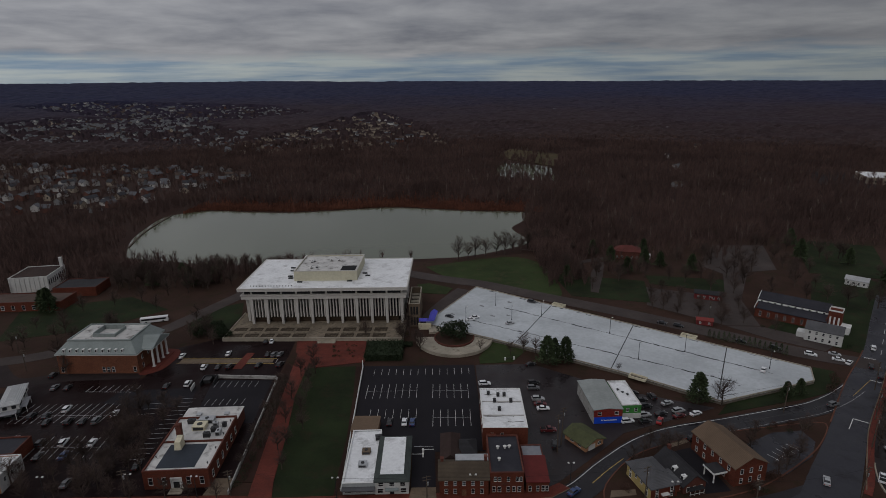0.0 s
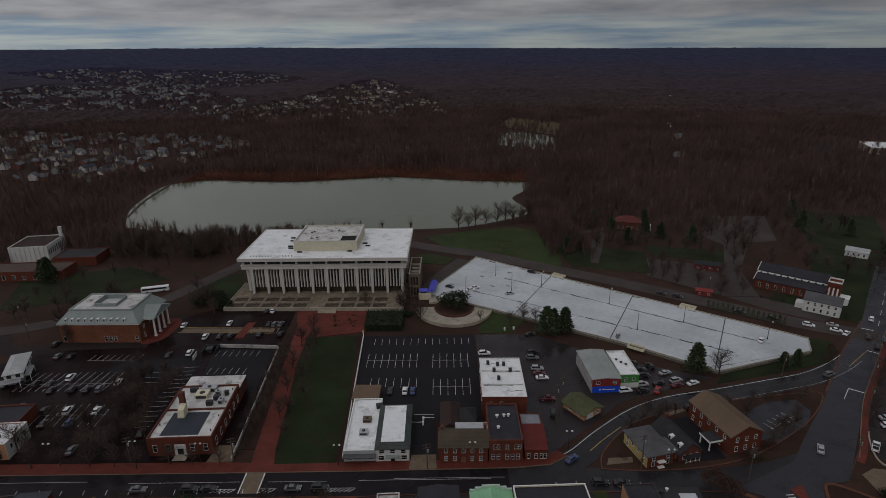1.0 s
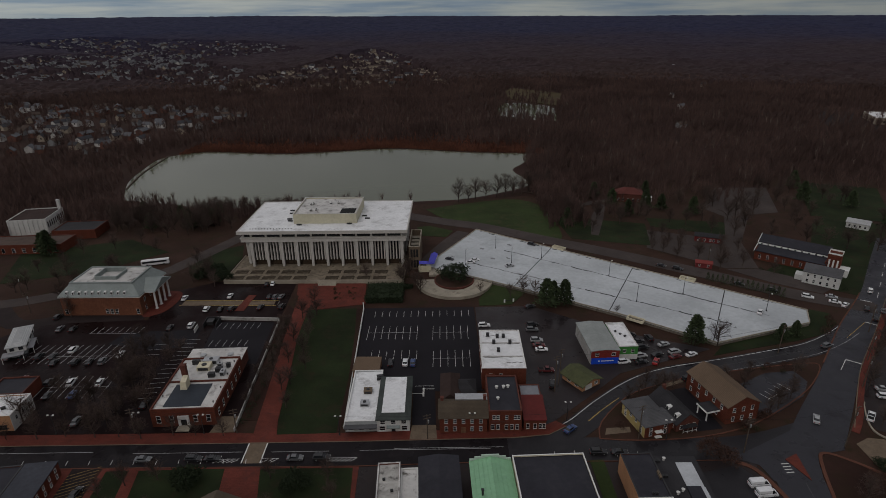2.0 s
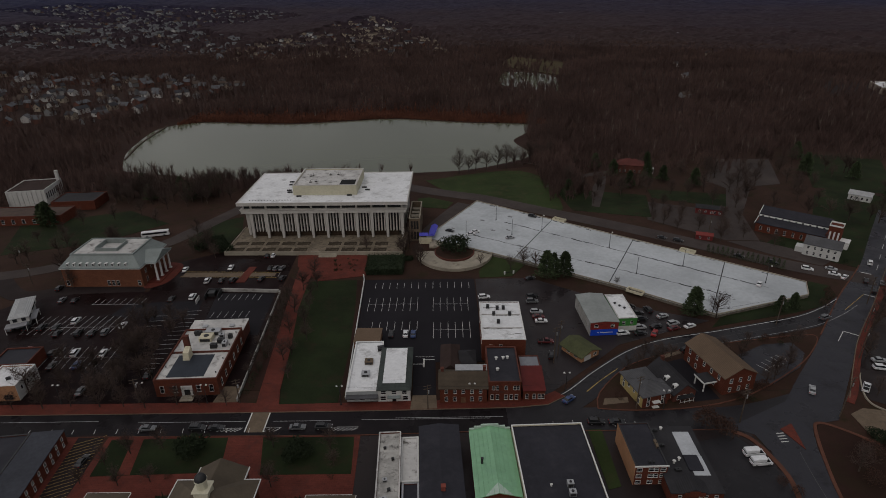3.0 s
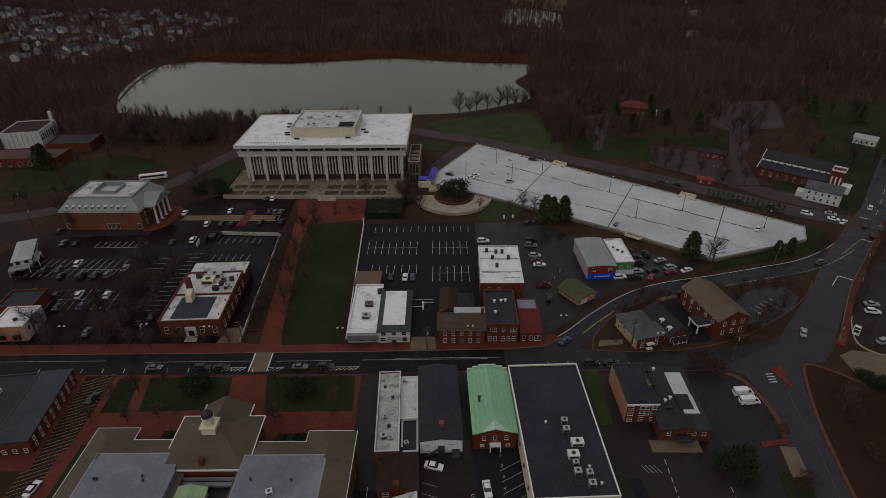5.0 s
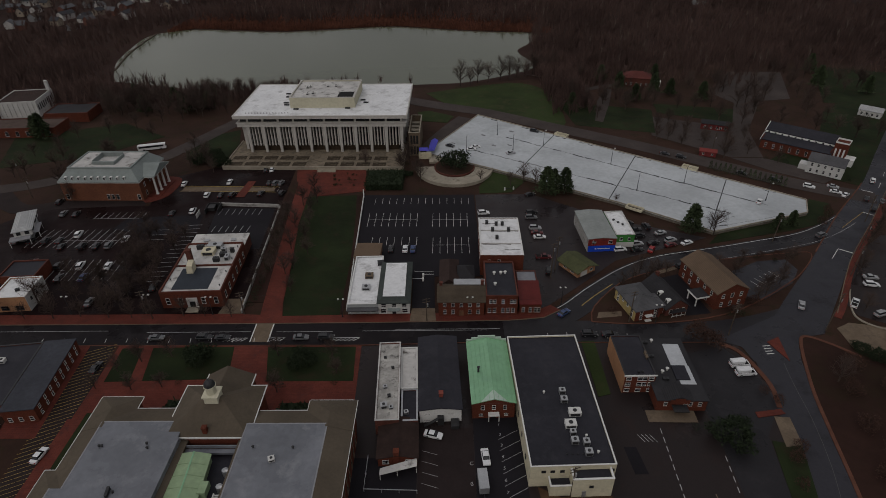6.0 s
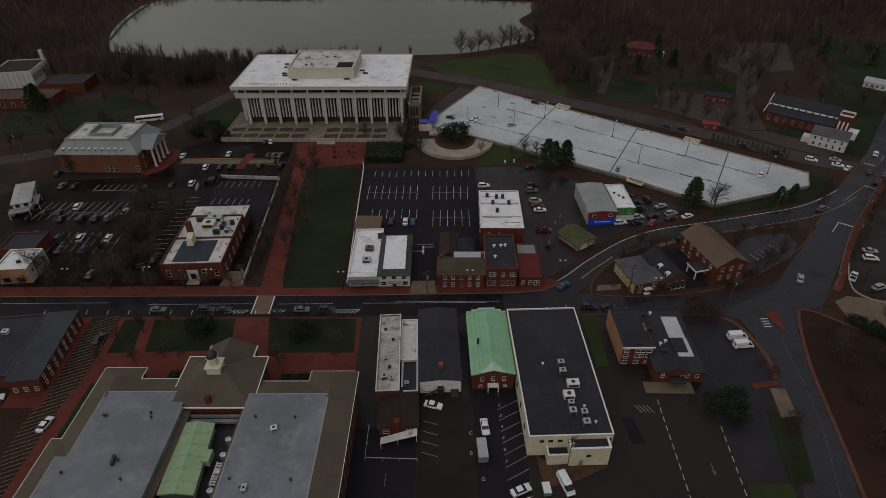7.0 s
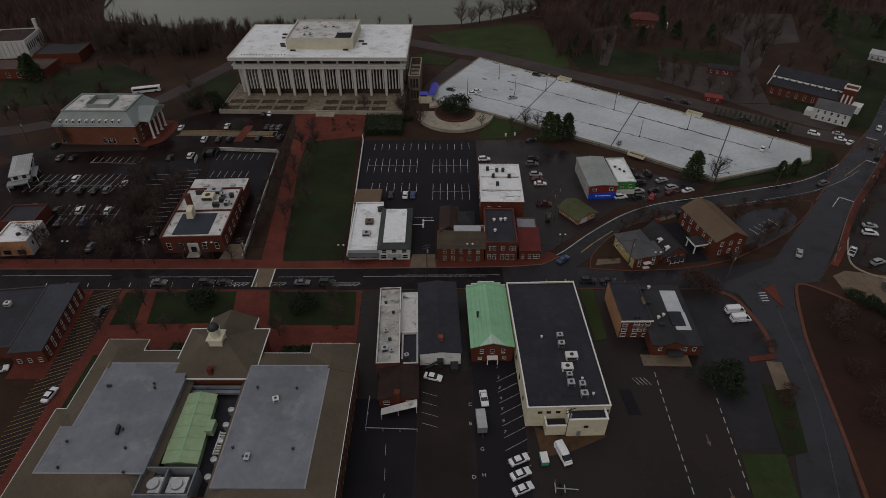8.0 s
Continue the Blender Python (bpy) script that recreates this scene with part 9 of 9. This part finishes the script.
# far woods: a rough canopy rising to the horizon
def canopy_sheet(near, far, material, label):
    cols, rings = 330, [near]
    while rings[-1] < far:
        rings.append(rings[-1] * 1.0042 + 2.5)
    g = np.random.default_rng(8)
    rows = len(rings)
    ang = np.linspace(-0.86, 0.86, cols)
    R, A = np.meshgrid(np.array(rings), ang, indexing="ij")
    R = R + g.uniform(-2, 2, R.shape)
    X, Y = R * np.sin(A), R * np.cos(A)
    Z = np.empty_like(X)
    for i in range(rows):
        for j in range(cols):
            x, y = X[i, j], Y[i, j]
            z = terrain(x, y)
            grow = 8 + 5 * noise.noise(Vector((x / 60, y / 60, 1.0))) + g.uniform(-1, 1) * (3.2 if rings[i] < 1500 else 1.6)
            if any(inside(x, y, o) for o in PLACES):
                grow = grow * 0.9 if g.random() < 0.22 else -2.0
            Z[i, j] = z + (grow if i else -1.0)
    me = bpy.data.meshes.new("far_woodland")
    idx = np.arange(rows * cols).reshape(rows, cols)
    faces = np.stack((idx[:-1, :-1], idx[:-1, 1:], idx[1:, 1:], idx[1:, :-1]), -1).reshape(-1, 4)
    me.from_pydata(np.stack((X, Y, Z), -1).reshape(-1, 3).tolist(), [], faces.tolist())
    me.materials.append(material)
    return tagged(new("far_woodland", me), label, "woodland", kind="stuff")


canopy_sheet(1100.0, 4780.0, FAR_WOODS, "distant leafless woods with painted blue haze reaching the horizon")

# ---- far homes ----
PALE = [shade("pale_home_" + n, c, 0.8, 0.12, 0.2, 1.0) for n, c in (("white", (0.5, 0.49, 0.47)), ("beige", (0.33, 0.28, 0.22)), ("grey", (0.22, 0.225, 0.23)), ("brick", (0.14, 0.065, 0.05)))]
HOME_ROOF = [shade("home_roof_" + n, c, 0.9, 0.15, 0.2, 1.0) for n, c in (("grey", (0.11, 0.112, 0.12)), ("dark", (0.045, 0.045, 0.05)), ("brown", (0.08, 0.06, 0.05)))]


def home(variant, x, y, z, yaw):
    m = pose(x, y, z - 0.3, 0, 0, yaw)
    key = ("home", variant)
    if key in SHARED:
        return copy_thing(SHARED[key], m)
    w, d, h, rise = ((9, 7, 5.0, 2.6), (7, 9, 5.2, 3.0), (11, 7, 4.0, 2.2), (15, 8, 5.4, 2.4))[variant % 4]
    wm, rm = PALE[(variant * 5 // 4) % 4], HOME_ROOF[variant % 3]
    t = thing("house", ("white", "beige", "grey", "brick")[(variant * 5 // 4) % 4] + " suburban house with gable roof among bare trees", "house", x, y, z, yaw, "suburban houses")
    walls(t, w, d, h, wm, base=-1.5)
    gable_roof(t, w, d, h, rise, rm, wm, "x" if w > d else "y", 0.4)
    t.matrix_basis = m
    for u in (0.8,):
        window(t, "S", u, h - 2.2, w / 2, d / 2, 1.2, 1.5, DARK_METAL)
    SHARED[key] = t
    return t


hr = random.Random(17)


def settle(area, count, step):
    xs, ys = [p[0] for p in area], [p[1] for p in area]
    done, tries = [], 0
    while len(done) < count and tries < 9000:
        tries += 1
        x, y = hr.uniform(min(xs), max(xs)), hr.uniform(min(ys), max(ys))
        if not inside(x, y, area) or any((x - a) ** 2 + ((y - b) * 0.8) ** 2 < step ** 2 for a, b in done):
            continue
        done.append((x, y))
        street = math.degrees(noise.noise(Vector((x / 160, y / 160, 5)))) * 1.5
        home(hr.choice((0, 0, 1, 2, 3, 4, 5, 7, 8, 9, 10)), x, y, terrain(x, y), street + hr.choice((0, 90)))


settle(NEAR_HOMES, 120, 13)
settle(FAR_HOMES, 70, 18)
settle(HILL_HOMES, 60, 19)
settle(BACK_HOMES, 36, 26)


def house_rows(area, count, wall_mat, roof_mat, label):
    """Far houses too many to count: gabled blocks joined into walls and roofs."""
    xs, ys = [p[0] for p in area], [p[1] for p in area]
    wall_tri, roof_tri, placed = [], [], 0
    while placed < count:
        x, y = hr.uniform(min(xs), max(xs)), hr.uniform(min(ys), max(ys))
        if not inside(x, y, area) or noise.noise(Vector((x / 110, y / 110, 9))) < -0.12:
            continue
        placed += 1
        w, d, h, rise = hr.uniform(3.0, 7.0), hr.uniform(2.6, 3.8), hr.uniform(2.6, 4.6), hr.uniform(1.6, 2.4)
        a = noise.noise(Vector((x / 160, y / 160, 5))) * 1.5 + hr.choice((0, math.pi / 2))
        ca, sa, z = math.cos(a), math.sin(a), terrain(x, y)

        def at(u, v, k):
            return (x + u * ca - v * sa, y + u * sa + v * ca, z + k)

        for u0, v0, u1, v1 in ((-w, -d, w, -d), (w, -d, w, d), (w, d, -w, d), (-w, d, -w, -d)):
            wall_tri += [(at(u0, v0, -1), at(u1, v1, -1), at(u1, v1, h)), (at(u0, v0, -1), at(u1, v1, h), at(u0, v0, h))]
        for u in (-w, w):
            wall_tri.append((at(u, -d, h), at(u, d, h), at(u, 0, h + rise)))
        for v in (-d - 0.3, d + 0.3):
            roof_tri += [(at(-w - 0.3, v, h), at(w + 0.3, v, h), at(w + 0.3, 0, h + rise + 0.1)), (at(-w - 0.3, v, h), at(w + 0.3, 0, h + rise + 0.1), at(-w - 0.3, 0, h + rise + 0.1))]
    joined("far_houses", np.array(wall_tri), wall_mat, label, "houses")
    joined("far_house_roofs", np.array(roof_tri), roof_mat, "pitched roofs of " + label, "roofs")


house_rows(FAR_HOMES, 380, PALE[2], HOME_ROOF[0], "crowded pale suburban houses far off")
house_rows(HILL_HOMES, 230, PALE[1], HOME_ROOF[2], "beige suburban houses scattered among far woods")
house_rows(BACK_HOMES, 330, PALE[2], HOME_ROOF[0], "grey suburban houses near the horizon")
for x, y, k in ((349, 1880, 0), (560, 1330, 2), (300, 760, 0), (420, 980, 1), (255, 640, 2), (330, 870, 0)):
    home(k, x, y, terrain(x, y), 20)
big = thing("far_store", "large far building with white flat roof", "store", 520, 640, 0, -20)
walls(big, 110, 45, 7, PALE[1], 0.4)
flat_roof(big, 110, 45, 7, WHITE_ROOF, TRIM, 0.4)
row(big, "S", spread(12, 50), 2, 55, 22.5, 3, 2, DARK_METAL)
slab("pavement", [(410, 640), (450, 730), (600, 700), (600, 600), (470, 590)], 0.1, ASPHALT_OLD, "far grey car park among the woods", "car park")
mill = thing("far_school", "long pale far building in the woods", "building", 446, 1290, terrain(446, 1290) - 3, -12)
walls(mill, 90, 20, 10, PALE[1], 0.4, base=-2)
flat_roof(mill, 90, 20, 10, GREY_ROOF, GREY_ROOF, 0.4)
row(mill, "S", spread(14, 42), 4, 45, 10, 3, 4, DARK_METAL)

# footbridge at the pond's narrow arm and boardwalk along the west bank
for pts, label in (([(-236, 424), (-247, 474), (-252, 534)], "grey boardwalk along the pond's west bank"), ([(54, 404), (64, 398), (70, 388)], "short wooden footbridge at the pond")):
    bw = thing("boardwalk", label, "boardwalk")
    part("walkway", ribbon_mesh(smooth(pts, 5), 1.2, 0.5, 0.2), BARK, bw)
    for p in smooth(pts, 5)[::2]:
        part("post", boxes((p[0] - 0.75, p[0] - 0.63, p[1] - 0.06, p[1] + 0.06, -0.2, 1.7)), POLE, bw)
        part("post", boxes((p[0] + 0.63, p[0] + 0.75, p[1] - 0.06, p[1] + 0.06, -0.2, 1.7)), POLE, bw)
